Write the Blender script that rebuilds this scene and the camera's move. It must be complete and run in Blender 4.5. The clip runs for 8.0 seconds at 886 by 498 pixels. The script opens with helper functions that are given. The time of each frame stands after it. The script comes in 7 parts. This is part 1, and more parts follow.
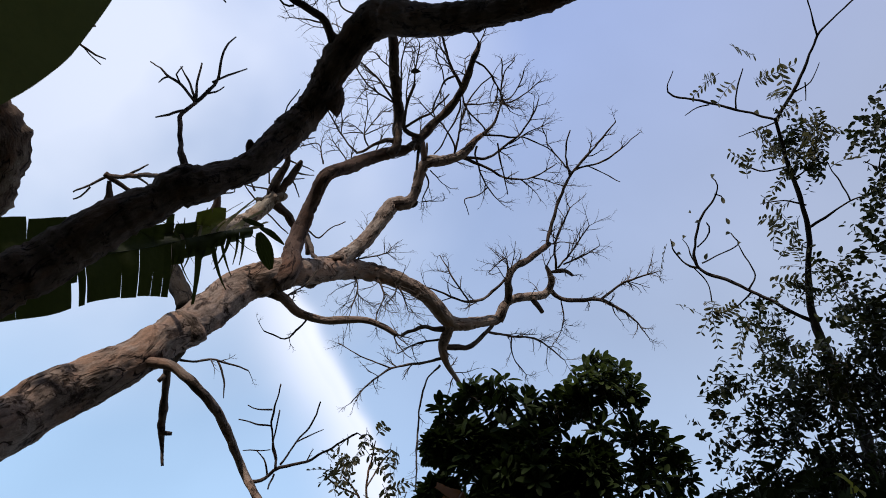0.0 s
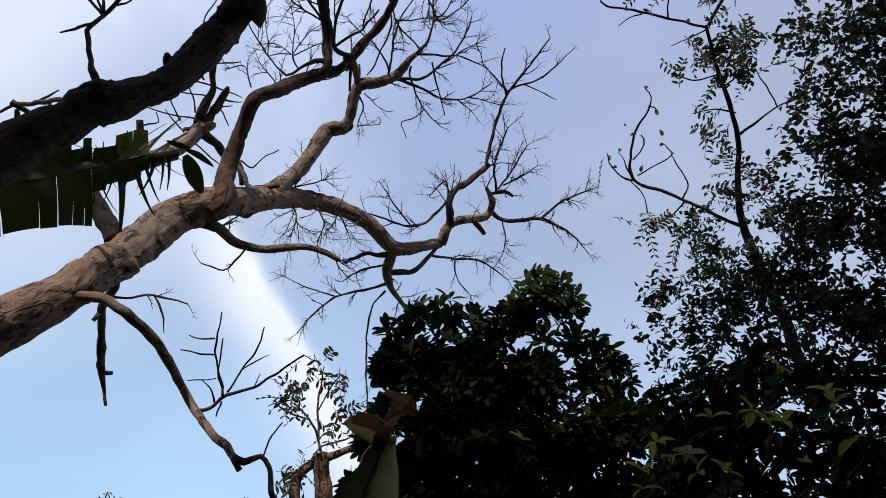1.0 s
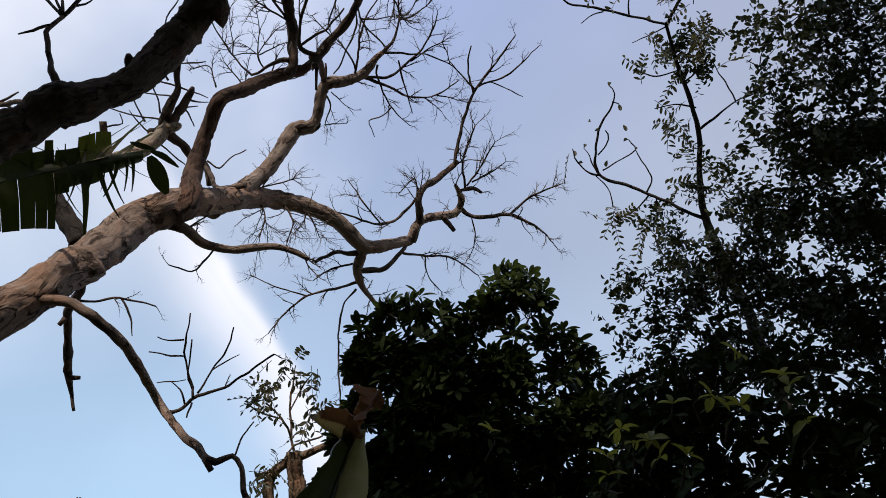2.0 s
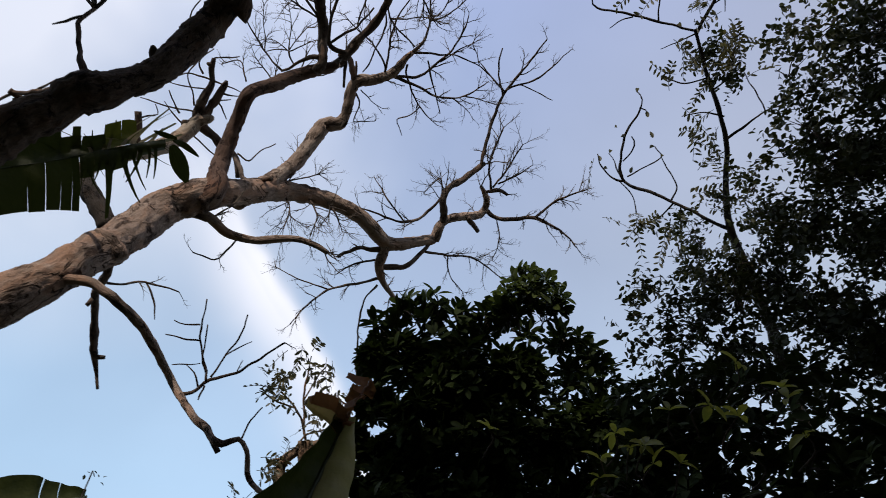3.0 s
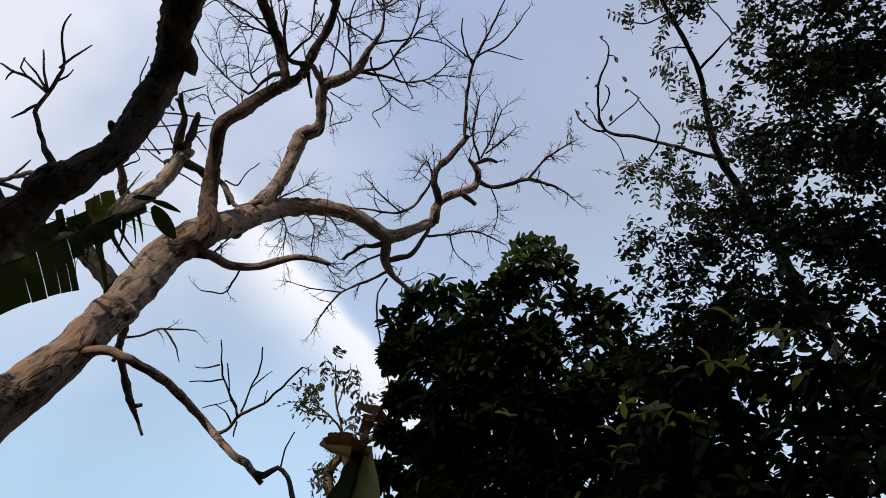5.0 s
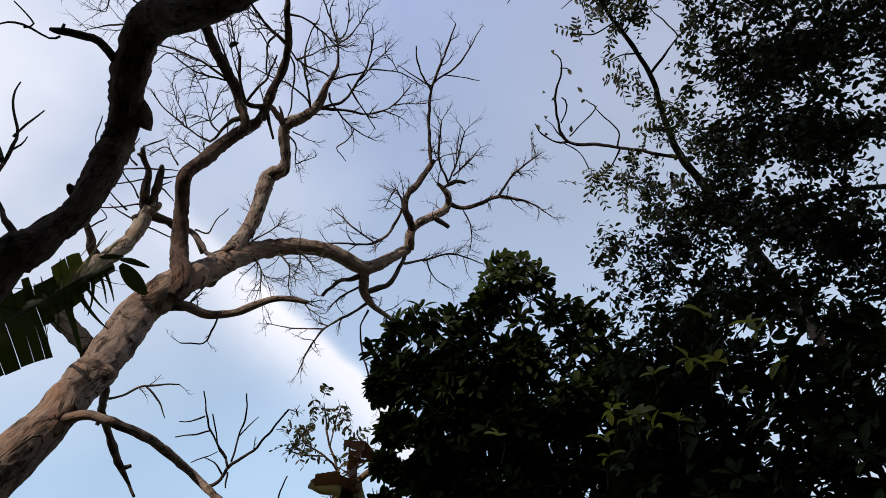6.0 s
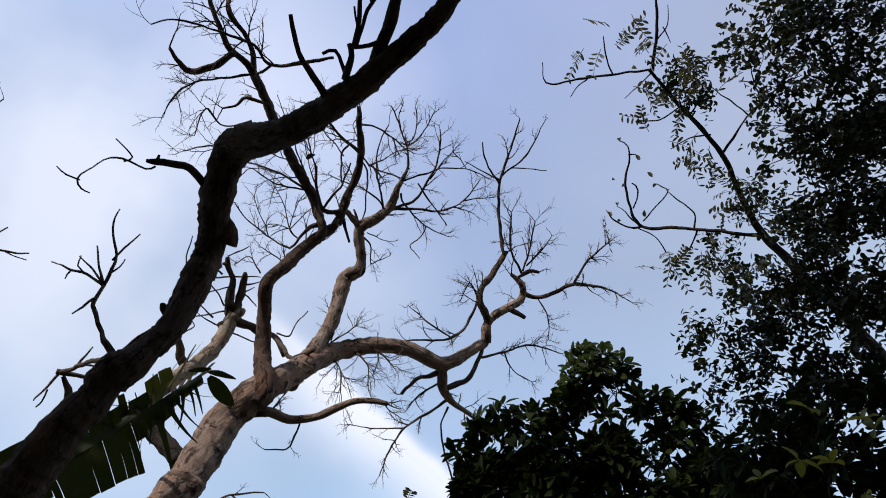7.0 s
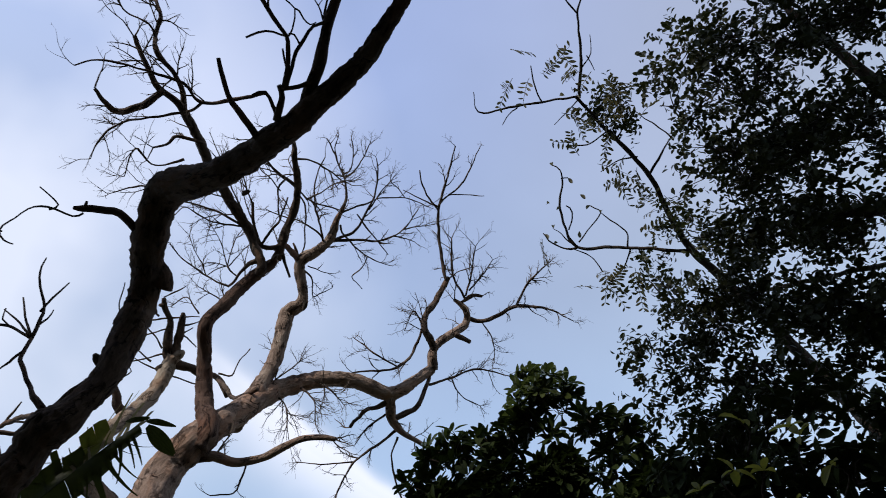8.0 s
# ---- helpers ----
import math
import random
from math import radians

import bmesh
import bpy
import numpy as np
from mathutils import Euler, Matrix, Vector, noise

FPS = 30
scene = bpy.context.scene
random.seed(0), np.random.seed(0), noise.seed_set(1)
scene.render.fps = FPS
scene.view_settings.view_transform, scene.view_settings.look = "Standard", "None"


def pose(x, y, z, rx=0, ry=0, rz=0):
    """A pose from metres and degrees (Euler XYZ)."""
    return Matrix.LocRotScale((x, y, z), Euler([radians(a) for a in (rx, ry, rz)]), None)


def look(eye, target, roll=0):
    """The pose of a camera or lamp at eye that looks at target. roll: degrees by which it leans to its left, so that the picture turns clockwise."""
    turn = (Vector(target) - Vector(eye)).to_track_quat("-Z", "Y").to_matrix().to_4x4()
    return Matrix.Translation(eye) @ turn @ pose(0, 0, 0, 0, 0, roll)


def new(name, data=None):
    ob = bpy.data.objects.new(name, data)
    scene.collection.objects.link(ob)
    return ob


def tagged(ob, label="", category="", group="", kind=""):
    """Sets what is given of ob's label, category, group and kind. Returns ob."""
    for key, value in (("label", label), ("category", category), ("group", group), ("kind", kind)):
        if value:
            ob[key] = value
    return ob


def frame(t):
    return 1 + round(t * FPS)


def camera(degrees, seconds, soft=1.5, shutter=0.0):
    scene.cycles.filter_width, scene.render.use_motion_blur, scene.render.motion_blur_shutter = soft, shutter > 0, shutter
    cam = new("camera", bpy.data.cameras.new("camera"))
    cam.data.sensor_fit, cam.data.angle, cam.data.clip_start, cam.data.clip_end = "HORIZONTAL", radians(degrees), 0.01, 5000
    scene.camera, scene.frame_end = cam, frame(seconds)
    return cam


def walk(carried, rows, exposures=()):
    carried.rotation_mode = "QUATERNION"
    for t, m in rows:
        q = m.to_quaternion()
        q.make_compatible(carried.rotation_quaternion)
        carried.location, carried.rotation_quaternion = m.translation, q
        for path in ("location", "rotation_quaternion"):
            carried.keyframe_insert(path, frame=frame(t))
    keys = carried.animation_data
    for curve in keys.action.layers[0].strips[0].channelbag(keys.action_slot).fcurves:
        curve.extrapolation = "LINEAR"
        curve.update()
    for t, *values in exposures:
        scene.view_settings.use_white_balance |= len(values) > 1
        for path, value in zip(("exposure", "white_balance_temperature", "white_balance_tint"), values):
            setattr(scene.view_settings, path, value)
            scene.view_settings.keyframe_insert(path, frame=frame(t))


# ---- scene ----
cam = camera(66.6, 8.0, soft=0.55, shutter=0.1)
PATH = [
    (0, (-0.337, 0.242, 1.584), (-0.5, 1.513, 3.12), 7.8),
    (0.5, (-0.368, 0.343, 1.603), (-0.409, 1.695, 3.076), 5.8),
    (1, (-0.322, 0.355, 1.541), (-0.312, 1.77, 2.955), -0.7),
    (1.5, (-0.294, 0.323, 1.507), (-0.215, 1.729, 2.928), -3.5),
    (1.7, (-0.294, 0.324, 1.506), (-0.218, 1.735, 2.922), -4.7),
    (2.8, (-0.205, 0.338, 1.46), (-0.092, 1.764, 2.857), 0.3),
    (3, (-0.138, 0.313, 1.449), (-0.158, 1.728, 2.862), 1.5),
    (3.5, (0.127, 0.275, 1.465), (-0.18, 1.664, 2.87), -0.4),
    (4, (0.032, 0.242, 1.412), (-0.138, 1.769, 2.693), -12.0),
    (4.5, (-0.001, 0.203, 1.557), (-0.146, 1.744, 2.824), -6.6),
    (5, (0.046, 0.101, 1.567), (-0.037, 1.597, 2.892), -8.4),
    (5.2, (0.076, 0.09, 1.568), (0.018, 1.564, 2.918), -11.8),
    (6.3, (0.111, 0.089, 1.553), (0.09, 1.534, 2.935), -16.8),
    (6.5, (0.114, 0.082, 1.57), (0.066, 1.466, 3.013), -16.6),
    (7, (0.108, 0.035, 1.624), (-0.031, 1.267, 3.194), -14.9),
    (7.3, (0.101, 0.024, 1.681), (-0.056, 1.157, 3.323), -15.8),
    (7.5, (0.112, -0.025, 1.648), (-0.035, 1.104, 3.292), -16.6),
    (8, (0.153, -0.016, 1.615), (0.193, 1.215, 3.191), -24.2),
]
# how the clip's camera shifts its white balance on the way: seconds, stops, kelvin, tint
BALANCE = [(0, 0, 6090, 10), (0.5, 0, 6120, 10), (1, 0, 6160, 10), (1.5, 0, 6360, 10), (3, 0, 6470, 10), (3.5, 0, 6130, 10), (4, 0, 6250, 10),
           (4.5, 0, 6640, 10), (5, 0, 6590, 10), (6.5, 0, 6400, 10), (7, 0, 6200, 10), (7.5, 0, 6200, 10), (8, 0, 6170, 10)]
walk(cam, [(t, look(eye, target, roll)) for t, eye, target, roll in PATH], BALANCE)

# ---- daylight ----
SUN_FROM = Vector((-0.22, -0.77, 0.60)).normalized()
sun = new("sun", bpy.data.lights.new("sun", "SUN"))
sun.data.energy, sun.data.angle, sun.data.color = 3.7, radians(0.6), (1.0, 0.93, 0.84)
sun.matrix_world = look((0, 0, 30), Vector((0, 0, 30)) - SUN_FROM)


def nodes_of(owner):
    owner.use_nodes = True
    owner.node_tree.nodes.clear()
    return owner.node_tree


def node(tree, kind, settings=None, **links):
    """A node with its settings and its inputs, each a value or a socket."""
    made = tree.nodes.new(kind)
    for key, value in (settings or {}).items():
        setattr(made, key, value)
    for key, value in links.items():
        name = key.replace("_", " ")
        socket = made.inputs[int(key[1:])] if key[0] == "i" and key[1:].isdigit() else made.inputs[name]
        if isinstance(value, bpy.types.NodeSocket):
            tree.links.new(value, socket)
        else:
            socket.default_value = value
    return made


def calc(tree, how, a, b=0.0, c=0.0):
    return node(tree, "ShaderNodeMath", {"operation": how}, i0=a, i1=b, i2=c).outputs[0]


def blend(tree, fac, a, b):
    made = node(tree, "ShaderNodeMix", {"data_type": "RGBA"})
    for socket, value in ((made.inputs[0], fac), (made.inputs[6], a), (made.inputs[7], b)):
        if isinstance(value, bpy.types.NodeSocket):
            tree.links.new(value, socket)
        else:
            socket.default_value = value
    return made.outputs[2]


def ramp(tree, fac, *stops):
    made = node(tree, "ShaderNodeValToRGB", Fac=fac)
    while len(made.color_ramp.elements) < len(stops):
        made.color_ramp.elements.new(0.5)
    for element, (place, value) in zip(made.color_ramp.elements, stops):
        element.position = place
        element.color = (value, value, value, 1) if isinstance(value, (int, float)) else (*value, 1)
    return made.outputs[0]


world = bpy.data.worlds.new("sky")
scene.world = world
wt = nodes_of(world)
way = node(wt, "ShaderNodeTexCoord").outputs["Generated"]
sky = node(wt, "ShaderNodeTexSky", {"sky_type": "NISHITA", "sun_disc": False, "sun_elevation": math.asin(SUN_FROM.z),
                                    "sun_rotation": math.atan2(SUN_FROM.x, SUN_FROM.y), "air_density": 1.0, "dust_density": 2.2, "ozone_density": 1.4}).outputs[0]
clear = node(wt, "ShaderNodeVectorMath", {"operation": "SCALE"}, i0=sky, Scale=0.115).outputs[0]
wisps = node(wt, "ShaderNodeTexNoise", Vector=way, Scale=2.2, Detail=4.0, Roughness=0.5, Distortion=0.3).outputs[0]
fine_wisps = node(wt, "ShaderNodeTexNoise", Vector=way, Scale=4.5, Detail=3.0, Roughness=0.45).outputs[0]
# thin high haze all over, and one long bright streak of cloud
haze = ramp(wt, wisps, (0.30, 0.74), (0.70, 0.93))
ACROSS = Vector((-0.408, 0.411, 0.815)).cross(Vector((-0.150, 0.844, 0.514))).normalized()
ALONG = Vector((-0.184, 0.786, 0.590)).normalized()
UPPER = Vector((-0.46, 0.34, 0.82)).normalized()
off = node(wt, "ShaderNodeVectorMath", {"operation": "DOT_PRODUCT"}, i0=way, i1=ACROSS).outputs["Value"]
off = calc(wt, "ADD", off, calc(wt, "MULTIPLY", calc(wt, "SUBTRACT", fine_wisps, 0.5), 0.10))
spread = ramp(wt, calc(wt, "ADD", calc(wt, "MULTIPLY", off, 40.0), 0.5), (0.0, 1.0), (1.0, 0.0))
streak = calc(wt, "POWER", 2.718, calc(wt, "MULTIPLY", calc(wt, "MULTIPLY", off, off), calc(wt, "SUBTRACT", calc(wt, "MULTIPLY", spread, -4300.0), 270.0)))
near_low = node(wt, "ShaderNodeVectorMath", {"operation": "DOT_PRODUCT"}, i0=way, i1=ALONG).outputs["Value"]
streak = calc(wt, "MULTIPLY", streak, ramp(wt, near_low, (0.925, 0.0), (0.962, 0.30), (0.993, 0.92)))
near_up = node(wt, "ShaderNodeVectorMath", {"operation": "DOT_PRODUCT"}, i0=way, i1=UPPER).outputs["Value"]
bank = calc(wt, "MULTIPLY", ramp(wt, near_up, (0.87, 0.0), (1.0, 0.72)), ramp(wt, fine_wisps, (0.30, 0.35), (0.62, 1.0)))
cloud = calc(wt, "MINIMUM", calc(wt, "ADD", streak, bank), 1.0)
parts = node(wt, "ShaderNodeSeparateXYZ", i0=way)
height = parts.outputs[2]
veil = ramp(wt, height, (0.0, (0.68, 0.84, 1.03)), (0.40, (0.545, 0.735, 1.00)), (0.70, (0.453, 0.557, 0.772)), (0.81, (0.436, 0.533, 0.778)), (0.93, (0.447, 0.547, 0.862)))
# the haze is warmer on one side of the sky
warmth = ramp(wt, calc(wt, "ADD", parts.outputs[0], 0.5), (0.10, (0.960, 1.005, 0.990)), (0.50, (1.0, 1.0, 1.0)), (1.0, (1.115, 1.0, 0.90)))
veil = node(wt, "ShaderNodeVectorMath", {"operation": "MULTIPLY"}, i0=veil, i1=warmth).outputs[0]
hazy = blend(wt, haze, clear, veil)
whole = blend(wt, cloud, hazy, (0.98, 0.99, 1.08, 1))
node(wt, "ShaderNodeOutputWorld", Surface=node(wt, "ShaderNodeBackground", Color=whole, Strength=1.0).outputs[0])


# ---- materials ----
def bark(name, light, dark, pale, scale=1.0, pale_from=0.6):
    """Old bark: ridges that run along the wood, dark cracks and gouges across them, pale worn patches."""
    mat = bpy.data.materials.new(name)
    t = nodes_of(mat)
    co = node(t, "ShaderNodeAttribute", {"attribute_name": "wood"}).outputs["Vector"]
    place = node(t, "ShaderNodeTexCoord").outputs["Object"]
    long_co = node(t, "ShaderNodeVectorMath", {"operation": "MULTIPLY"}, i0=co, i1=(1.0, 1.0, 0.30)).outputs[0]
    short_co = node(t, "ShaderNodeVectorMath", {"operation": "MULTIPLY"}, i0=co, i1=(1.0, 1.0, 0.42)).outputs[0]
    big = node(t, "ShaderNodeTexNoise", Vector=place, Scale=3.1 * scale, Detail=5.0, Roughness=0.6).outputs[0]
    ridges = node(t, "ShaderNodeTexNoise", Vector=long_co, Scale=30 * scale, Detail=7.0, Roughness=0.68, Distortion=0.6).outputs[0]
    grain = node(t, "ShaderNodeTexNoise", Vector=co, Scale=85 * scale, Detail=4.0, Roughness=0.7).outputs[0]
    stir = node(t, "ShaderNodeTexNoise", Vector=co, Scale=22 * scale, Detail=5.0, Roughness=0.65).outputs["Color"]
    torn = node(t, "ShaderNodeVectorMath", {"operation": "MULTIPLY_ADD"}, i0=stir, i1=(0.11 / scale, 0.11 / scale, 0.11 / scale), i2=short_co).outputs[0]
    line = node(t, "ShaderNodeTexVoronoi", {"feature": "DISTANCE_TO_EDGE"}, Vector=torn, Scale=8.5 * scale).outputs["Distance"]
    where = node(t, "ShaderNodeTexNoise", Vector=co, Scale=5.0 * scale, Detail=4.0, Roughness=0.6).outputs[0]
    small_line = node(t, "ShaderNodeTexVoronoi", {"feature": "DISTANCE_TO_EDGE"}, Vector=torn, Scale=19.0 * scale).outputs["Distance"]
    crack = calc(t, "MAXIMUM", ramp(t, line, (0.006, 0.2), (0.065, 1.0)), ramp(t, where, (0.56, 1.0), (0.62, 0.0)))
    small_crack = calc(t, "MAXIMUM", ramp(t, small_line, (0.004, 0.75), (0.030, 1.0)), ramp(t, where, (0.60, 1.0), (0.66, 0.0)))
    crack = calc(t, "MULTIPLY", crack, small_crack)
    gouge = ramp(t, node(t, "ShaderNodeTexNoise", Vector=short_co, Scale=11.0 * scale, Detail=6.0, Roughness=0.62).outputs[0], (0.33, 0.0), (0.43, 1.0))
    seam = node(t, "ShaderNodeTexNoise", Vector=short_co, Scale=9.0 * scale, Detail=2.5, Roughness=0.5, Distortion=1.1).outputs[0]
    seam = ramp(t, calc(t, "ABSOLUTE", calc(t, "SUBTRACT", seam, 0.5)), (0.008, 0.0), (0.030, 1.0))
    worn = node(t, "ShaderNodeTexNoise", Vector=co, Scale=3.6 * scale, Detail=3.0, Roughness=0.55).outputs[0]
    seam = calc(t, "MAXIMUM", seam, ramp(t, worn, (0.54, 1.0), (0.60, 0.0)))
    open_bark = calc(t, "MULTIPLY", calc(t, "MULTIPLY", crack, gouge), seam)
    tone = blend(t, ramp(t, ridges, (0.30, 0.0), (0.62, 1.0)), (*dark, 1), (*light, 1))
    rusty = node(t, "ShaderNodeTexNoise", Vector=short_co, Scale=6.5 * scale, Detail=4.0, Roughness=0.6).outputs[0]
    tone = blend(t, ramp(t, rusty, (0.50, 0.0), (0.64, 0.75)), tone, (light[0] * 1.02, light[1] * 0.80, light[2] * 0.66, 1))
    tone = blend(t, ramp(t, big, (pale_from - 0.08, 0.0), (pale_from + 0.10, 0.9)), tone, (*pale, 1))
    tone = blend(t, ramp(t, grain, (0.35, 0.35), (0.6, 0.0)), tone, (*dark, 1))
    tone = blend(t, open_bark, (dark[0] * 0.5, dark[1] * 0.46, dark[2] * 0.44, 1), tone)
    relief = calc(t, "ADD", calc(t, "ADD", calc(t, "MULTIPLY", ridges, 0.8), calc(t, "MULTIPLY", grain, 0.2)), calc(t, "MULTIPLY", open_bark, 0.9))
    bump = node(t, "ShaderNodeBump", Strength=1.0, Distance=0.03 / scale, Height=relief).outputs[0]
    shade = node(t, "ShaderNodeBsdfPrincipled", Base_Color=tone, Roughness=0.95, Normal=bump, Specular_IOR_Level=0.15)
    node(t, "ShaderNodeOutputMaterial", Surface=shade.outputs[0])
    return mat


def leafy(name, young, old, through_light=0.35, gloss=0.42, per_object=False, spots=None, shine=0.3):
    """A leaf that lets some light through, each of its own shade of green."""
    mat = bpy.data.materials.new(name)
    t = nodes_of(mat)
    if per_object:
        chance = node(t, "ShaderNodeObjectInfo").outputs["Random"]
    else:
        chance = node(t, "ShaderNodeNewGeometry").outputs["Random Per Island"]
    co = node(t, "ShaderNodeTexCoord").outputs["Object"]
    veins = node(t, "ShaderNodeTexNoise", Vector=co, Scale=38.0, Detail=4.0).outputs[0]
    tone = blend(t, chance, (*old, 1), (*young, 1))
    tone = blend(t, ramp(t, veins, (0.35, 0.0), (0.75, 0.45)), tone, (young[0] * 1.3, young[1] * 1.2, young[2], 1))
    if spots:
        dry = node(t, "ShaderNodeTexNoise", Vector=co, Scale=6.0, Detail=5.0, Roughness=0.65).outputs[0]
        tone = blend(t, ramp(t, dry, (0.52, 0.0), (0.64, 0.9)), tone, (*spots, 1))
    bump = node(t, "ShaderNodeBump", Strength=0.35, Distance=0.01, Height=veins).outputs[0]
    skin = node(t, "ShaderNodeBsdfPrincipled", Base_Color=tone, Roughness=gloss, Normal=bump, Specular_IOR_Level=shine)
    glow = node(t, "ShaderNodeBsdfTranslucent", Color=blend(t, 0.5, tone, (young[0] * 1.6, young[1] * 1.8, young[2], 1)), Normal=bump)
    both = node(t, "ShaderNodeMixShader", Fac=through_light, i1=skin.outputs[0], i2=glow.outputs[0])
    node(t, "ShaderNodeOutputMaterial", Surface=both.outputs[0])
    return mat


def soil():
    mat = bpy.data.materials.new("soil")
    t = nodes_of(mat)
    co = node(t, "ShaderNodeTexCoord").outputs["Object"]
    a = node(t, "ShaderNodeTexNoise", Vector=co, Scale=0.8, Detail=8.0, Roughness=0.65).outputs[0]
    b = node(t, "ShaderNodeTexNoise", Vector=co, Scale=22.0, Detail=5.0).outputs[0]
    tone = blend(t, ramp(t, a, (0.40, 0.0), (0.60, 1.0)), (0.07, 0.05, 0.034, 1), (0.045, 0.065, 0.024, 1))
    tone = blend(t, ramp(t, b, (0.35, 0.0), (0.7, 0.5)), tone, (0.11, 0.085, 0.055, 1))
    bump = node(t, "ShaderNodeBump", Strength=0.8, Distance=0.03, Height=b).outputs[0]
    node(t, "ShaderNodeOutputMaterial", Surface=node(t, "ShaderNodeBsdfPrincipled", Base_Color=tone, Roughness=0.95, Normal=bump).outputs[0])
    return mat


bare_tree_bark = bark("grey_brown_bark", (0.345, 0.245, 0.187), (0.112, 0.074, 0.055), (0.44, 0.35, 0.28), 1.0, 0.62)
young_bark = bark("dark_young_bark", (0.13, 0.092, 0.070), (0.055, 0.038, 0.030), (0.26, 0.195, 0.145), 1.6, 0.64)
red_bark = bark("red_brown_bark", (0.150, 0.092, 0.068), (0.070, 0.042, 0.033), (0.22, 0.15, 0.11), 1.1, 0.62)
pale_bark = bark("pale_bark", (0.345, 0.265, 0.20), (0.22, 0.165, 0.12), (0.42, 0.345, 0.27), 1.3, 0.58)
leaning_tree_bark = bark("dark_brown_bark", (0.14, 0.096, 0.070), (0.050, 0.035, 0.027), (0.19, 0.135, 0.095), 1.6, 0.64)
left_tree_bark = bark("flaking_brown_bark", (0.15, 0.095, 0.062), (0.05, 0.032, 0.023), (0.26, 0.20, 0.14), 1.8, 0.56)
feathery_tree_bark = bark("slim_grey_bark", (0.065, 0.052, 0.044), (0.030, 0.024, 0.020), (0.11, 0.09, 0.07), 2.0, 0.64)
dark_wood = bark("dark_twig_bark", (0.075, 0.058, 0.045), (0.03, 0.023, 0.018), (0.10, 0.08, 0.06), 2.0, 0.66)
twig_wood = bark("bare_twig_bark", (0.15, 0.115, 0.09), (0.07, 0.05, 0.04), (0.2, 0.16, 0.12), 2.0, 0.62)
grey_twig = bark("grey_branch_bark", (0.16, 0.13, 0.11), (0.08, 0.062, 0.05), (0.24, 0.2, 0.17), 1.8, 0.6)
# bark darkened to carry the shade that falls on one branch
shade_bark = bark("shaded_branch_bark", (0.048, 0.037, 0.030), (0.024, 0.018, 0.014), (0.060, 0.047, 0.038), 1.8, 0.66)
young_tree_bark = bark("rough_tan_bark", (0.27, 0.17, 0.11), (0.11, 0.07, 0.045), (0.33, 0.23, 0.15), 2.0, 0.60)
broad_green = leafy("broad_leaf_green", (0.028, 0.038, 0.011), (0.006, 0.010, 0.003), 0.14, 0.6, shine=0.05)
# lit copy of broad_green: sunlight on the crown's top put into a lighter colour
broad_green_lit = leafy("broad_leaf_lit", (0.072, 0.086, 0.026), (0.016, 0.026, 0.008), 0.26, 0.22, True, shine=0.8)
fresh_green = leafy("fresh_leaf_green", (0.24, 0.215, 0.040), (0.11, 0.112, 0.022), 0.48, 0.45, True)
shrub_green = leafy("shrub_leaf_green", (0.032, 0.040, 0.012), (0.007, 0.011, 0.004), 0.14, 0.6, shine=0.06)
shrub_single = leafy("shrub_leaf_single", (0.032, 0.040, 0.012), (0.007, 0.011, 0.004), 0.16, 0.5, True, shine=0.10)
fine_single = leafy("fine_leaf_single", (0.036, 0.038, 0.014), (0.008, 0.010, 0.004), 0.20, 0.5, True, shine=0.15)
fine_green = leafy("fine_leaf_green", (0.036, 0.038, 0.014), (0.008, 0.010, 0.004), 0.20, 0.5, shine=0.15)
feather_green = leafy("feather_leaf_green", (0.10, 0.080, 0.042), (0.018, 0.022, 0.012), 0.28, 0.5)
banana_green = leafy("banana_leaf_green", (0.034, 0.037, 0.008), (0.018, 0.022, 0.005), 0.22, 0.5, True, shine=0.15)
banana_olive = leafy("banana_leaf_olive", (0.075, 0.070, 0.012), (0.045, 0.045, 0.008), 0.36, 0.5, True, shine=0.15)
banana_old = leafy("banana_leaf_dull", (0.20, 0.165, 0.082), (0.16, 0.13, 0.065), 0.36, 0.55, True, (0.15, 0.11, 0.06))
banana_dry = leafy("dry_banana_leaf", (0.17, 0.066, 0.026), (0.04, 0.018, 0.010), 0.22, 0.75, True, (0.15, 0.072, 0.030))
banana_thin = leafy("banana_leaf_thin", (0.064, 0.060, 0.022), (0.045, 0.045, 0.016), 0.36, 0.5, True)
banana_tan = leafy("tan_banana_leaf", (0.26, 0.17, 0.075), (0.18, 0.11, 0.05), 0.35, 0.7, True, (0.10, 0.06, 0.03))
banana_pale = leafy("bleached_banana_leaf", (0.26, 0.21, 0.13), (0.12, 0.09, 0.05), 0.25, 0.75, True)
rib_green = leafy("banana_rib", (0.036, 0.042, 0.014), (0.022, 0.028, 0.010), 0.05, 0.5, True)
stem_green = leafy("banana_stem", (0.13, 0.14, 0.06), (0.07, 0.08, 0.03), 0.0, 0.5, True, (0.12, 0.075, 0.04))


# ---- mesh helpers ----
def part(name, verts, faces, material, parent=None, label="", smooth=True, wood=None):
    me = bpy.data.meshes.new(name)
    me.from_pydata([tuple(v) for v in verts], [], faces)
    me.materials.append(material)
    if smooth:
        me.polygons.foreach_set("use_smooth", [True] * len(me.polygons))
    if wood is not None:
        me.attributes.new("wood", "FLOAT_VECTOR", "POINT").data.foreach_set("vector", np.array(wood, dtype=np.float32).ravel())
    me.update()
    ob = new(name, me)
    ob.parent = parent
    return tagged(ob, label)


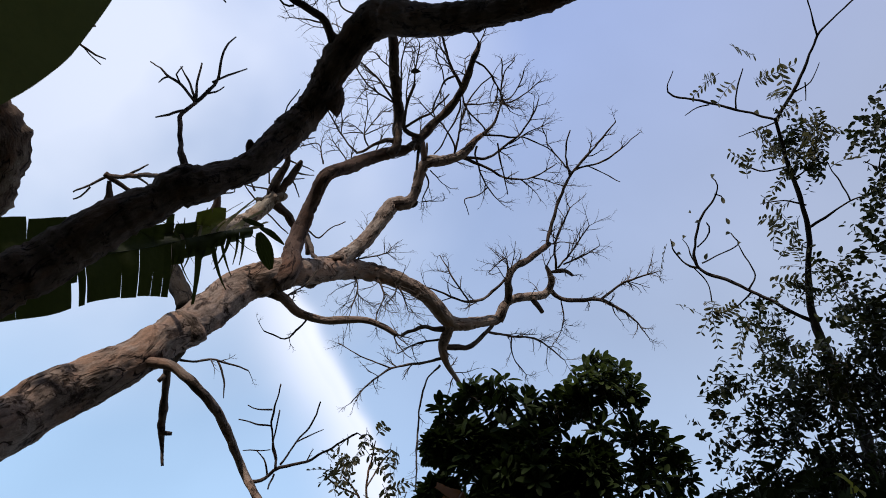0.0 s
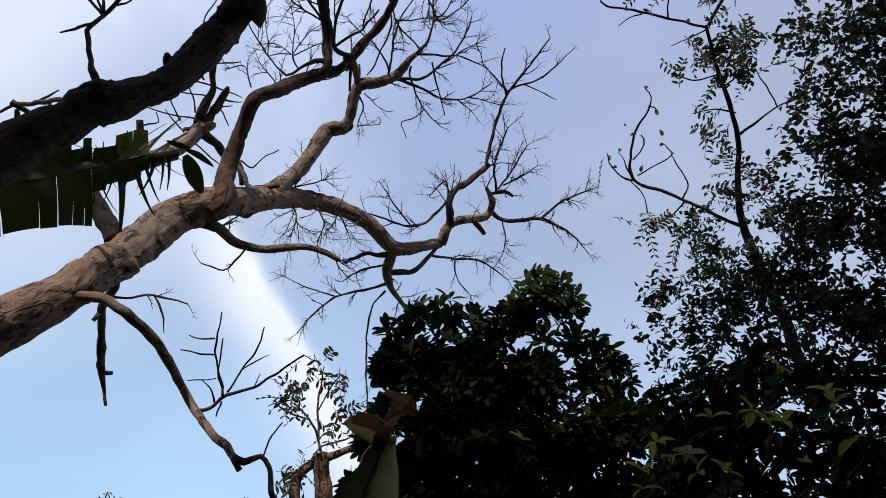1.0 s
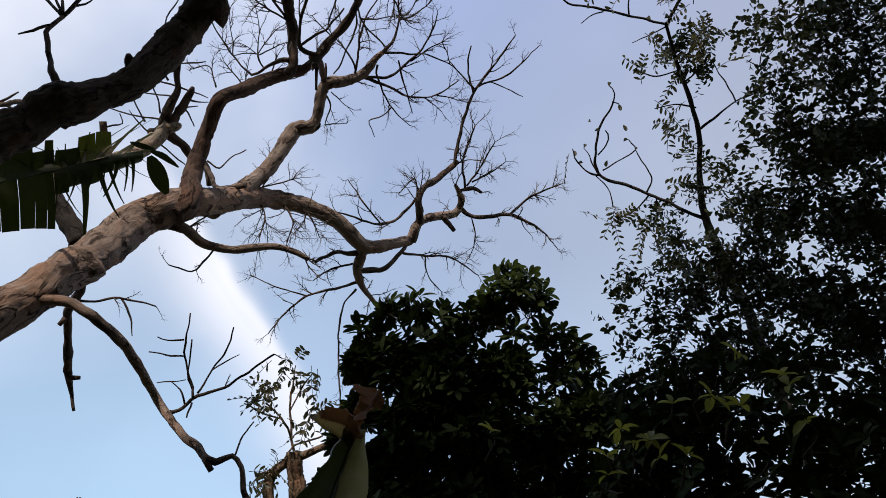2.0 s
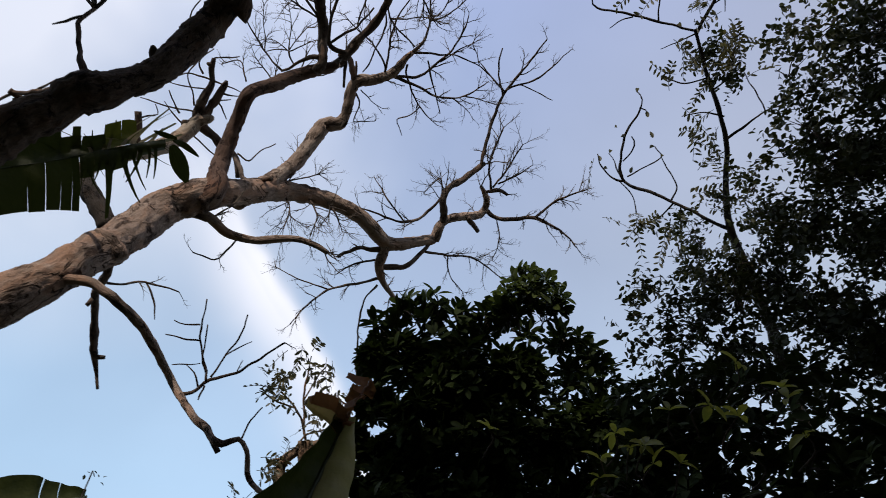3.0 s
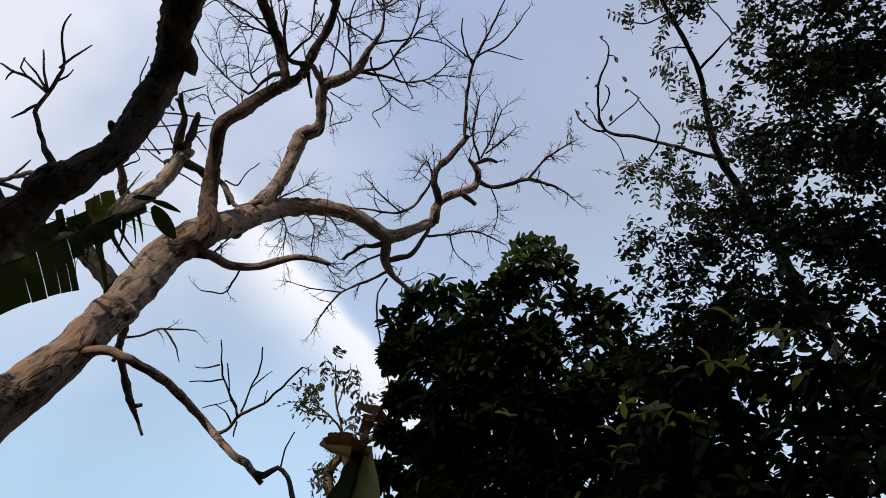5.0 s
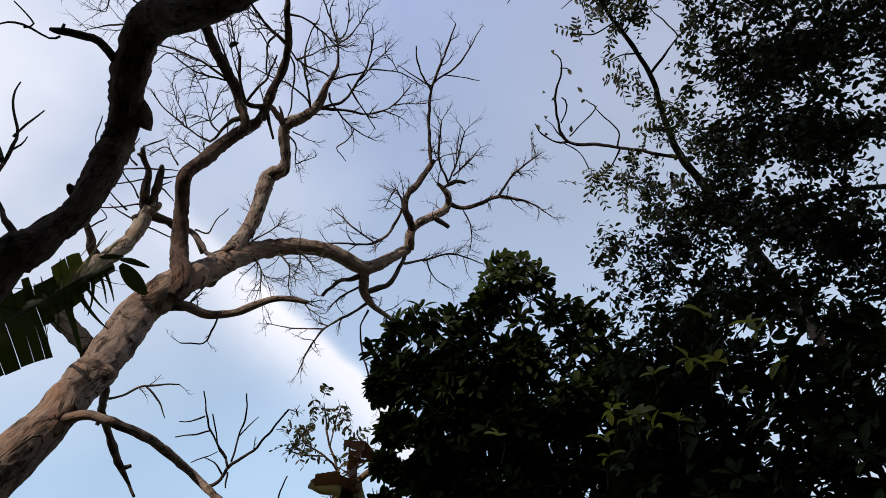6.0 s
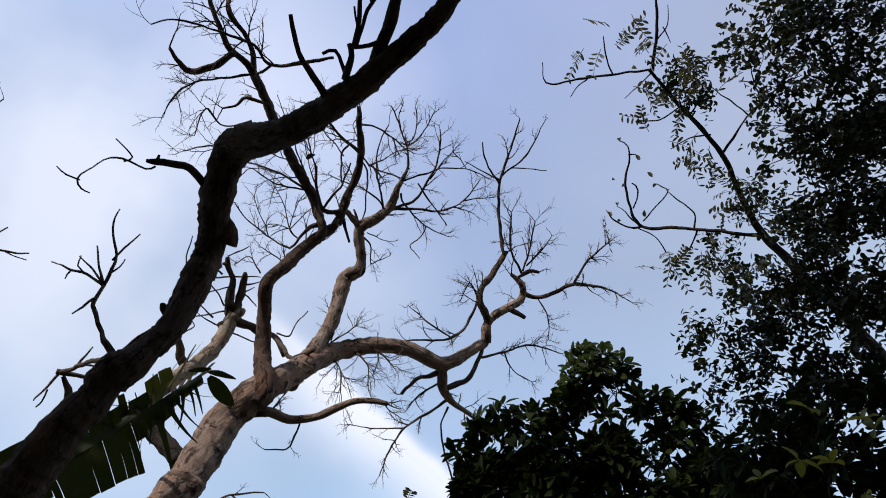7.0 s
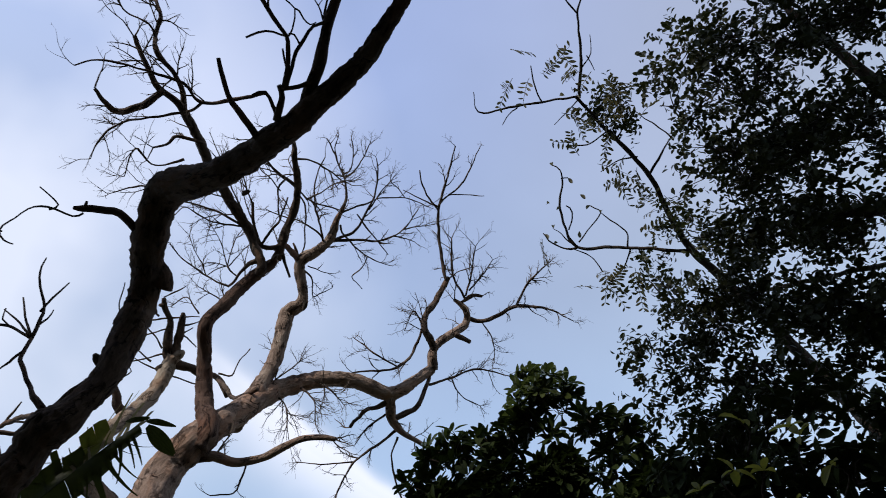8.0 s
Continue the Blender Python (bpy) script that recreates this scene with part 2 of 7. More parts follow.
def wood_of(line, sides, seed):
    """Where each point of a tube lies in its wood: across, across and along."""
    run = np.concatenate([[0], np.cumsum(np.linalg.norm(np.diff(line[:, :3], axis=0), axis=1))])
    a = np.arange(sides) * 2 * math.pi / sides
    return [(r * math.cos(k) + seed, r * math.sin(k), s) for r, s in zip(line[:, 3], run) for k in a]


def thing(name, at, label, category, group=""):
    ob = new(name)
    ob.empty_display_size = 0.2
    ob.location = at
    bpy.context.view_layer.update()
    return tagged(ob, label, category, group)


def curve_through(points, step):
    """Points every step or so along a smooth line through the given ones."""
    p = np.array(points, float)
    p = np.vstack([2 * p[0] - p[1], p, 2 * p[-1] - p[-2]])
    out = []
    for i in range(1, len(p) - 2):
        a, b, c, d = p[i - 1:i + 3]
        n = max(2, int(np.linalg.norm((c - b)[:3]) / step))
        for k in range(n):
            t = k / n
            out.append(0.5 * (2 * b + (c - a) * t + (2 * a - 5 * b + 4 * c - d) * t * t + (3 * b - a - 3 * c + d) * t ** 3))
    out.append(p[-2])
    return np.array(out)


def tube(line, sides, lump=0.0, seed=0.0, verts=None, faces=None):
    """A tube round a line of (x, y, z, radius), closed at both ends, lumpy where lump is given."""
    verts = [] if verts is None else verts
    faces = [] if faces is None else faces
    base, n = len(verts), len(line)
    tangents = np.gradient(line[:, :3], axis=0)
    tangents /= np.linalg.norm(tangents, axis=1)[:, None] + 1e-9
    side = np.cross(tangents[0], (0.3, 0.1, 1.0) if abs(tangents[0][2]) < 0.9 else (1.0, 0, 0))
    for i in range(n):
        t = tangents[i]
        side = side - t * np.dot(side, t)
        side /= np.linalg.norm(side) + 1e-9
        other = np.cross(t, side)
        c, r = line[i, :3], max(line[i, 3], 0.0008)
        for k in range(sides):
            a = 2 * math.pi * k / sides
            d = side * math.cos(a) + other * math.sin(a)
            q = r
            if lump:
                s = Vector(c + d * r) + Vector((seed, seed * 0.7, 0))
                f = noise.noise(s * 2.6 / max(r * 9, 0.35)) * 0.9 + noise.noise(s * 9.0) * (0.75 if sides > 30 else 0.55) + noise.noise(s * 24.0) * 0.16
                q = r * (1 + lump * f)
                if sides > 30:
                    furrow = abs(noise.noise(Vector((d[0] * r, d[1] * r, d[2] * r)) * 26 + Vector((0, seed, i * 0.09))))
                    q += 0.021 * min(r / 0.12, 1.0) * (min(furrow, 0.28) - 0.16) + 0.006 * noise.noise(s * 60)
            verts.append(c + d * q)
    for i in range(n - 1):
        for k in range(sides):
            a, b = base + i * sides + k, base + i * sides + (k + 1) % sides
            faces.append((a, b, b + sides, a + sides))
    faces.append(tuple(base + k for k in reversed(range(sides))))
    faces.append(tuple(base + (n - 1) * sides + k for k in range(sides)))
    return verts, faces


def twig(rng, start, way, length, radius, verts, faces, level):
    """One bare twig that arches upwards, with spurs and smaller twigs off its two sides in turn."""
    n = (9, 6, 4)[level]
    p, d = np.array(start, float), np.array(way, float)
    d /= np.linalg.norm(d) + 1e-9
    across = np.cross(d, rng.normal(0, 1, 3))
    across /= np.linalg.norm(across) + 1e-9
    bend = across * rng.normal(0, 0.075) + np.array((0, 0, 0.03))
    line, side = [(*p, radius)], 1 if rng.random() < 0.5 else -1
    for k in range(n):
        d = d + bend + rng.normal(0, 0.11, 3)
        d /= np.linalg.norm(d)
        p = p + d * length / n
        line.append((*p, radius * (1 - 0.66 * (k + 1) / n)))
        if level < 2 and k >= 1 and rng.random() < (0.62 if level == 0 else 0.38):
            side = -side
            out = np.cross(d, np.cross(across, d)) * side + rng.normal(0, 0.45, 3)
            out /= np.linalg.norm(out) + 1e-9
            twig(rng, p, d * 0.8 + out * rng.uniform(0.45, 0.85), length * rng.uniform(0.22, 0.55) * (1.1 - 0.5 * k / n), line[-1][3] * 0.74, verts, faces, level + 1)
    tube(np.array(line), 4, verts=verts, faces=faces)


SERIAL = [0]


def limb(tree, name, material, points, twigs=0, reach=0.0):
    """A limb or branch of a tree through points of (x, y, z, radius), with fine twigs towards its end."""
    SERIAL[0] += 1
    seed = SERIAL[0] * 1.37
    widest = max(q[3] for q in points)
    sides = 56 if widest > 0.1 else 20 if widest > 0.05 else 9 if widest > 0.02 else 6
    step = 0.018 if widest > 0.1 else 0.03
    line = curve_through(points, step)
    wobble = np.array([tuple(noise.noise_vector(Vector(q[:3]) * 5.5 + Vector((seed, 0, 0)))) for q in line])
    fade = np.linspace(0, 1, len(line))[:, None]
    line[:, :3] += wobble * np.minimum(line[:, 3:4] * 0.38, 0.009 if widest > 0.05 else 0.018) * np.minimum(1, fade * 8)
    if widest < 0.05:
        # one field of kinks for all thin wood, so that twigs stay on their branches
        kinks = np.array([tuple(noise.noise_vector(Vector(q[:3]) * 12.0)) for q in line])
        bends = np.array([tuple(noise.noise_vector(Vector(q[:3]) * 5.0 + Vector((9, 0, 0)))) for q in line])
        line[:, :3] += kinks * 0.008 + bends * 0.009
    verts, faces = tube(line, sides, 0.16 if widest > 0.1 else 0.20 if widest > 0.05 else 0.30, seed)
    origin = np.array(tree.location)
    ob = part(name, [v - origin for v in verts], faces, material, tree, wood=wood_of(line, sides, seed))
    if twigs:
        rng = np.random.default_rng(SERIAL[0])
        v, f = [], []
        for k in range(max(2, int(twigs * 1.0))):
            i = int(len(line) * rng.uniform(0.25, 1.0)) if k else len(line) - 1
            i = min(max(i, 1), len(line) - 1)
            along = line[i, :3] - line[i - 1, :3]
            along /= np.linalg.norm(along) + 1e-9
            out = np.cross(along, rng.normal(0, 1, 3))
            out /= np.linalg.norm(out) + 1e-9
            twig(rng, line[i, :3], along * rng.uniform(0.4, 0.9) + out * rng.uniform(0.5, 1.0), reach * rng.uniform(0.55, 1.25),
                 min(max(line[i, 3] * 0.60, 0.0040), 0.0078), v, f, 0)
        tagged(part("twig_growth", [q - origin for q in v], f, twig_wood, ob), kind="stuff")
    return ob


def leaf_shape(length, width, fold=0.25, droop=0.15, rows=4, blunt=0.8):
    """A leaf along +x, folded at its midrib and drooping to its tip; blunt over 1: widest past its middle, with a round tip."""
    verts, faces = [], []
    for i in range(rows + 1):
        t = i / rows if blunt < 1.05 else 1 - (1 - i / rows) ** 1.5
        w = width * 0.5 * (math.sin(math.pi * min(1, t ** blunt)) ** (0.75 if blunt < 1.05 else 0.6) if 0 < t < 1 else 0.05)
        z = -droop * length * t * t
        verts += [(length * t, -w, z + w * fold * 2), (length * t, 0, z), (length * t, w, z + w * fold * 2)]
    for i in range(rows):
        a = 3 * i
        faces += [(a, a + 3, a + 4, a + 1), (a + 1, a + 4, a + 5, a + 2)]
    return np.array(verts), faces


def turned(axis, spin, rng, pitch):
    """Axes of a leaf at angle spin round axis, raised from it by pitch."""
    axis = axis / (np.linalg.norm(axis) + 1e-9)
    u = np.cross(axis, (0.31, 0.72, 0.1))
    u /= np.linalg.norm(u) + 1e-9
    v = np.cross(axis, u)
    out = u * math.cos(spin) + v * math.sin(spin)
    x = out * math.cos(pitch) + axis * math.sin(pitch)
    x = x + rng.normal(0, 0.12, 3)
    x /= np.linalg.norm(x)
    y = np.cross(axis, x)
    y /= np.linalg.norm(y) + 1e-9
    return np.column_stack((x, y, np.cross(x, y)))


def merged(shape, faces, placed):
    """One mesh of many leaves: placed is a list of (origin, axes, size)."""
    n = len(shape)
    verts = np.concatenate([o + (shape * s) @ m.T for o, m, s in placed])
    return verts, [tuple(i + k * n for i in f) for k in range(len(placed)) for f in faces]


class Crown:
    """Leaves gathered clump by clump, then laid down as the parts of one tree."""

    def __init__(self, centre, seed, fill=1.25):
        self.fill, self.centre, self.rng, self.placed, self.hubs = fill, np.array(centre, float), np.random.default_rng(seed), [], []

    def whorls(self, at, radius, count, leaves=(6, 9), size=(0.7, 1.15)):
        rng, at = self.rng, np.array(at)
        loose = at[2] > 4.7
        for _ in range(max(3, int(count * (0.58 if loose else self.fill)))):
            d = rng.normal(0, 1, 3)
            d /= np.linalg.norm(d)
            hub = at + d * (radius * 1.25 + 0.03 if loose else radius) * rng.uniform(0.35, 1.0) ** 0.6
            axis = d * 0.7 + (hub - self.centre) * 0.2 + rng.normal(0, 0.35, 3) + np.array((0, 0, 0.8))
            self.hubs.append((hub, at))
            spin, k = rng.uniform(0, 6.3), int(rng.integers(*leaves))
            for i in range(k):
                m = turned(axis, spin + i * 2.4, rng, rng.uniform(-0.15, 0.95))
                self.placed.append((hub + m[:, 0] * 0.012, m, rng.uniform(*size)))

    def sprays(self, at, radius, count, run=6, size=(0.7, 1.25)):
        """Small leaves in rows along thin shoots, the shoots in tufts with gaps between them."""
        rng, at = self.rng, np.array(at)
        shoots = max(1, int(count * 1.7) // run)
        tufts = []
        for _ in range(max(3, shoots // 7)):
            d = rng.normal(0, 1, 3)
            tufts.append(at + d / np.linalg.norm(d) * radius * rng.uniform(0.05, 1.0) ** 0.6)
        for _ in range(shoots):
            d = rng.normal(0, 1, 3)
            d /= np.linalg.norm(d)
            p = tufts[int(rng.integers(len(tufts)))] + d * rng.uniform(0.0, 0.13)
            shoot = d * 0.5 + rng.normal(0, 0.6, 3)
            shoot /= np.linalg.norm(shoot)
            self.hubs.append((p, at))
            for i in range(run):
                q = p + shoot * 0.026 * i
                m = turned(shoot, i * math.pi + rng.normal(0, 0.5), rng, rng.uniform(0.1, 0.9))
                self.placed.append((q, m, rng.uniform(*size)))


def lay_leaves(tree, crown, shape, faces, material, name="foliage"):
    origin = np.array(tree.location)
    verts, f = merged(shape, faces, [(o - origin, m, s) for o, m, s in crown])
    return tagged(part(name, verts, f, material, tree), kind="stuff")


def single_leaves(tree, crown, shape, faces, material):
    """Leaves that can be told apart, each an object on one shared mesh."""
    me = bpy.data.meshes.new("leaf")
    me.from_pydata([tuple(v) for v in shape], [], faces)
    me.materials.append(material)
    me.polygons.foreach_set("use_smooth", [True] * len(me.polygons))
    for o, m, s in crown:
        ob = new("leaf", me)
        ob.parent = tree
        ob.matrix_basis = Matrix.Translation(Vector(o) - tree.location) @ Matrix([list(r) for r in m]).to_4x4() @ Matrix.Scale(s, 4)


def stalks(tree, crown, material, hub_from, radius=0.006, every=1, back=0.25):
    """Thin shoots that carry the clumps."""
    origin, v, f = np.array(tree.location), [], []
    for i, (hub, at) in enumerate(crown.hubs):
        if i % every:
            continue
        a, b = np.array(at) * (1 - back) + np.array(hub_from) * back, np.array(hub)
        mid = (a + b) / 2 + crown.rng.normal(0, 0.04, 3)
        tube(curve_through([(*(a - origin), radius * 1.6), (*(mid - origin), radius * 1.2), (*(b - origin), radius * 0.6)], 0.08), 4, verts=v, faces=f)
    tagged(part("shoot_growth", v, f, material, tree), kind="stuff")


def feather(tree, at, rng, material, size=0.30):
    """A leaf of paired leaflets on a thin drooping stalk, some of them lost."""
    origin = np.array(tree.location)
    shape, faces = leaf_shape(0.082, 0.029, 0.12, 0.15, 4, 1.15)
    axis = np.array((rng.normal(0, 0.45), rng.normal(0, 0.45), 0.7))
    m = turned(axis, rng.uniform(0, 6.3), rng, rng.uniform(-0.8, 0.1))
    placed, line, pairs = [], [], max(5, int(size / 0.033))
    start = np.array(at) - origin - m[:, 0] * size * 0.4
    side = rng.normal(0, 0.06)
    for i in range(pairs):
        t = i / (pairs - 1)
        p = start + m[:, 0] * size * t + m[:, 1] * side * t * t + np.array((0, 0, -0.10 * t * t))
        line.append((*p, 0.0028 - 0.001 * t))
        for s in (-1, 1):
            if i == 0 or rng.random() < 0.10:
                continue
            x = m[:, 0] * rng.uniform(0.3, 0.6) + m[:, 1] * s * 0.8 + rng.normal(0, 0.08, 3) + np.array((0, 0, -rng.uniform(0.05, 0.3)))
            x /= np.linalg.norm(x)
            y = np.cross(m[:, 2] + rng.normal(0, 0.22, 3), x)
            y /= np.linalg.norm(y) + 1e-9
            placed.append((p, np.column_stack((x, y, np.cross(x, y))), rng.uniform(0.7, 1.1) * (1 - 0.25 * t)))
    v, f = merged(shape, faces, placed)
    v = list(v)
    tube(np.array(line), 4, verts=v, faces=f)
    part("feather_leaf", v, f, material, tree)


# ---- ground ----
def make_ground():
    verts, faces, rings, spokes = [(0, 0, 0)], [], 46, 64
    for i in range(1, rings + 1):
        r = 0.6 * i + 0.0000035 * i ** 5
        for k in range(spokes):
            a = 2 * math.pi * k / spokes
            p = Vector((r * math.cos(a), r * math.sin(a), 0))
            verts.append((p.x, p.y, 0.05 * noise.noise(p * 0.9) + 0.03 * noise.noise(p * 3.0)))
    for k in range(spokes):
        faces.append((0, 1 + k, 1 + (k + 1) % spokes))
    for i in range(rings - 1):
        for k in range(spokes):
            a, b = 1 + i * spokes + k, 1 + i * spokes + (k + 1) % spokes
            faces.append((a, a + spokes, b + spokes, b))
    ob = part("ground", verts, faces, soil())
    tagged(ob, "dark soil and weeds under the trees", "ground", kind="structure")


make_ground()

# ---- unseen woods behind, added to block sun and sky light ----
def make_unseen_woods():
    rng = np.random.default_rng(31)
    shape, faces = leaf_shape(0.34, 0.15, 0.2, 0.15, 3)
    placed = []
    for _ in range(4400):
        a = radians(rng.uniform(192, 372) if rng.random() < 0.45 else rng.uniform(236, 300))
        r = rng.uniform(6.5, 10.5)
        # the hump in height stands in the sun's way
        top = 7.4 + 1.2 * noise.noise(Vector((math.cos(a) * 3, math.sin(a) * 3, 0))) + 3.95 * math.exp(-((math.degrees(a) - 268) / 24) ** 4) + 0.67 * (r - 8.5)
        hub = np.array((r * math.cos(a), r * math.sin(a), rng.uniform(0.2, top)))
        for _ in range(12):
            d = rng.normal(0, 0.34, 3)
            placed.append((hub + d, turned(d + np.array((0, 0, 0.3)), rng.uniform(0, 6.3), rng, rng.uniform(0, 0.8)), rng.uniform(0.7, 1.3)))
    # added canopy overhead that cuts the sky light from behind
    for _ in range(800):
        hub = np.array((rng.uniform(-4.5, 4.0), rng.uniform(-5.5, -1.3), 0.0))
        hub[2] = 5.2 + 0.35 * abs(hub[1]) + rng.uniform(-0.7, 0.9)
        for _ in range(12):
            d = rng.normal(0, 0.30, 3)
            placed.append((hub + d, turned(d + np.array((0, 0, 0.3)), rng.uniform(0, 6.3), rng, rng.uniform(0, 0.8)), rng.uniform(0.7, 1.3)))
    # taller stand put across the sun's path to shade the leafy trees
    for _ in range(2300):
        a, r = radians(rng.uniform(241.5, 284)), rng.uniform(8.0, 10.5)
        hub = np.array((r * math.cos(a), r * math.sin(a), rng.uniform(5.0, 13.8 + 0.6 * (r - 9))))
        for _ in range(12):
            d = rng.normal(0, 0.36, 3)
            placed.append((hub + d, turned(d + np.array((0, 0, 0.3)), rng.uniform(0, 6.3), rng, rng.uniform(0, 0.8)), rng.uniform(0.7, 1.3)))
    # patch of leaves added to keep the sun off the leaning trunk
    for _ in range(300):
        hub = np.array((rng.uniform(-3.2, 0.3), rng.uniform(-2.7, -1.2), 0.0))
        hub[2] = 6.1 + 0.30 * (abs(hub[1]) - 1.2) + rng.uniform(-0.4, 0.75)
        for _ in range(12):
            d = rng.normal(0, 0.26, 3)
            placed.append((hub + d, turned(d + np.array((0, 0, 0.3)), rng.uniform(0, 6.3), rng, rng.uniform(0, 0.8)), rng.uniform(0.7, 1.3)))
    verts, f = merged(shape, faces, placed)
    for k in range(14):
        a, r = radians(196 + k * 13), 8.5 + 0.9 * math.sin(k * 2.1)
        verts, f = list(verts), f
        x, y = r * math.cos(a), r * math.sin(a)
        tube(curve_through([(x, y, -0.1, 0.16), (x + 0.1, y, 2.5, 0.12), (x - 0.1, y + 0.1, 6.5, 0.05)], 0.4), 8, verts=verts, faces=f)
    tagged(part("woods", verts, f, shrub_green), "unseen dense dark green woods added behind to block sun and sky", "woods", kind="stuff")


make_unseen_woods()

# ---- the bare old tree ----
bare_tree = thing("bare_tree", (-5.0, 4.1, 0), "large leafless old tree with cracked grey-brown bark and fine twigs", "tree")
limb(bare_tree, "trunk", bare_tree_bark, [(-2.88, 1.74, -0.1, 0.213), (-2.86, 1.83, 0.71, 0.1570), (-2.82, 2.09, 1.57, 0.1391), (-2.72, 2.47, 2.54, 0.1255), (-2.69, 2.61, 2.82, 0.1317), (-2.66, 2.76, 3.14, 0.1361), (-2.60, 2.92, 3.45, 0.1356), (-2.37, 3.10, 3.95, 0.1210), (-2.33, 3.17, 4.15, 0.1227), (-2.29, 3.39, 4.57, 0.1286), (-2.25, 3.60, 5.07, 0.1359), (-2.04, 3.66, 5.33, 0.1173), (-1.86, 3.97, 5.73, 0.0997), (-1.68, 4.35, 6.21, 0.0944), (-1.37, 4.64, 6.43, 0.0805), (-1.05, 4.82, 6.40, 0.0733), (-0.78, 5.12, 6.33, 0.0705), (-0.57, 5.23, 6.44, 0.0606), (-0.31, 5.39, 6.67, 0.0533)])
limb(bare_tree, "limb", bare_tree_bark, [(-0.31, 5.40, 6.66, 0.0582), (-0.23, 5.29, 6.81, 0.0511), (-0.09, 5.31, 6.93, 0.0469), (0.20, 5.55, 7.25, 0.0443), (0.28, 5.42, 7.34, 0.0390), (0.20, 5.19, 7.32, 0.0203)], 5, .3)
limb(bare_tree, "branch", young_bark, [(-0.21, 5.28, 6.82, 0.0439), (-0.21, 5.01, 6.96, 0.0385), (0.04, 5.01, 7.27, 0.0348), (0.23, 5.02, 7.52, 0.0281)], 8, .35)
limb(bare_tree, "branch", young_bark, [(0.19, 5.01, 7.45, 0.0202), (0.29, 4.74, 7.79, 0.0178), (0.44, 4.46, 8.04, 0.0152), (0.66, 4.19, 8.18, 0.0126), (0.89, 3.90, 8.30, 0.0075)], 6, .25)
limb(bare_tree, "branch", young_bark, [(0.44, 4.46, 8.04, 0.0128), (0.37, 4.20, 8.21, 0.0101), (0.41, 4.01, 8.30, 0.0075)])
limb(bare_tree, "branch", young_bark, [(0.51, 4.38, 8.08, 0.0102), (0.82, 4.27, 8.12, 0.0101), (1.15, 3.98, 8.21, 0.0050)], 3, .15)
limb(bare_tree, "branch", young_bark, [(0.45, 4.42, 8.06, 0.0102), (0.63, 4.35, 8.09, 0.0076), (0.99, 4.47, 7.98, 0.0051)])
limb(bare_tree, "branch", young_bark, [(0.45, 4.42, 8.06, 0.0102), (0.27, 4.26, 8.17, 0.0076), (0.15, 4.15, 8.26, 0.0051)])
limb(bare_tree, "branch", young_bark, [(0.25, 5.50, 7.31, 0.0287), (0.40, 5.63, 7.28, 0.0263), (0.62, 5.59, 7.23, 0.0235), (0.83, 5.57, 7.23, 0.0209), (1.13, 5.63, 7.08, 0.0130), (1.31, 5.71, 6.90, 0.0077)], 14, .3)
limb(bare_tree, "branch", young_bark, [(0.83, 5.57, 7.23, 0.0157), (1.08, 5.38, 7.32, 0.0130), (1.40, 5.23, 7.35, 0.0077)], 13, .22)
limb(bare_tree, "branch", young_bark, [(0.22, 5.27, 7.32, 0.0153), (0.39, 5.30, 7.40, 0.0233), (0.52, 5.37, 7.39, 0.0182)], 3, .15)
limb(bare_tree, "branch", young_bark, [(0.32, 5.29, 7.39, 0.0154), (0.31, 4.99, 7.57, 0.0128), (0.45, 4.76, 7.85, 0.0103)], 10, .25)
limb(bare_tree, "branch", young_bark, [(0.34, 5.25, 7.39, 0.0129), (0.50, 5.14, 7.56, 0.0103), (0.66, 4.87, 7.68, 0.0076)], 11, .25)
limb(bare_tree, "branch", young_bark, [(0.40, 5.23, 7.42, 0.0103), (0.60, 5.21, 7.54, 0.0104), (0.79, 5.07, 7.57, 0.0052)], 10, .22)
limb(bare_tree, "branch", young_bark, [(0.06, 5.38, 7.02, 0.0301), (0.17, 5.59, 7.01, 0.0230)])
limb(bare_tree, "branch", young_bark, [(-0.22, 5.02, 6.96, 0.0144), (-0.42, 5.12, 6.75, 0.0142), (-0.61, 5.01, 6.52, 0.0138), (-0.83, 4.88, 6.47, 0.0113), (-1.04, 4.83, 6.52, 0.0090)], 8, .28)
limb(bare_tree, "branch", young_bark, [(-0.61, 5.01, 6.52, 0.0091), (-0.78, 4.84, 6.68, 0.0092), (-0.94, 4.76, 6.94, 0.0047)], 8, .25)
limb(bare_tree, "branch", young_bark, [(-0.22, 5.01, 6.96, 0.0120), (-0.26, 4.90, 7.09, 0.0072), (-0.43, 5.01, 7.00, 0.0048)], 11, .2)
limb(bare_tree, "branch", young_bark, [(-0.40, 5.38, 6.47, 0.0143), (-0.16, 5.57, 6.61, 0.0123), (0.15, 5.74, 6.72, 0.0100), (0.43, 5.88, 6.58, 0.0050)], 14, .25)
limb(bare_tree, "branch", young_bark, [(-0.16, 5.57, 6.61, 0.0098), (-0.14, 5.71, 6.45, 0.0073), (0.01, 5.88, 6.35, 0.0049)], 6, .2)
limb(bare_tree, "branch", young_bark, [(0.40, 5.64, 7.28, 0.0106), (0.43, 5.77, 7.08, 0.0078), (0.35, 5.87, 6.83, 0.0052)], 13, .22)
limb(bare_tree, "branch", young_bark, [(-0.81, 5.17, 6.27, 0.0340), (-0.94, 5.13, 6.24, 0.0248), (-1.07, 5.11, 6.24, 0.0203), (-1.27, 5.18, 6.17, 0.0157)], 3, .2)
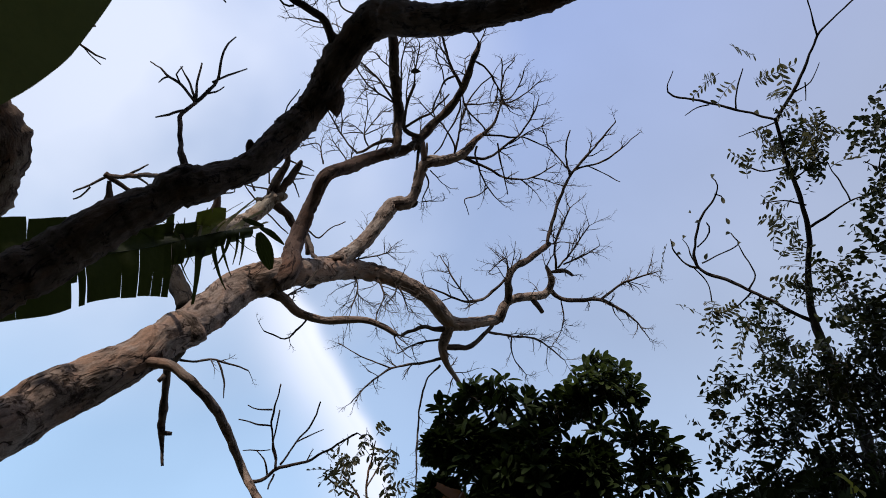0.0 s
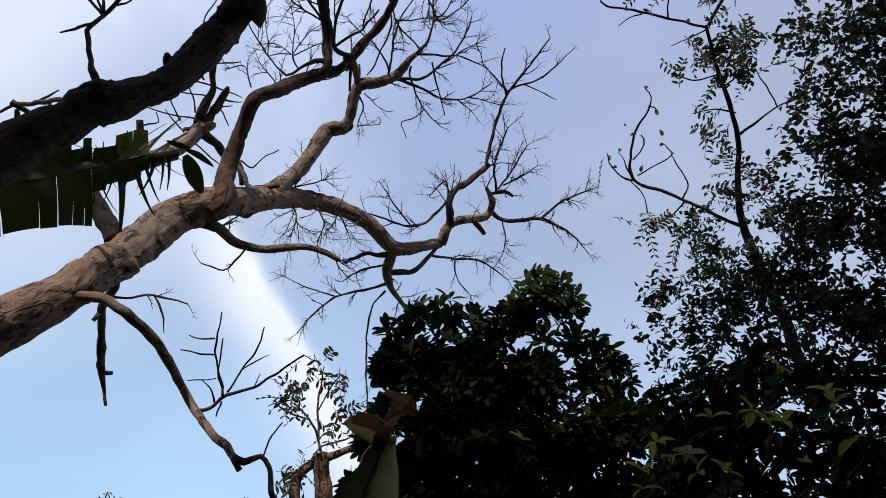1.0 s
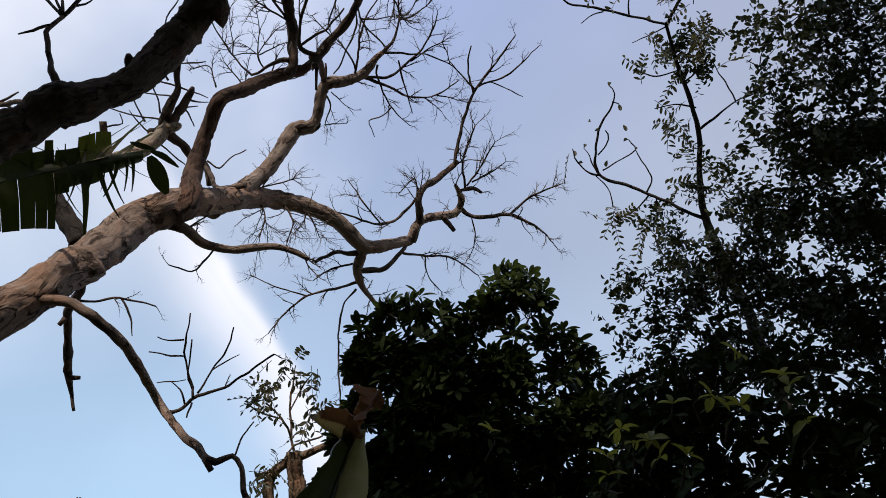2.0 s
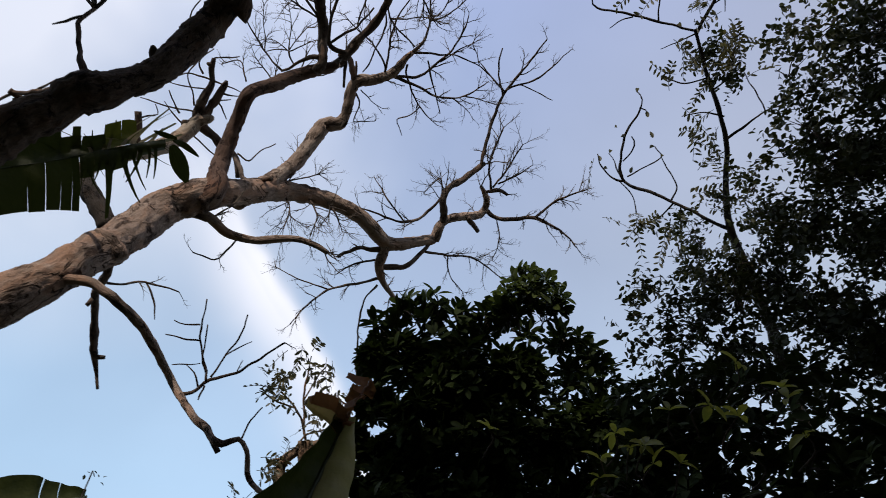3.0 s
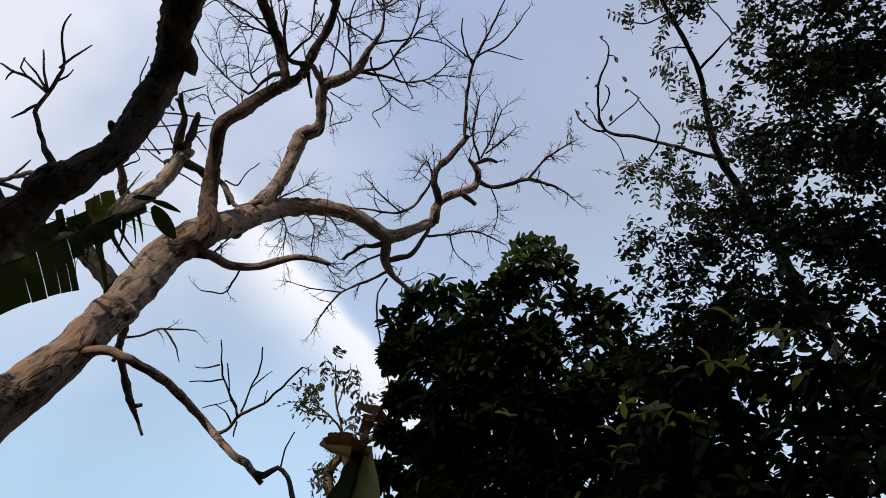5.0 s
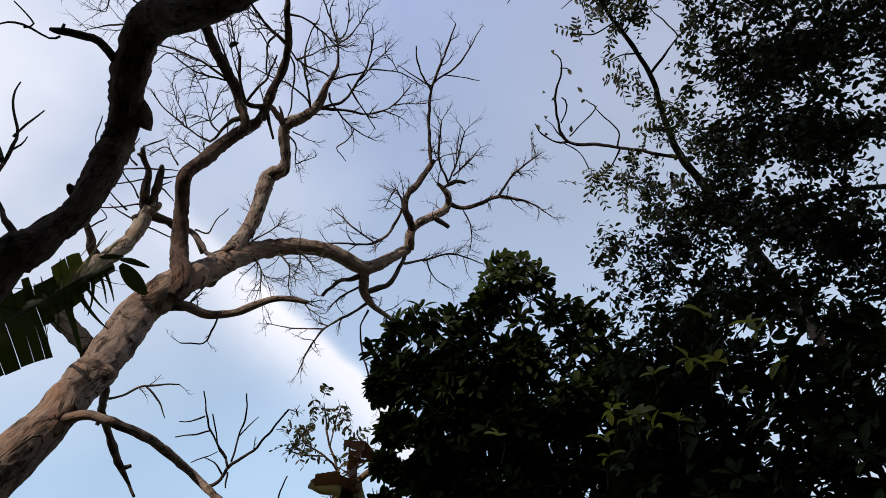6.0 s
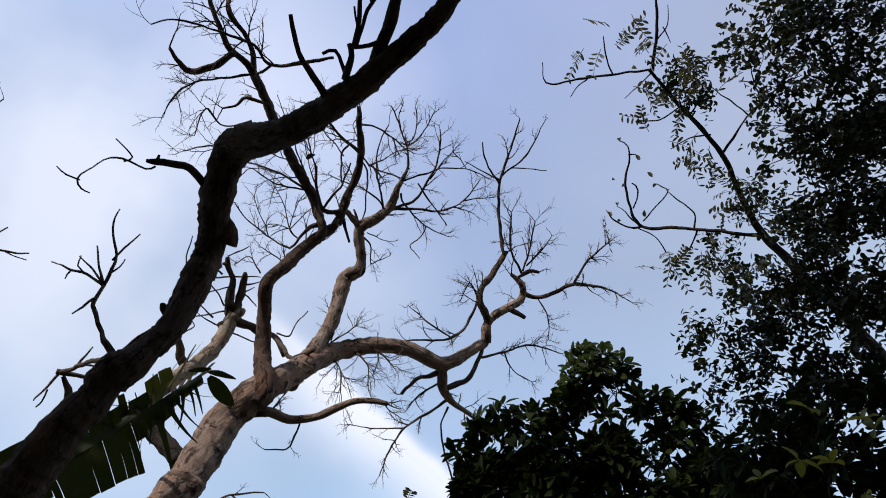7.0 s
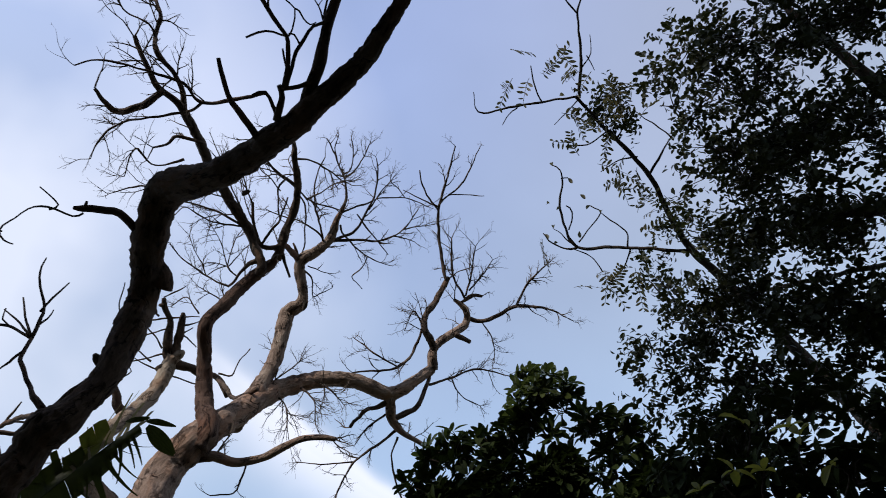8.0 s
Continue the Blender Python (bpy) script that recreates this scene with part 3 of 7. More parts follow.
limb(bare_tree, "limb", bare_tree_bark, [(-0.78, 5.13, 6.31, 0.0545), (-0.85, 5.28, 6.19, 0.0501), (-0.83, 5.43, 6.10, 0.0367), (-0.73, 5.60, 6.05, 0.0256), (-0.62, 5.79, 5.97, 0.0164)], 6, .25)
limb(bare_tree, "branch", young_bark, [(-0.84, 5.31, 6.17, 0.0319), (-0.62, 5.39, 6.25, 0.0302), (-0.48, 5.37, 6.37, 0.0235), (-0.35, 5.39, 6.61, 0.0193)])
limb(bare_tree, "branch", young_bark, [(-0.83, 5.42, 6.12, 0.0160), (-1.08, 5.41, 6.03, 0.0136), (-1.36, 5.46, 5.98, 0.0113), (-1.58, 5.56, 5.85, 0.0090), (-1.75, 5.71, 5.72, 0.0068)], 10, .25)
limb(bare_tree, "branch", young_bark, [(-1.37, 5.47, 5.99, 0.0090), (-1.64, 5.39, 6.04, 0.0067), (-1.92, 5.34, 6.17, 0.0046)], 6, .22)
limb(bare_tree, "branch", young_bark, [(-0.88, 5.49, 6.08, 0.0115), (-1.02, 5.61, 5.92, 0.0091), (-1.07, 5.94, 5.60, 0.0091), (-1.05, 6.24, 5.13, 0.0068)], 9, .2)
limb(bare_tree, "branch", young_bark, [(-0.89, 5.25, 6.21, 0.0114), (-1.12, 5.25, 6.14, 0.0091), (-1.31, 5.39, 6.11, 0.0046)], 6, .22)
limb(bare_tree, "limb", red_bark, [(-2.03, 3.66, 5.22, 0.0955), (-1.96, 3.65, 5.32, 0.0935), (-1.94, 3.65, 5.45, 0.0851), (-1.97, 3.64, 5.60, 0.0747), (-1.95, 3.60, 5.79, 0.0656), (-1.87, 3.44, 6.00, 0.0607), (-1.77, 3.26, 6.11, 0.0584), (-1.64, 3.29, 6.29, 0.0583), (-1.48, 3.33, 6.50, 0.0565), (-1.27, 3.34, 6.64, 0.0499), (-1.16, 3.33, 6.68, 0.0400), (-1.07, 3.25, 6.67, 0.0350), (-0.97, 3.17, 6.73, 0.0240)], 5, .35)
limb(bare_tree, "limb", bare_tree_bark, [(-1.92, 3.99, 5.67, 0.0955), (-1.83, 4.10, 5.92, 0.0885), (-1.74, 4.18, 6.17, 0.0761), (-1.60, 4.25, 6.51, 0.0693), (-1.43, 4.18, 6.95, 0.0760), (-1.35, 4.16, 7.00, 0.0731), (-1.26, 4.17, 7.03, 0.0674), (-1.20, 4.13, 7.09, 0.0528), (-1.17, 4.05, 7.16, 0.0528), (-1.15, 3.96, 7.24, 0.0529), (-1.11, 3.89, 7.31, 0.0588), (-1.04, 3.87, 7.35, 0.0589), (-0.95, 3.88, 7.37, 0.0531), (-0.83, 3.87, 7.41, 0.0472), (-0.74, 3.85, 7.45, 0.0473), (-0.66, 3.79, 7.51, 0.0414), (-0.60, 3.73, 7.56, 0.0326), (-0.54, 3.70, 7.60, 0.0267)], 4, 0.3)
limb(bare_tree, "branch", red_bark, [(-1.11, 3.83, 7.32, 0.0323), (-1.10, 3.67, 7.22, 0.0293), (-1.09, 3.51, 7.11, 0.0265), (-1.10, 3.38, 6.98, 0.0237), (-1.12, 3.30, 6.82, 0.0211)])
limb(bare_tree, "branch", young_bark, [(-1.10, 3.85, 7.32, 0.0238), (-1.09, 3.77, 7.37, 0.0138), (-1.09, 3.70, 7.42, 0.0084)])
limb(bare_tree, "branch", young_bark, [(-0.81, 3.86, 7.42, 0.0111), (-0.82, 3.72, 7.45, 0.0098), (-0.88, 3.60, 7.46, 0.0086), (-0.97, 3.47, 7.46, 0.0073), (-1.07, 3.36, 7.45, 0.0061), (-1.16, 3.23, 7.44, 0.0049)], 7, 0.23)
limb(bare_tree, "branch", young_bark, [(-0.82, 3.85, 7.43, 0.0127), (-0.77, 3.66, 7.57, 0.0115), (-0.74, 3.52, 7.67, 0.0102), (-0.68, 3.39, 7.77, 0.0090), (-0.59, 3.29, 7.84, 0.0077), (-0.46, 3.20, 7.91, 0.0064)], 7, 0.23)
limb(bare_tree, "branch", young_bark, [(-0.54, 3.70, 7.60, 0.0203), (-0.43, 3.61, 7.69, 0.0146), (-0.39, 3.53, 7.77, 0.0130), (-0.37, 3.43, 7.84, 0.0114), (-0.37, 3.33, 7.92, 0.0098), (-0.36, 3.21, 8.01, 0.0081), (-0.37, 3.10, 8.08, 0.0066)], 9, 0.18)
limb(bare_tree, "branch", young_bark, [(-0.38, 3.44, 7.85, 0.0086), (-0.27, 3.43, 7.88, 0.0075), (-0.19, 3.33, 7.96, 0.0063), (-0.14, 3.19, 8.05, 0.0052)], 5, 0.16)
limb(bare_tree, "branch", young_bark, [(-0.38, 3.47, 7.81, 0.0086), (-0.21, 3.45, 7.88, 0.0075), (-0.09, 3.39, 7.97, 0.0064), (0.02, 3.32, 8.05, 0.0053)], 7, 0.18)
limb(bare_tree, "branch", young_bark, [(-0.37, 3.32, 7.93, 0.0078), (-0.33, 3.20, 8.01, 0.0063), (-0.25, 3.12, 8.08, 0.0048)], 4, 0.11)
limb(bare_tree, "branch", young_bark, [(-0.55, 3.70, 7.60, 0.0120), (-0.40, 3.72, 7.63, 0.0109), (-0.25, 3.74, 7.64, 0.0098), (-0.14, 3.75, 7.66, 0.0087), (-0.01, 3.80, 7.66, 0.0076), (0.13, 3.86, 7.64, 0.0066), (0.25, 3.95, 7.60, 0.0055), (0.32, 4.03, 7.57, 0.0043)], 7, 0.23)
limb(bare_tree, "branch", young_bark, [(0.13, 3.85, 7.64, 0.0065), (0.11, 3.78, 7.71, 0.0054), (0.06, 3.70, 7.78, 0.0043)], 4, 0.14)
limb(bare_tree, "branch", young_bark, [(-0.72, 3.88, 7.44, 0.0203), (-0.59, 3.90, 7.46, 0.0150), (-0.48, 3.90, 7.50, 0.0138), (-0.37, 3.86, 7.56, 0.0126), (-0.24, 3.78, 7.64, 0.0114), (-0.14, 3.72, 7.70, 0.0102), (-0.07, 3.62, 7.79, 0.0090), (-0.01, 3.54, 7.85, 0.0078), (0.01, 3.46, 7.92, 0.0066)], 9, 0.21)
limb(bare_tree, "branch", young_bark, [(-0.26, 3.80, 7.61, 0.0077), (-0.10, 3.74, 7.70, 0.0063), (0.05, 3.69, 7.78, 0.0048)], 5, 0.17)
limb(bare_tree, "branch", young_bark, [(-0.74, 3.87, 7.44, 0.0203), (-0.64, 3.93, 7.45, 0.0148), (-0.45, 4.01, 7.45, 0.0132), (-0.30, 4.10, 7.43, 0.0117), (-0.14, 4.13, 7.46, 0.0102), (-0.00, 4.12, 7.50, 0.0087), (0.13, 4.08, 7.57, 0.0072), (0.22, 4.04, 7.62, 0.0057)], 10, 0.23)
limb(bare_tree, "branch", young_bark, [(-0.01, 4.13, 7.50, 0.0078), (0.14, 4.17, 7.50, 0.0061), (0.31, 4.22, 7.49, 0.0044)], 7, 0.23)
limb(bare_tree, "branch", young_bark, [(-0.13, 4.14, 7.49, 0.0070), (-0.03, 4.23, 7.46, 0.0057), (0.05, 4.30, 7.44, 0.0044)], 5, 0.17)
limb(bare_tree, "branch", young_bark, [(-0.59, 3.79, 7.53, 0.0111), (-0.61, 3.87, 7.50, 0.0100), (-0.57, 3.99, 7.45, 0.0089), (-0.51, 4.12, 7.39, 0.0078), (-0.45, 4.21, 7.36, 0.0066), (-0.36, 4.30, 7.33, 0.0055), (-0.28, 4.37, 7.31, 0.0043)], 10, 0.25)
limb(bare_tree, "branch", young_bark, [(-0.47, 4.17, 7.35, 0.0069), (-0.57, 4.24, 7.30, 0.0063), (-0.70, 4.27, 7.26, 0.0056), (-0.68, 4.34, 7.22, 0.0050), (-0.65, 4.41, 7.18, 0.0043)])
limb(bare_tree, "branch", young_bark, [(-0.39, 3.73, 7.50, 0.0093), (-0.35, 3.90, 7.44, 0.0085), (-0.30, 4.07, 7.36, 0.0077), (-0.26, 4.22, 7.30, 0.0068)])
limb(bare_tree, "branch", young_bark, [(-1.10, 3.95, 7.27, 0.0093), (-1.07, 4.01, 7.23, 0.0083), (-1.07, 4.07, 7.18, 0.0073), (-1.12, 4.18, 7.08, 0.0063), (-1.04, 4.18, 7.09, 0.0053), (-0.91, 4.19, 7.11, 0.0042)], 7, 0.17)
limb(bare_tree, "branch", young_bark, [(-1.04, 3.94, 7.29, 0.0068), (-0.98, 4.00, 7.25, 0.0058), (-0.92, 4.05, 7.22, 0.0048), (-0.84, 4.09, 7.20, 0.0038)], 4, 0.11)
limb(bare_tree, "branch", young_bark, [(-0.69, 2.87, 6.89, 0.0095), (-0.68, 3.06, 6.99, 0.0086), (-0.59, 3.25, 7.10, 0.0075), (-0.49, 3.42, 7.21, 0.0064)], 7, 0.23)
limb(bare_tree, "branch", young_bark, [(-0.68, 3.00, 6.91, 0.0081), (-0.59, 3.05, 7.00, 0.0074), (-0.47, 3.08, 7.10, 0.0067), (-0.36, 3.12, 7.18, 0.0059), (-0.25, 3.22, 7.24, 0.0051)], 7, 0.23)
limb(bare_tree, "branch", young_bark, [(-0.60, 2.61, 6.93, 0.0094), (-0.49, 2.71, 7.00, 0.0085), (-0.42, 2.85, 7.03, 0.0076), (-0.37, 2.97, 7.06, 0.0066), (-0.33, 3.08, 7.10, 0.0056), (-0.28, 3.18, 7.14, 0.0046)], 9, 0.23)
limb(bare_tree, "branch", young_bark, [(-0.46, 2.76, 7.01, 0.0059), (-0.40, 2.87, 7.02, 0.0048), (-0.40, 3.00, 7.00, 0.0037)], 5, 0.17)
limb(bare_tree, "branch", young_bark, [(-0.71, 2.92, 6.89, 0.0081), (-0.73, 3.08, 6.94, 0.0077), (-0.81, 3.28, 6.96, 0.0073), (-0.90, 3.46, 6.97, 0.0068), (-0.97, 3.59, 7.03, 0.0064)])
limb(bare_tree, "branch", young_bark, [(-0.70, 2.82, 6.87, 0.0191), (-0.79, 2.67, 6.94, 0.0134), (-0.85, 2.51, 7.01, 0.0114), (-0.90, 2.36, 7.08, 0.0095)], 5, 0.29)
limb(bare_tree, "branch", young_bark, [(-0.75, 2.72, 6.88, 0.0094), (-0.84, 2.78, 6.87, 0.0085), (-0.90, 2.90, 6.83, 0.0076), (-0.95, 3.02, 6.79, 0.0066)], 4, 0.14)
limb(bare_tree, "branch", young_bark, [(-0.83, 2.81, 6.87, 0.0066), (-0.87, 2.71, 6.94, 0.0058), (-0.92, 2.61, 7.00, 0.0049), (-0.91, 2.53, 7.06, 0.0040)], 5, 0.23)
limb(bare_tree, "branch", young_bark, [(-1.04, 3.20, 6.66, 0.0207), (-1.17, 3.14, 6.67, 0.0193), (-1.18, 3.02, 6.74, 0.0142), (-1.15, 2.91, 6.81, 0.0130), (-1.10, 2.81, 6.89, 0.0118)])
limb(bare_tree, "branch", young_bark, [(-1.17, 3.12, 6.68, 0.0118), (-1.07, 3.06, 6.72, 0.0109), (-0.97, 3.02, 6.75, 0.0099), (-0.88, 2.95, 6.80, 0.0090), (-0.80, 2.88, 6.84, 0.0081)])
limb(bare_tree, "branch", young_bark, [(-1.11, 2.83, 6.86, 0.0089), (-1.09, 2.73, 6.92, 0.0073), (-1.07, 2.60, 6.99, 0.0059), (-1.06, 2.51, 7.03, 0.0044)], 7, 0.23)
limb(bare_tree, "branch", young_bark, [(-1.18, 3.01, 6.86, 0.0075), (-1.18, 2.86, 6.95, 0.0063), (-1.15, 2.73, 7.02, 0.0053), (-1.12, 2.61, 7.08, 0.0041)], 7, 0.21)
limb(bare_tree, "branch", young_bark, [(-1.24, 2.99, 6.88, 0.0098), (-1.23, 2.82, 6.97, 0.0084), (-1.22, 2.67, 7.04, 0.0069), (-1.19, 2.55, 7.10, 0.0055), (-1.19, 2.44, 7.15, 0.0041)], 9, 0.23)
limb(bare_tree, "branch", young_bark, [(-1.05, 3.25, 6.61, 0.0207), (-1.06, 3.34, 6.56, 0.0134), (-1.07, 3.43, 6.50, 0.0103)])
limb(bare_tree, "branch", young_bark, [(-1.26, 3.05, 6.86, 0.0128), (-1.33, 2.93, 6.92, 0.0114), (-1.41, 2.83, 6.97, 0.0102), (-1.52, 2.73, 7.01, 0.0088), (-1.64, 2.64, 7.03, 0.0074), (-1.74, 2.57, 7.04, 0.0060)], 7, 0.23)
limb(bare_tree, "branch", young_bark, [(-1.28, 3.00, 6.88, 0.0098), (-1.41, 2.92, 6.91, 0.0086), (-1.53, 2.84, 6.95, 0.0074), (-1.62, 2.74, 7.00, 0.0063), (-1.68, 2.68, 7.03, 0.0050), (-1.81, 2.71, 7.00, 0.0038)], 7, 0.23)
limb(bare_tree, "branch", young_bark, [(-1.29, 2.74, 6.98, 0.0082), (-1.38, 2.67, 7.01, 0.0069), (-1.45, 2.60, 7.04, 0.0055), (-1.50, 2.60, 7.04, 0.0042)], 5, 0.17)
limb(bare_tree, "branch", young_bark, [(-1.28, 3.22, 6.62, 0.0212), (-1.36, 3.23, 6.64, 0.0191), (-1.45, 3.27, 6.64, 0.0135), (-1.55, 3.33, 6.62, 0.0117), (-1.62, 3.36, 6.63, 0.0099)])
limb(bare_tree, "branch", young_bark, [(-1.61, 3.36, 6.63, 0.0099), (-1.69, 3.30, 6.68, 0.0087), (-1.76, 3.23, 6.74, 0.0075), (-1.84, 3.12, 6.81, 0.0063), (-1.91, 3.01, 6.89, 0.0051), (-1.94, 2.91, 6.97, 0.0039)], 7, 0.18)
limb(bare_tree, "branch", young_bark, [(-1.76, 3.23, 6.74, 0.0061), (-1.76, 3.14, 6.83, 0.0053), (-1.77, 3.04, 6.92, 0.0044), (-1.77, 2.93, 7.02, 0.0035)], 7, 0.17)
limb(bare_tree, "branch", young_bark, [(-1.50, 3.29, 6.65, 0.0083), (-1.54, 3.25, 6.70, 0.0076), (-1.55, 3.22, 6.74, 0.0068)])
limb(bare_tree, "branch", young_bark, [(-1.55, 3.23, 6.74, 0.0065), (-1.55, 3.15, 6.83, 0.0055), (-1.54, 3.08, 6.91, 0.0045), (-1.56, 2.94, 7.03, 0.0035)], 7, 0.17)
limb(bare_tree, "branch", young_bark, [(-1.55, 3.23, 6.74, 0.0060), (-1.46, 3.22, 6.80, 0.0052), (-1.38, 3.20, 6.85, 0.0043), (-1.30, 3.20, 6.90, 0.0035)], 5, 0.16)
limb(bare_tree, "branch", young_bark, [(-1.55, 3.22, 6.74, 0.0060), (-1.47, 3.15, 6.85, 0.0053), (-1.41, 3.11, 6.94, 0.0043), (-1.33, 3.10, 7.01, 0.0035)], 7, 0.16)
limb(bare_tree, "branch", young_bark, [(-1.56, 3.22, 6.74, 0.0060), (-1.65, 3.22, 6.75, 0.0053), (-1.75, 3.23, 6.74, 0.0046)])
limb(bare_tree, "branch", young_bark, [(-1.56, 3.22, 6.74, 0.0053), (-1.67, 3.17, 6.80, 0.0044), (-1.77, 3.16, 6.83, 0.0035)], 5, 0.14)
limb(bare_tree, "branch", young_bark, [(-1.61, 3.28, 6.31, 0.0073), (-1.68, 3.21, 6.39, 0.0057), (-1.77, 3.14, 6.47, 0.0040)], 7, 0.16)
limb(bare_tree, "branch", young_bark, [(-1.60, 3.27, 6.32, 0.0066), (-1.60, 3.22, 6.42, 0.0051), (-1.59, 3.18, 6.51, 0.0037)], 4, 0.11)
limb(bare_tree, "branch", young_bark, [(-1.80, 3.20, 6.20, 0.0064), (-1.86, 3.11, 6.35, 0.0051), (-2.01, 3.14, 6.36, 0.0037)], 5, 0.16)
limb(bare_tree, "limb", young_bark, [(-1.30, 3.30, 6.53, 0.0397), (-1.25, 3.24, 6.63, 0.0439), (-1.25, 3.08, 6.86, 0.0446), (-1.28, 2.80, 6.96, 0.0441), (-1.28, 2.59, 7.03, 0.0436), (-1.30, 2.36, 7.12, 0.0432), (-1.29, 2.13, 7.21, 0.0389), (-1.29, 1.92, 7.24, 0.0325), (-1.37, 1.74, 7.30, 0.0266), (-1.37, 1.59, 7.32, 0.0225), (-1.37, 1.34, 7.50, 0.0168)], 12, .4)
limb(bare_tree, "branch", young_bark, [(-1.35, 1.77, 7.29, 0.0266), (-1.54, 1.78, 7.21, 0.0301), (-1.72, 1.74, 7.16, 0.0280), (-1.76, 1.64, 7.16, 0.0185), (-1.78, 1.52, 7.18, 0.0128)], 3, .35)
limb(bare_tree, "branch", young_bark, [(-1.30, 2.02, 7.23, 0.0232), (-1.23, 1.84, 7.31, 0.0230), (-1.21, 1.69, 7.34, 0.0209), (-1.25, 1.49, 7.37, 0.0205), (-1.23, 1.41, 7.52, 0.0189), (-1.13, 1.31, 7.57, 0.0169), (-1.12, 1.20, 7.71, 0.0133)], 9, .35)
limb(bare_tree, "branch", young_bark, [(-1.25, 1.45, 7.50, 0.0113), (-1.23, 1.31, 7.54, 0.0094), (-1.37, 1.16, 7.65, 0.0075), (-1.33, 1.01, 7.71, 0.0074), (-1.20, 0.83, 7.80, 0.0056)], 7, .3)
limb(bare_tree, "branch", young_bark, [(-0.59, 2.04, 7.08, 0.0151), (-0.78, 2.00, 7.10, 0.0169), (-1.11, 1.96, 7.22, 0.0152), (-1.17, 1.76, 7.25, 0.0132), (-1.33, 1.59, 7.23, 0.0111), (-1.61, 1.36, 7.23, 0.0090), (-1.81, 1.31, 7.22, 0.0055)], 10, .3)
limb(bare_tree, "branch", young_bark, [(-1.11, 1.96, 7.22, 0.0114), (-1.25, 1.97, 7.19, 0.0114), (-1.50, 1.89, 7.16, 0.0094), (-1.79, 1.84, 7.15, 0.0094), (-2.01, 1.92, 7.14, 0.0076), (-2.13, 2.01, 7.14, 0.0039)], 10, .3)
limb(bare_tree, "branch", young_bark, [(-1.27, 2.25, 7.14, 0.0156), (-1.42, 2.12, 7.16, 0.0154), (-1.54, 2.15, 7.16, 0.0116), (-1.64, 2.12, 7.15, 0.0097)], 4, .3)
limb(bare_tree, "branch", young_bark, [(-1.45, 2.48, 7.09, 0.0119), (-1.72, 2.50, 7.07, 0.0099), (-1.89, 2.36, 7.07, 0.0079), (-2.15, 2.30, 7.04, 0.0039)], 7, .3)
limb(bare_tree, "branch", young_bark, [(-1.48, 2.33, 7.15, 0.0118), (-1.69, 2.24, 7.07, 0.0077), (-1.74, 2.04, 7.07, 0.0076), (-1.96, 2.23, 7.07, 0.0039)], 8, .3)
limb(bare_tree, "limb", young_bark, [(-1.11, 3.27, 6.60, 0.0398), (-0.92, 3.12, 6.78, 0.0341), (-0.73, 2.93, 6.88, 0.0319), (-0.61, 2.62, 6.92, 0.0252), (-0.56, 2.49, 7.01, 0.0175)], 5, .35)
limb(bare_tree, "limb", bare_tree_bark, [(-2.35, 3.83, 5.26, 0.0508), (-2.15, 3.78, 5.28, 0.0457), (-2.01, 3.82, 5.26, 0.0408), (-1.89, 3.96, 5.24, 0.0345), (-1.70, 4.05, 5.25, 0.0315), (-1.39, 4.05, 5.27, 0.0282), (-1.21, 4.07, 5.23, 0.0246), (-1.10, 4.12, 5.19, 0.0194)], 6, .3)
limb(bare_tree, "branch", young_bark, [(-1.81, 4.01, 5.23, 0.0104), (-1.89, 4.07, 5.14, 0.0086), (-1.97, 4.10, 5.08, 0.0068), (-2.13, 4.04, 5.09, 0.0052)], 3, .12)
limb(bare_tree, "branch", young_bark, [(-1.67, 4.37, 6.19, 0.0123), (-1.59, 4.37, 5.97, 0.0080), (-1.60, 4.38, 5.73, 0.0058)], 13, .3)
limb(bare_tree, "branch", young_bark, [(-1.50, 4.51, 6.32, 0.0127), (-1.38, 4.53, 6.09, 0.0083), (-1.42, 4.64, 5.92, 0.0062)], 14, .3)
limb(bare_tree, "branch", young_bark, [(-1.37, 4.64, 6.42, 0.0131), (-1.24, 4.65, 6.23, 0.0086), (-1.16, 4.74, 6.09, 0.0042)], 13, .3)
limb(bare_tree, "branch", young_bark, [(-1.86, 4.25, 6.17, 0.0101), (-1.67, 4.30, 6.28, 0.0082), (-1.38, 4.31, 6.40, 0.0063)], 14, .25)
limb(bare_tree, "limb", bare_tree_bark, [(-2.46, 3.08, 3.89, 0.0478), (-2.35, 3.07, 3.92, 0.0383), (-2.20, 3.10, 3.94, 0.0314), (-2.03, 3.14, 3.88, 0.0291), (-1.92, 3.27, 3.84, 0.0283), (-1.87, 3.50, 3.82, 0.0268), (-1.82, 3.80, 3.75, 0.0253), (-1.62, 3.77, 3.52, 0.0230), (-1.41, 3.71, 3.31, 0.0218), (-1.36, 3.72, 3.31, 0.0171), (-1.30, 3.73, 3.34, 0.0147), (-1.25, 3.75, 3.28, 0.0146), (-1.21, 3.82, 3.15, 0.0144), (-1.12, 3.85, 3.06, 0.0131), (-1.02, 3.88, 2.99, 0.0118)])
limb(bare_tree, "branch", young_bark, [(-1.45, 3.75, 3.34, 0.0198), (-1.41, 3.79, 3.29, 0.0172)])
limb(bare_tree, "branch", young_bark, [(-1.30, 3.76, 3.34, 0.0050), (-1.29, 3.81, 3.47, 0.0051), (-1.24, 3.84, 3.60, 0.0039)])
limb(bare_tree, "branch", young_bark, [(-1.78, 3.82, 3.68, 0.0119), (-1.70, 3.85, 3.71, 0.0107), (-1.61, 3.86, 3.80, 0.0096), (-1.36, 3.75, 3.84, 0.0068), (-1.12, 3.59, 3.90, 0.0053)], 2, .1)
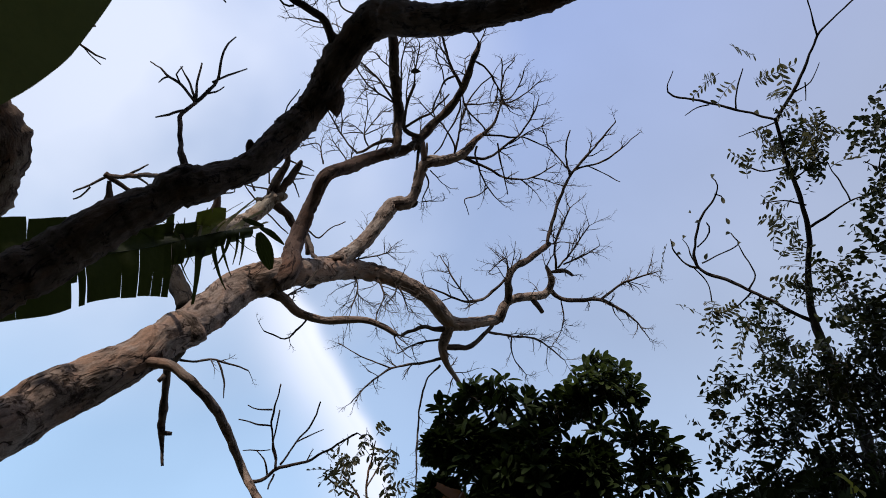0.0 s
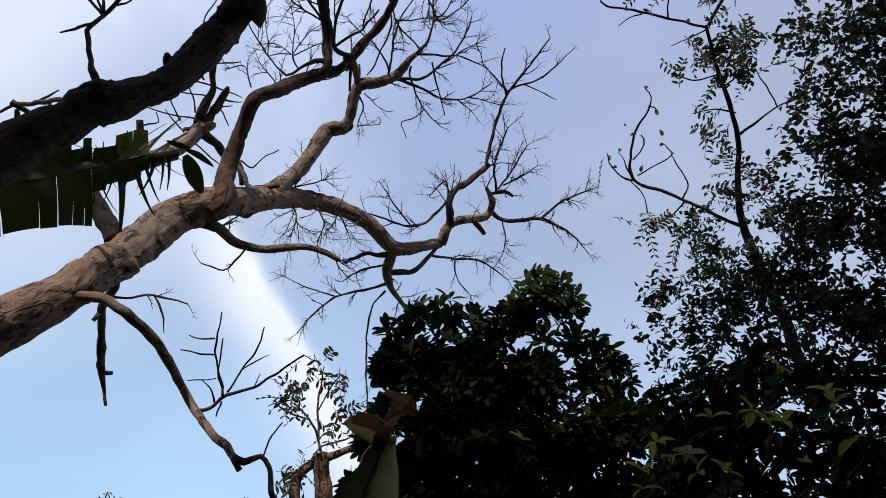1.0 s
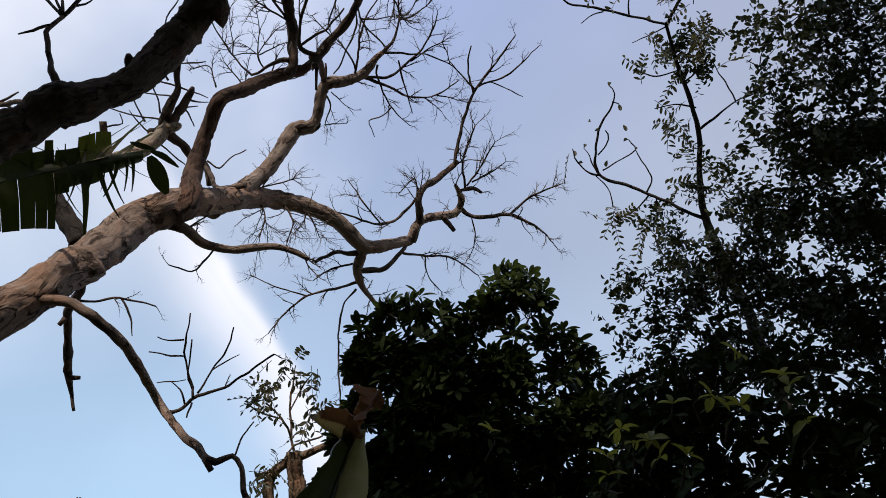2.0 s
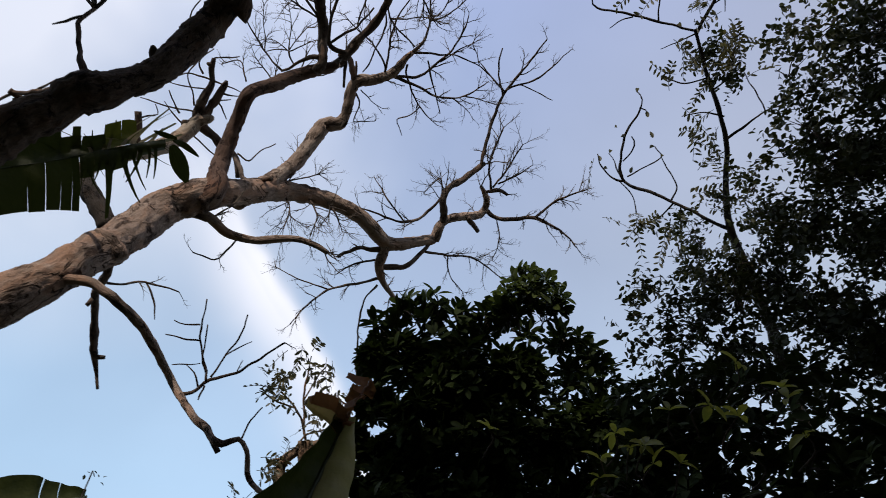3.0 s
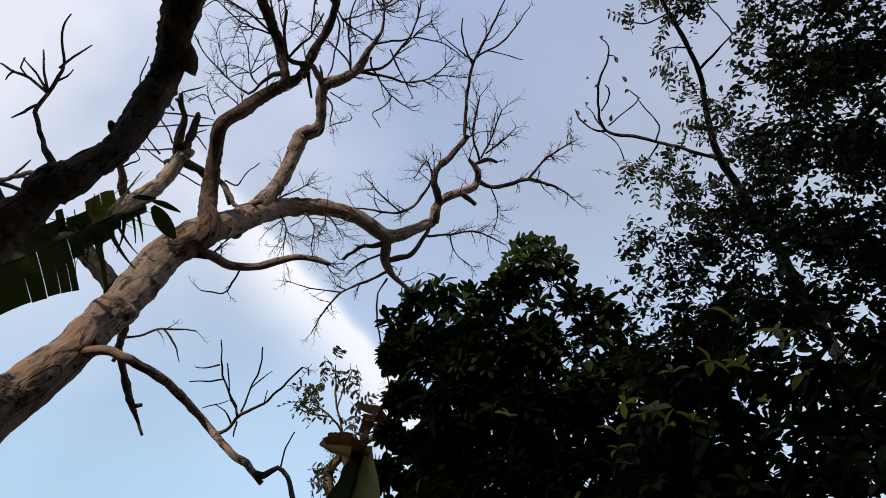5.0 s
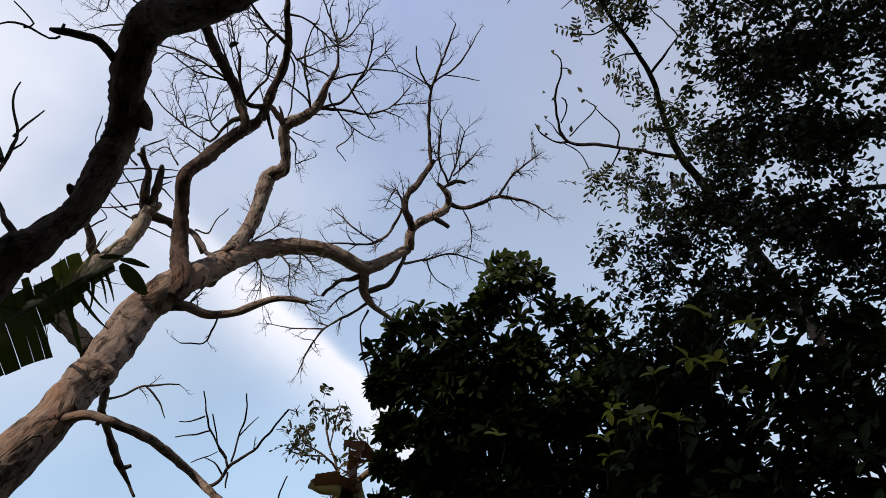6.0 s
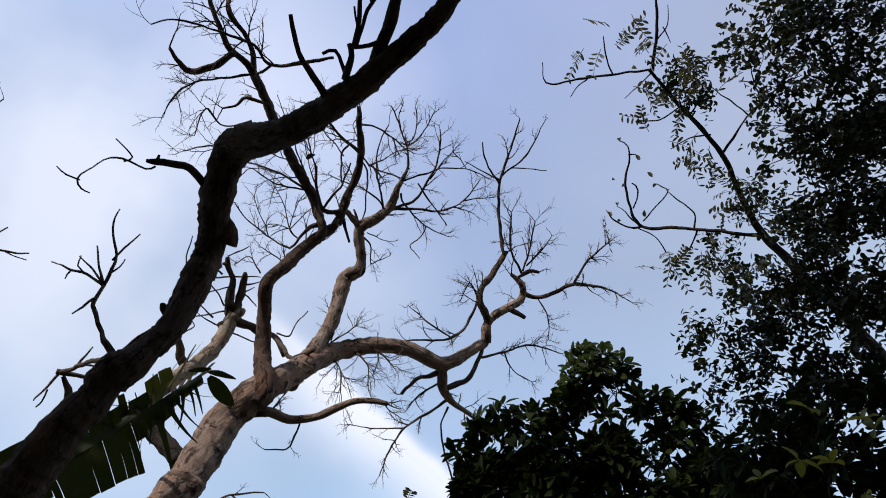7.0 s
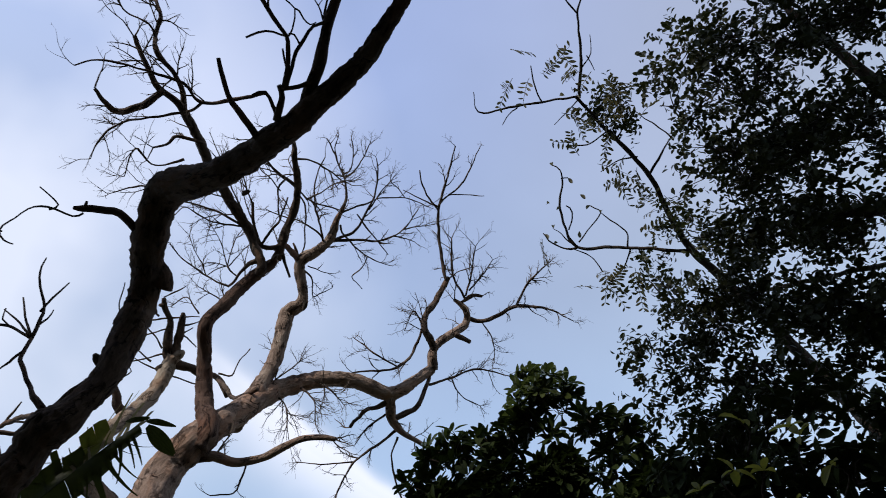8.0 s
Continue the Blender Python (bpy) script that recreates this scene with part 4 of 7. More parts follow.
limb(bare_tree, "branch", young_bark, [(-1.63, 3.85, 3.79, 0.0082), (-1.66, 3.84, 3.90, 0.0069), (-1.70, 3.73, 4.01, 0.0069), (-1.67, 3.60, 4.08, 0.0054), (-1.64, 3.50, 4.16, 0.0040)])
limb(bare_tree, "branch", young_bark, [(-1.70, 3.73, 4.01, 0.0055), (-1.76, 3.67, 3.98, 0.0055), (-1.84, 3.55, 3.92, 0.0039)])
limb(bare_tree, "branch", young_bark, [(-1.69, 3.63, 4.06, 0.0055), (-1.76, 3.58, 4.02, 0.0041), (-1.80, 3.51, 4.00, 0.0040)])
limb(bare_tree, "branch", young_bark, [(-1.61, 3.86, 3.82, 0.0068), (-1.54, 3.79, 3.93, 0.0055), (-1.43, 3.66, 3.99, 0.0055), (-1.38, 3.56, 4.09, 0.0041)])
limb(bare_tree, "branch", young_bark, [(-1.54, 3.79, 3.94, 0.0041), (-1.43, 3.70, 3.94, 0.0041), (-1.35, 3.68, 3.97, 0.0027)])
limb(bare_tree, "branch", young_bark, [(-1.65, 3.85, 3.85, 0.0055), (-1.68, 3.81, 3.95, 0.0055), (-1.65, 3.65, 4.08, 0.0041)])
limb(bare_tree, "branch", young_bark, [(-1.69, 3.83, 3.91, 0.0042), (-1.76, 3.78, 3.86, 0.0041), (-1.82, 3.73, 3.82, 0.0027)])
limb(bare_tree, "branch", young_bark, [(-1.68, 3.87, 3.76, 0.0068), (-1.71, 3.82, 3.83, 0.0041), (-1.76, 3.78, 3.86, 0.0027)])
limb(bare_tree, "branch", young_bark, [(-1.63, 3.83, 3.74, 0.0067), (-1.62, 3.79, 3.62, 0.0039)])
limb(bare_tree, "burl", bare_tree_bark, [(-2.18, 3.31, 4.30, 0.0685), (-2.24, 3.23, 4.37, 0.0597), (-2.29, 3.18, 4.40, 0.0387), (-2.31, 3.17, 4.42, 0.0119)])
# lower stretch of the pale limb below, its shade put into the colour
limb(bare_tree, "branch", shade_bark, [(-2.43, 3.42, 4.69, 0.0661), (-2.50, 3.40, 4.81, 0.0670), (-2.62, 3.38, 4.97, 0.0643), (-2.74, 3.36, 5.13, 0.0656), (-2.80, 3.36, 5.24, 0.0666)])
limb(bare_tree, "limb", pale_bark, [(-2.80, 3.38, 5.22, 0.0625), (-2.82, 3.45, 5.45, 0.0650), (-2.82, 3.62, 5.76, 0.0645), (-2.77, 3.81, 6.06, 0.0684), (-2.71, 3.95, 6.33, 0.0691), (-2.64, 4.00, 6.55, 0.0684), (-2.57, 3.99, 6.69, 0.0719), (-2.50, 3.96, 6.78, 0.0749)])
limb(bare_tree, "branch", young_bark, [(-2.79, 3.79, 6.06, 0.0390), (-2.83, 3.69, 6.12, 0.0412), (-2.80, 3.62, 6.19, 0.0363), (-2.80, 3.53, 6.25, 0.0313)])
limb(bare_tree, "branch", young_bark, [(-2.55, 3.95, 6.76, 0.0480), (-2.52, 3.89, 6.82, 0.0453), (-2.47, 3.80, 6.90, 0.0398), (-2.40, 3.72, 6.99, 0.0344), (-2.39, 3.60, 7.07, 0.0290), (-2.37, 3.52, 7.12, 0.0209)])
limb(bare_tree, "branch", young_bark, [(-2.50, 3.96, 6.78, 0.0481), (-2.45, 3.91, 6.84, 0.0428), (-2.39, 3.85, 6.91, 0.0374), (-2.32, 3.78, 6.99, 0.0347), (-2.28, 3.73, 7.03, 0.0293), (-2.27, 3.71, 7.05, 0.0160)])
limb(bare_tree, "branch", pale_bark, [(-2.53, 3.97, 6.75, 0.0588), (-2.46, 3.96, 6.77, 0.0481), (-2.41, 3.95, 6.78, 0.0374), (-2.39, 3.94, 6.78, 0.0213)])
limb(bare_tree, "branch", dark_wood, [(-2.59, 3.98, 6.69, 0.0426), (-2.61, 3.94, 6.67, 0.0396), (-2.62, 3.92, 6.65, 0.0342)])
limb(bare_tree, "branch", young_bark, [(-2.39, 3.58, 7.08, 0.0210), (-2.41, 3.56, 7.08, 0.0210), (-2.43, 3.55, 7.08, 0.0105)])
limb(bare_tree, "branch", young_bark, [(-2.53, 3.98, 6.75, 0.0535), (-2.47, 4.05, 6.73, 0.0457), (-2.39, 4.12, 6.71, 0.0406), (-2.33, 4.22, 6.66, 0.0354), (-2.23, 4.24, 6.62, 0.0299), (-2.18, 4.28, 6.54, 0.0297), (-2.14, 4.29, 6.41, 0.0267), (-2.14, 4.34, 6.38, 0.0268)])
limb(bare_tree, "branch", young_bark, [(-2.20, 4.24, 6.57, 0.0216), (-2.10, 4.22, 6.36, 0.0211), (-2.00, 4.17, 6.17, 0.0205), (-1.87, 4.08, 6.02, 0.0199), (-1.68, 3.97, 5.92, 0.0242)])
limb(bare_tree, "branch", young_bark, [(-2.53, 3.91, 6.80, 0.0095), (-2.71, 3.83, 6.76, 0.0078), (-2.88, 3.75, 6.73, 0.0061), (-2.98, 3.69, 6.71, 0.0046)])
limb(bare_tree, "branch", young_bark, [(-2.40, 3.69, 7.01, 0.0094), (-2.51, 3.63, 7.00, 0.0078), (-2.59, 3.59, 6.98, 0.0062), (-2.70, 3.60, 6.92, 0.0046)])
limb(bare_tree, "branch", young_bark, [(-2.44, 3.75, 6.95, 0.0094), (-2.59, 3.70, 6.92, 0.0070), (-2.74, 3.64, 6.88, 0.0046)])
limb(bare_tree, "branch", young_bark, [(-2.40, 3.69, 7.01, 0.0094), (-2.28, 3.74, 7.02, 0.0071), (-2.16, 3.82, 7.02, 0.0048)])
limb(bare_tree, "branch", young_bark, [(-2.56, 3.85, 6.83, 0.0094), (-2.57, 3.73, 6.90, 0.0082), (-2.59, 3.59, 6.98, 0.0069), (-2.46, 3.50, 7.10, 0.0058), (-2.37, 3.45, 7.17, 0.0046)])
limb(bare_tree, "branch", young_bark, [(-2.55, 3.91, 6.79, 0.0094), (-2.65, 3.96, 6.70, 0.0078), (-2.74, 3.84, 6.74, 0.0062), (-2.79, 3.76, 6.77, 0.0046)])
limb(bare_tree, "branch", young_bark, [(-2.59, 4.05, 6.67, 0.0095), (-2.49, 4.16, 6.63, 0.0071), (-2.38, 4.27, 6.59, 0.0048)])
limb(bare_tree, "branch", young_bark, [(-2.68, 3.88, 6.75, 0.0094), (-2.72, 3.78, 6.79, 0.0069), (-2.75, 3.69, 6.84, 0.0046)])
limb(bare_tree, "branch", young_bark, [(-3.01, 3.84, 6.59, 0.0092), (-2.92, 3.84, 6.64, 0.0077), (-2.85, 3.85, 6.68, 0.0062), (-2.86, 3.77, 6.72, 0.0046)])
limb(bare_tree, "branch", young_bark, [(-2.37, 3.52, 7.13, 0.0092), (-2.26, 3.53, 7.16, 0.0078), (-2.18, 3.54, 7.19, 0.0062), (-2.14, 3.54, 7.20, 0.0047)])
limb(bare_tree, "branch", young_bark, [(-2.31, 3.80, 6.98, 0.0095), (-2.24, 3.83, 6.98, 0.0071), (-2.16, 3.85, 7.00, 0.0048)])
limb(bare_tree, "branch", young_bark, [(-2.37, 3.84, 6.92, 0.0095), (-2.33, 3.90, 6.90, 0.0071), (-2.29, 4.01, 6.84, 0.0048)])
limb(bare_tree, "branch", young_bark, [(-2.41, 3.85, 6.90, 0.0095), (-2.32, 3.85, 6.94, 0.0071), (-2.25, 3.86, 6.96, 0.0048)])
limb(bare_tree, "branch", young_bark, [(-2.21, 4.28, 6.67, 0.0097), (-2.11, 4.35, 6.65, 0.0081), (-2.01, 4.30, 6.73, 0.0065), (-1.86, 4.26, 6.82, 0.0049)])
limb(bare_tree, "branch", young_bark, [(-2.47, 3.63, 7.02, 0.0093), (-2.50, 3.54, 7.06, 0.0069), (-2.42, 3.47, 7.13, 0.0046)])
limb(bare_tree, "branch", young_bark, [(-2.56, 3.59, 4.83, 0.0337), (-2.55, 3.73, 4.81, 0.0344), (-2.60, 3.88, 4.72, 0.0315), (-2.82, 4.19, 4.77, 0.0299), (-2.88, 4.45, 4.63, 0.0286), (-2.95, 4.69, 4.59, 0.0277), (-2.95, 4.82, 4.53, 0.0174), (-2.92, 4.91, 4.40, 0.0104)])
limb(bare_tree, "branch", young_bark, [(-2.95, 4.71, 4.57, 0.0242), (-2.87, 4.74, 4.59, 0.0139)])
limb(bare_tree, "branch", young_bark, [(-2.83, 4.20, 4.74, 0.0199), (-2.86, 4.21, 4.68, 0.0164)])
limb(bare_tree, "branch", young_bark, [(-2.67, 4.03, 4.75, 0.0097), (-2.56, 4.08, 4.78, 0.0082), (-2.43, 4.10, 4.82, 0.0083), (-2.21, 4.20, 4.82, 0.0050)], 3, .15)
limb(bare_tree, "branch", young_bark, [(-2.42, 4.11, 4.82, 0.0066), (-2.36, 4.20, 4.72, 0.0066), (-2.33, 4.27, 4.60, 0.0033)])


def dead_leaf(tree, at, size, material, seed):
    """A withered leaf that still hangs on a twig."""
    rng = np.random.default_rng(seed)
    shape, faces = leaf_shape(size, size * 0.5, 0.5, 0.3, 4, 1.1)
    verts, f = merged(shape, faces, [(np.array(at) - np.array(tree.location), turned(np.array((0.2, 0.3, 1.0)), rng.uniform(0, 6.3), rng, -0.5), 1.0)])
    part("dead_leaf", verts, f, material, tree, "withered brown leaf")


dead_leaf(bare_tree, (-1.02, 2.62, 6.72), 0.09, dark_wood, 3)
dead_leaf(bare_tree, (-1.09, 3.86, 6.64), 0.09, dark_wood, 4)

# ---- the dark tree that leans over ----
leaning_tree = thing("leaning_tree", (-3.3, 2.5, 0), "dark brown knotty tree trunk leaning across the sky, almost leafless", "tree")
limb(leaning_tree, "trunk", leaning_tree_bark, [(-4.02, 2.42, -0.10, 0.1700), (-3.81, 2.36, 0.86, 0.1237), (-3.35, 2.25, 1.87, 0.1084), (-2.65, 2.10, 3.01, 0.1156), (-2.47, 2.05, 3.20, 0.1132), (-2.32, 2.03, 3.41, 0.1114), (-2.17, 2.02, 3.60, 0.1085), (-1.97, 1.97, 3.82, 0.0972), (-1.87, 1.97, 3.92, 0.0841), (-1.82, 1.95, 3.98, 0.0878), (-1.77, 1.95, 4.02, 0.0969), (-1.72, 1.96, 4.05, 0.0843), (-1.65, 1.97, 4.12, 0.0676), (-1.54, 1.99, 4.30, 0.0696), (-1.43, 1.97, 4.57, 0.0841), (-1.36, 1.93, 4.74, 0.0779), (-1.25, 1.78, 4.86, 0.0872), (-1.14, 1.63, 4.90, 0.0889), (-0.98, 1.51, 4.93, 0.0940), (-0.71, 1.44, 4.74, 0.0801), (-0.48, 1.38, 4.65, 0.0699), (-0.26, 1.31, 4.60, 0.0626), (-0.06, 1.23, 4.59, 0.0560), (0.08, 1.19, 4.59, 0.0522), (0.21, 1.14, 4.61, 0.0463), (0.31, 1.08, 4.62, 0.0407), (0.44, 1.00, 4.66, 0.0356), (0.64, 0.88, 4.72, 0.0282), (0.88, 0.71, 4.81, 0.0207)])
limb(leaning_tree, "branch", leaning_tree_bark, [(-0.11, 1.22, 4.61, 0.0324), (-0.03, 1.15, 4.65, 0.0306), (0.03, 1.09, 4.68, 0.0289), (0.10, 0.99, 4.72, 0.0271), (0.18, 0.91, 4.75, 0.0253), (0.26, 0.83, 4.77, 0.0236), (0.32, 0.76, 4.80, 0.0218)], 2, .3)
limb(leaning_tree, "branch", leaning_tree_bark, [(-0.38, 1.31, 4.60, 0.0192), (-0.39, 1.26, 4.62, 0.0178), (-0.40, 1.17, 4.65, 0.0164), (-0.41, 1.11, 4.66, 0.0151), (-0.40, 1.03, 4.69, 0.0137), (-0.39, 0.97, 4.71, 0.0123), (-0.38, 0.92, 4.72, 0.0109)])
limb(leaning_tree, "branch", grey_twig, [(-0.27, 1.25, 4.61, 0.0177), (-0.23, 1.20, 4.62, 0.0158), (-0.20, 1.16, 4.62, 0.0139), (-0.19, 1.11, 4.62, 0.0121)])
limb(leaning_tree, "branch", leaning_tree_bark, [(-0.04, 1.14, 4.62, 0.0107), (-0.08, 1.14, 4.62, 0.0100), (-0.14, 1.13, 4.61, 0.0093), (-0.18, 1.12, 4.60, 0.0085)])
limb(leaning_tree, "branch", leaning_tree_bark, [(-0.18, 1.13, 4.61, 0.0112), (-0.13, 1.06, 4.64, 0.0109), (-0.08, 0.98, 4.67, 0.0106), (-0.06, 0.93, 4.69, 0.0103), (-0.08, 0.85, 4.71, 0.0100), (-0.10, 0.74, 4.74, 0.0097), (-0.13, 0.66, 4.76, 0.0094), (-0.14, 0.59, 4.78, 0.0091)], 2, .12)
limb(leaning_tree, "branch", grey_twig, [(-0.16, 1.12, 4.61, 0.0086), (-0.10, 1.05, 4.65, 0.0084), (-0.03, 0.99, 4.68, 0.0083), (0.06, 0.95, 4.71, 0.0082), (0.14, 0.95, 4.72, 0.0081)])
limb(leaning_tree, "branch", grey_twig, [(-0.06, 0.94, 4.70, 0.0064), (-0.11, 0.90, 4.70, 0.0057), (-0.17, 0.88, 4.70, 0.0050), (-0.22, 0.88, 4.70, 0.0043)])
limb(leaning_tree, "branch", grey_twig, [(-0.06, 0.94, 4.69, 0.0048), (-0.03, 0.92, 4.70, 0.0043), (0.02, 0.85, 4.72, 0.0038), (-0.01, 0.79, 4.74, 0.0032)])
limb(leaning_tree, "branch", grey_twig, [(0.02, 0.85, 4.72, 0.0043), (0.03, 0.87, 4.72, 0.0040), (0.03, 0.91, 4.72, 0.0038), (0.05, 0.94, 4.71, 0.0035), (0.08, 0.94, 4.72, 0.0032)])
limb(leaning_tree, "branch", grey_twig, [(-0.03, 0.99, 4.68, 0.0048), (-0.03, 0.94, 4.69, 0.0043), (-0.05, 0.93, 4.70, 0.0038)])
limb(leaning_tree, "branch", leaning_tree_bark, [(-0.06, 1.14, 4.62, 0.0064), (-0.03, 1.11, 4.64, 0.0059), (0.01, 1.10, 4.64, 0.0054), (0.02, 1.09, 4.65, 0.0048)])
limb(leaning_tree, "branch", leaning_tree_bark, [(-0.01, 1.23, 4.59, 0.0064), (-0.01, 1.25, 4.58, 0.0051), (-0.00, 1.27, 4.57, 0.0038)])
limb(leaning_tree, "branch", leaning_tree_bark, [(-0.26, 1.24, 4.62, 0.0109), (-0.26, 1.19, 4.64, 0.0104), (-0.26, 1.13, 4.66, 0.0098), (-0.32, 1.12, 4.66, 0.0093)])
limb(leaning_tree, "branch", grey_twig, [(-0.10, 0.98, 4.68, 0.0048), (-0.12, 1.02, 4.66, 0.0054), (-0.13, 1.06, 4.65, 0.0059)])
limb(leaning_tree, "branch", leaning_tree_bark, [(-1.22, 1.63, 4.87, 0.0257), (-1.27, 1.53, 4.93, 0.0199), (-1.34, 1.47, 4.94, 0.0185), (-1.41, 1.43, 4.94, 0.0197), (-1.44, 1.40, 4.93, 0.0112)])
limb(leaning_tree, "branch", grey_twig, [(-1.40, 1.43, 4.94, 0.0121), (-1.38, 1.41, 4.96, 0.0072)])
limb(leaning_tree, "branch", grey_twig, [(-1.41, 1.44, 4.92, 0.0072), (-1.46, 1.43, 4.91, 0.0059), (-1.52, 1.33, 4.89, 0.0059), (-1.58, 1.28, 4.84, 0.0046), (-1.64, 1.26, 4.76, 0.0045), (-1.68, 1.26, 4.70, 0.0044), (-1.67, 1.30, 4.66, 0.0044), (-1.65, 1.34, 4.66, 0.0034)])
limb(leaning_tree, "branch", grey_twig, [(-1.52, 1.34, 4.88, 0.0059), (-1.48, 1.35, 4.91, 0.0047), (-1.51, 1.23, 4.93, 0.0035)])
limb(leaning_tree, "branch", grey_twig, [(-1.67, 1.27, 4.70, 0.0033), (-1.70, 1.22, 4.69, 0.0033), (-1.72, 1.17, 4.70, 0.0022)])
limb(leaning_tree, "branch", leaning_tree_bark, [(-1.27, 1.92, 4.77, 0.0733), (-1.22, 1.88, 4.80, 0.0439), (-1.21, 1.84, 4.84, 0.0147)])
limb(leaning_tree, "branch", leaning_tree_bark, [(-1.56, 2.02, 4.37, 0.0351), (-1.57, 1.97, 4.38, 0.0261), (-1.57, 1.94, 4.38, 0.0202), (-1.57, 1.92, 4.38, 0.0115)])
limb(leaning_tree, "branch", leaning_tree_bark, [(-1.80, 2.00, 4.04, 0.0628), (-1.80, 1.94, 4.07, 0.0427), (-1.81, 1.90, 4.09, 0.0176)])
limb(leaning_tree, "branch", leaning_tree_bark, [(-1.85, 1.99, 4.21, 0.0191), (-1.91, 1.94, 4.34, 0.0139), (-1.98, 1.90, 4.52, 0.0130), (-1.99, 1.88, 4.59, 0.0123), (-1.96, 1.88, 4.70, 0.0120)])
limb(leaning_tree, "branch", grey_twig, [(-1.98, 1.87, 4.60, 0.0076), (-2.07, 1.90, 4.60, 0.0065), (-2.15, 1.92, 4.60, 0.0044)])
limb(leaning_tree, "branch", grey_twig, [(-1.96, 1.88, 4.70, 0.0090), (-2.07, 1.84, 4.81, 0.0076), (-2.19, 1.80, 4.90, 0.0062), (-2.32, 1.80, 5.01, 0.0044)])
limb(leaning_tree, "branch", grey_twig, [(-2.15, 1.81, 4.87, 0.0055), (-2.18, 1.82, 4.85, 0.0049), (-2.22, 1.85, 4.86, 0.0037)])
limb(leaning_tree, "branch", grey_twig, [(-2.08, 1.83, 4.81, 0.0055), (-2.11, 1.80, 4.87, 0.0049), (-2.10, 1.79, 4.94, 0.0037)])
limb(leaning_tree, "branch", grey_twig, [(-1.96, 1.88, 4.70, 0.0078), (-1.98, 1.83, 4.81, 0.0067), (-1.99, 1.77, 4.95, 0.0043)])
limb(leaning_tree, "branch", grey_twig, [(-1.96, 1.87, 4.71, 0.0066), (-2.04, 1.82, 4.84, 0.0055), (-2.11, 1.79, 4.94, 0.0040)])
limb(leaning_tree, "branch", grey_twig, [(-1.96, 1.88, 4.70, 0.0108), (-1.91, 1.85, 4.79, 0.0097), (-1.88, 1.81, 4.86, 0.0085), (-1.88, 1.74, 4.96, 0.0068), (-1.87, 1.71, 5.03, 0.0059), (-1.84, 1.69, 5.12, 0.0038)])
limb(leaning_tree, "branch", grey_twig, [(-1.90, 1.82, 4.83, 0.0073), (-1.84, 1.81, 4.89, 0.0061), (-1.76, 1.81, 4.97, 0.0037)])
limb(leaning_tree, "branch", grey_twig, [(-1.93, 1.86, 4.76, 0.0066), (-1.88, 1.87, 4.81, 0.0055), (-1.85, 1.86, 4.85, 0.0037)])
limb(leaning_tree, "branch", leaning_tree_bark, [(-1.86, 2.02, 4.25, 0.0138), (-2.14, 2.24, 4.54, 0.0139), (-2.56, 2.50, 4.92, 0.0147), (-2.93, 2.65, 5.12, 0.0149)])
limb(leaning_tree, "branch", grey_twig, [(-2.92, 2.65, 5.12, 0.0112), (-3.01, 2.67, 5.04, 0.0089), (-3.08, 2.67, 4.99, 0.0073), (-3.10, 2.68, 4.97, 0.0051)])
limb(leaning_tree, "branch", grey_twig, [(-3.01, 2.68, 5.03, 0.0074), (-3.06, 2.71, 4.97, 0.0066), (-3.10, 2.72, 4.94, 0.0048)])
limb(leaning_tree, "branch", leaning_tree_bark, [(-2.94, 2.63, 5.12, 0.0186), (-2.91, 2.67, 5.12, 0.0206), (-2.85, 2.72, 5.13, 0.0151), (-2.76, 2.81, 5.13, 0.0114)])
limb(leaning_tree, "branch", grey_twig, [(-2.78, 2.63, 5.10, 0.0081), (-2.71, 2.61, 5.15, 0.0067), (-2.66, 2.60, 5.20, 0.0049)])
limb(leaning_tree, "branch", grey_twig, [(-2.63, 2.55, 4.98, 0.0079), (-2.58, 2.60, 4.98, 0.0065), (-2.56, 2.64, 4.96, 0.0047)])
limb(leaning_tree, "branch", leaning_tree_bark, [(-2.92, 2.68, 5.10, 0.0149), (-2.92, 2.75, 5.05, 0.0262), (-2.94, 2.81, 4.99, 0.0280), (-2.95, 2.84, 4.97, 0.0187)])
limb(leaning_tree, "branch", leaning_tree_bark, [(-1.80, 1.98, 4.18, 0.0216), (-1.76, 1.97, 4.21, 0.0162), (-1.72, 1.99, 4.28, 0.0138), (-1.66, 1.99, 4.31, 0.0083)])
limb(leaning_tree, "branch", grey_twig, [(-1.45, 1.97, 4.53, 0.0036), (-1.45, 1.88, 4.63, 0.0036), (-1.40, 1.83, 4.77, 0.0025)])

# ---- the flaking trunk beside the banana plant ----
left_tree = thing("flaking_tree", (-4.3, 2.6, 0), "brown tree trunk with flaking bark and bare twigs", "tree")
limb(left_tree, "trunk", left_tree_bark, [(-5.54, 3.27, -0.1, 0.244), (-5.32, 3.19, 1.04, 0.18), (-4.73, 2.96, 2.3, 0.158), (-3.78, 2.6, 3.71, 0.1436), (-3.57, 2.52, 3.89, 0.1438), (-3.33, 2.42, 4.11, 0.1443), (-3.14, 2.3, 4.25, 0.1449), (-3.06, 2.13, 4.45, 0.1586), (-3.05, 2.01, 4.54, 0.1704), (-3.08, 1.88, 4.58, 0.1262), (-3.13, 1.73, 4.62, 0.0884), (-3.28, 1.52, 4.71, 0.0757)])
limb(left_tree, "limb", left_tree_bark, [(-4.25, 1.65, 4.35, 0.1279), (-4.63, 1.87, 5.15, 0.1475), (-4.85, 2.13, 6.05, 0.1584), (-4.82, 2.31, 6.75, 0.1473), (-4.56, 2.4, 7.08, 0.1076), (-4.39, 2.45, 7.21, 0.0677), (-4.32, 2.45, 7.26, 0.0314)])
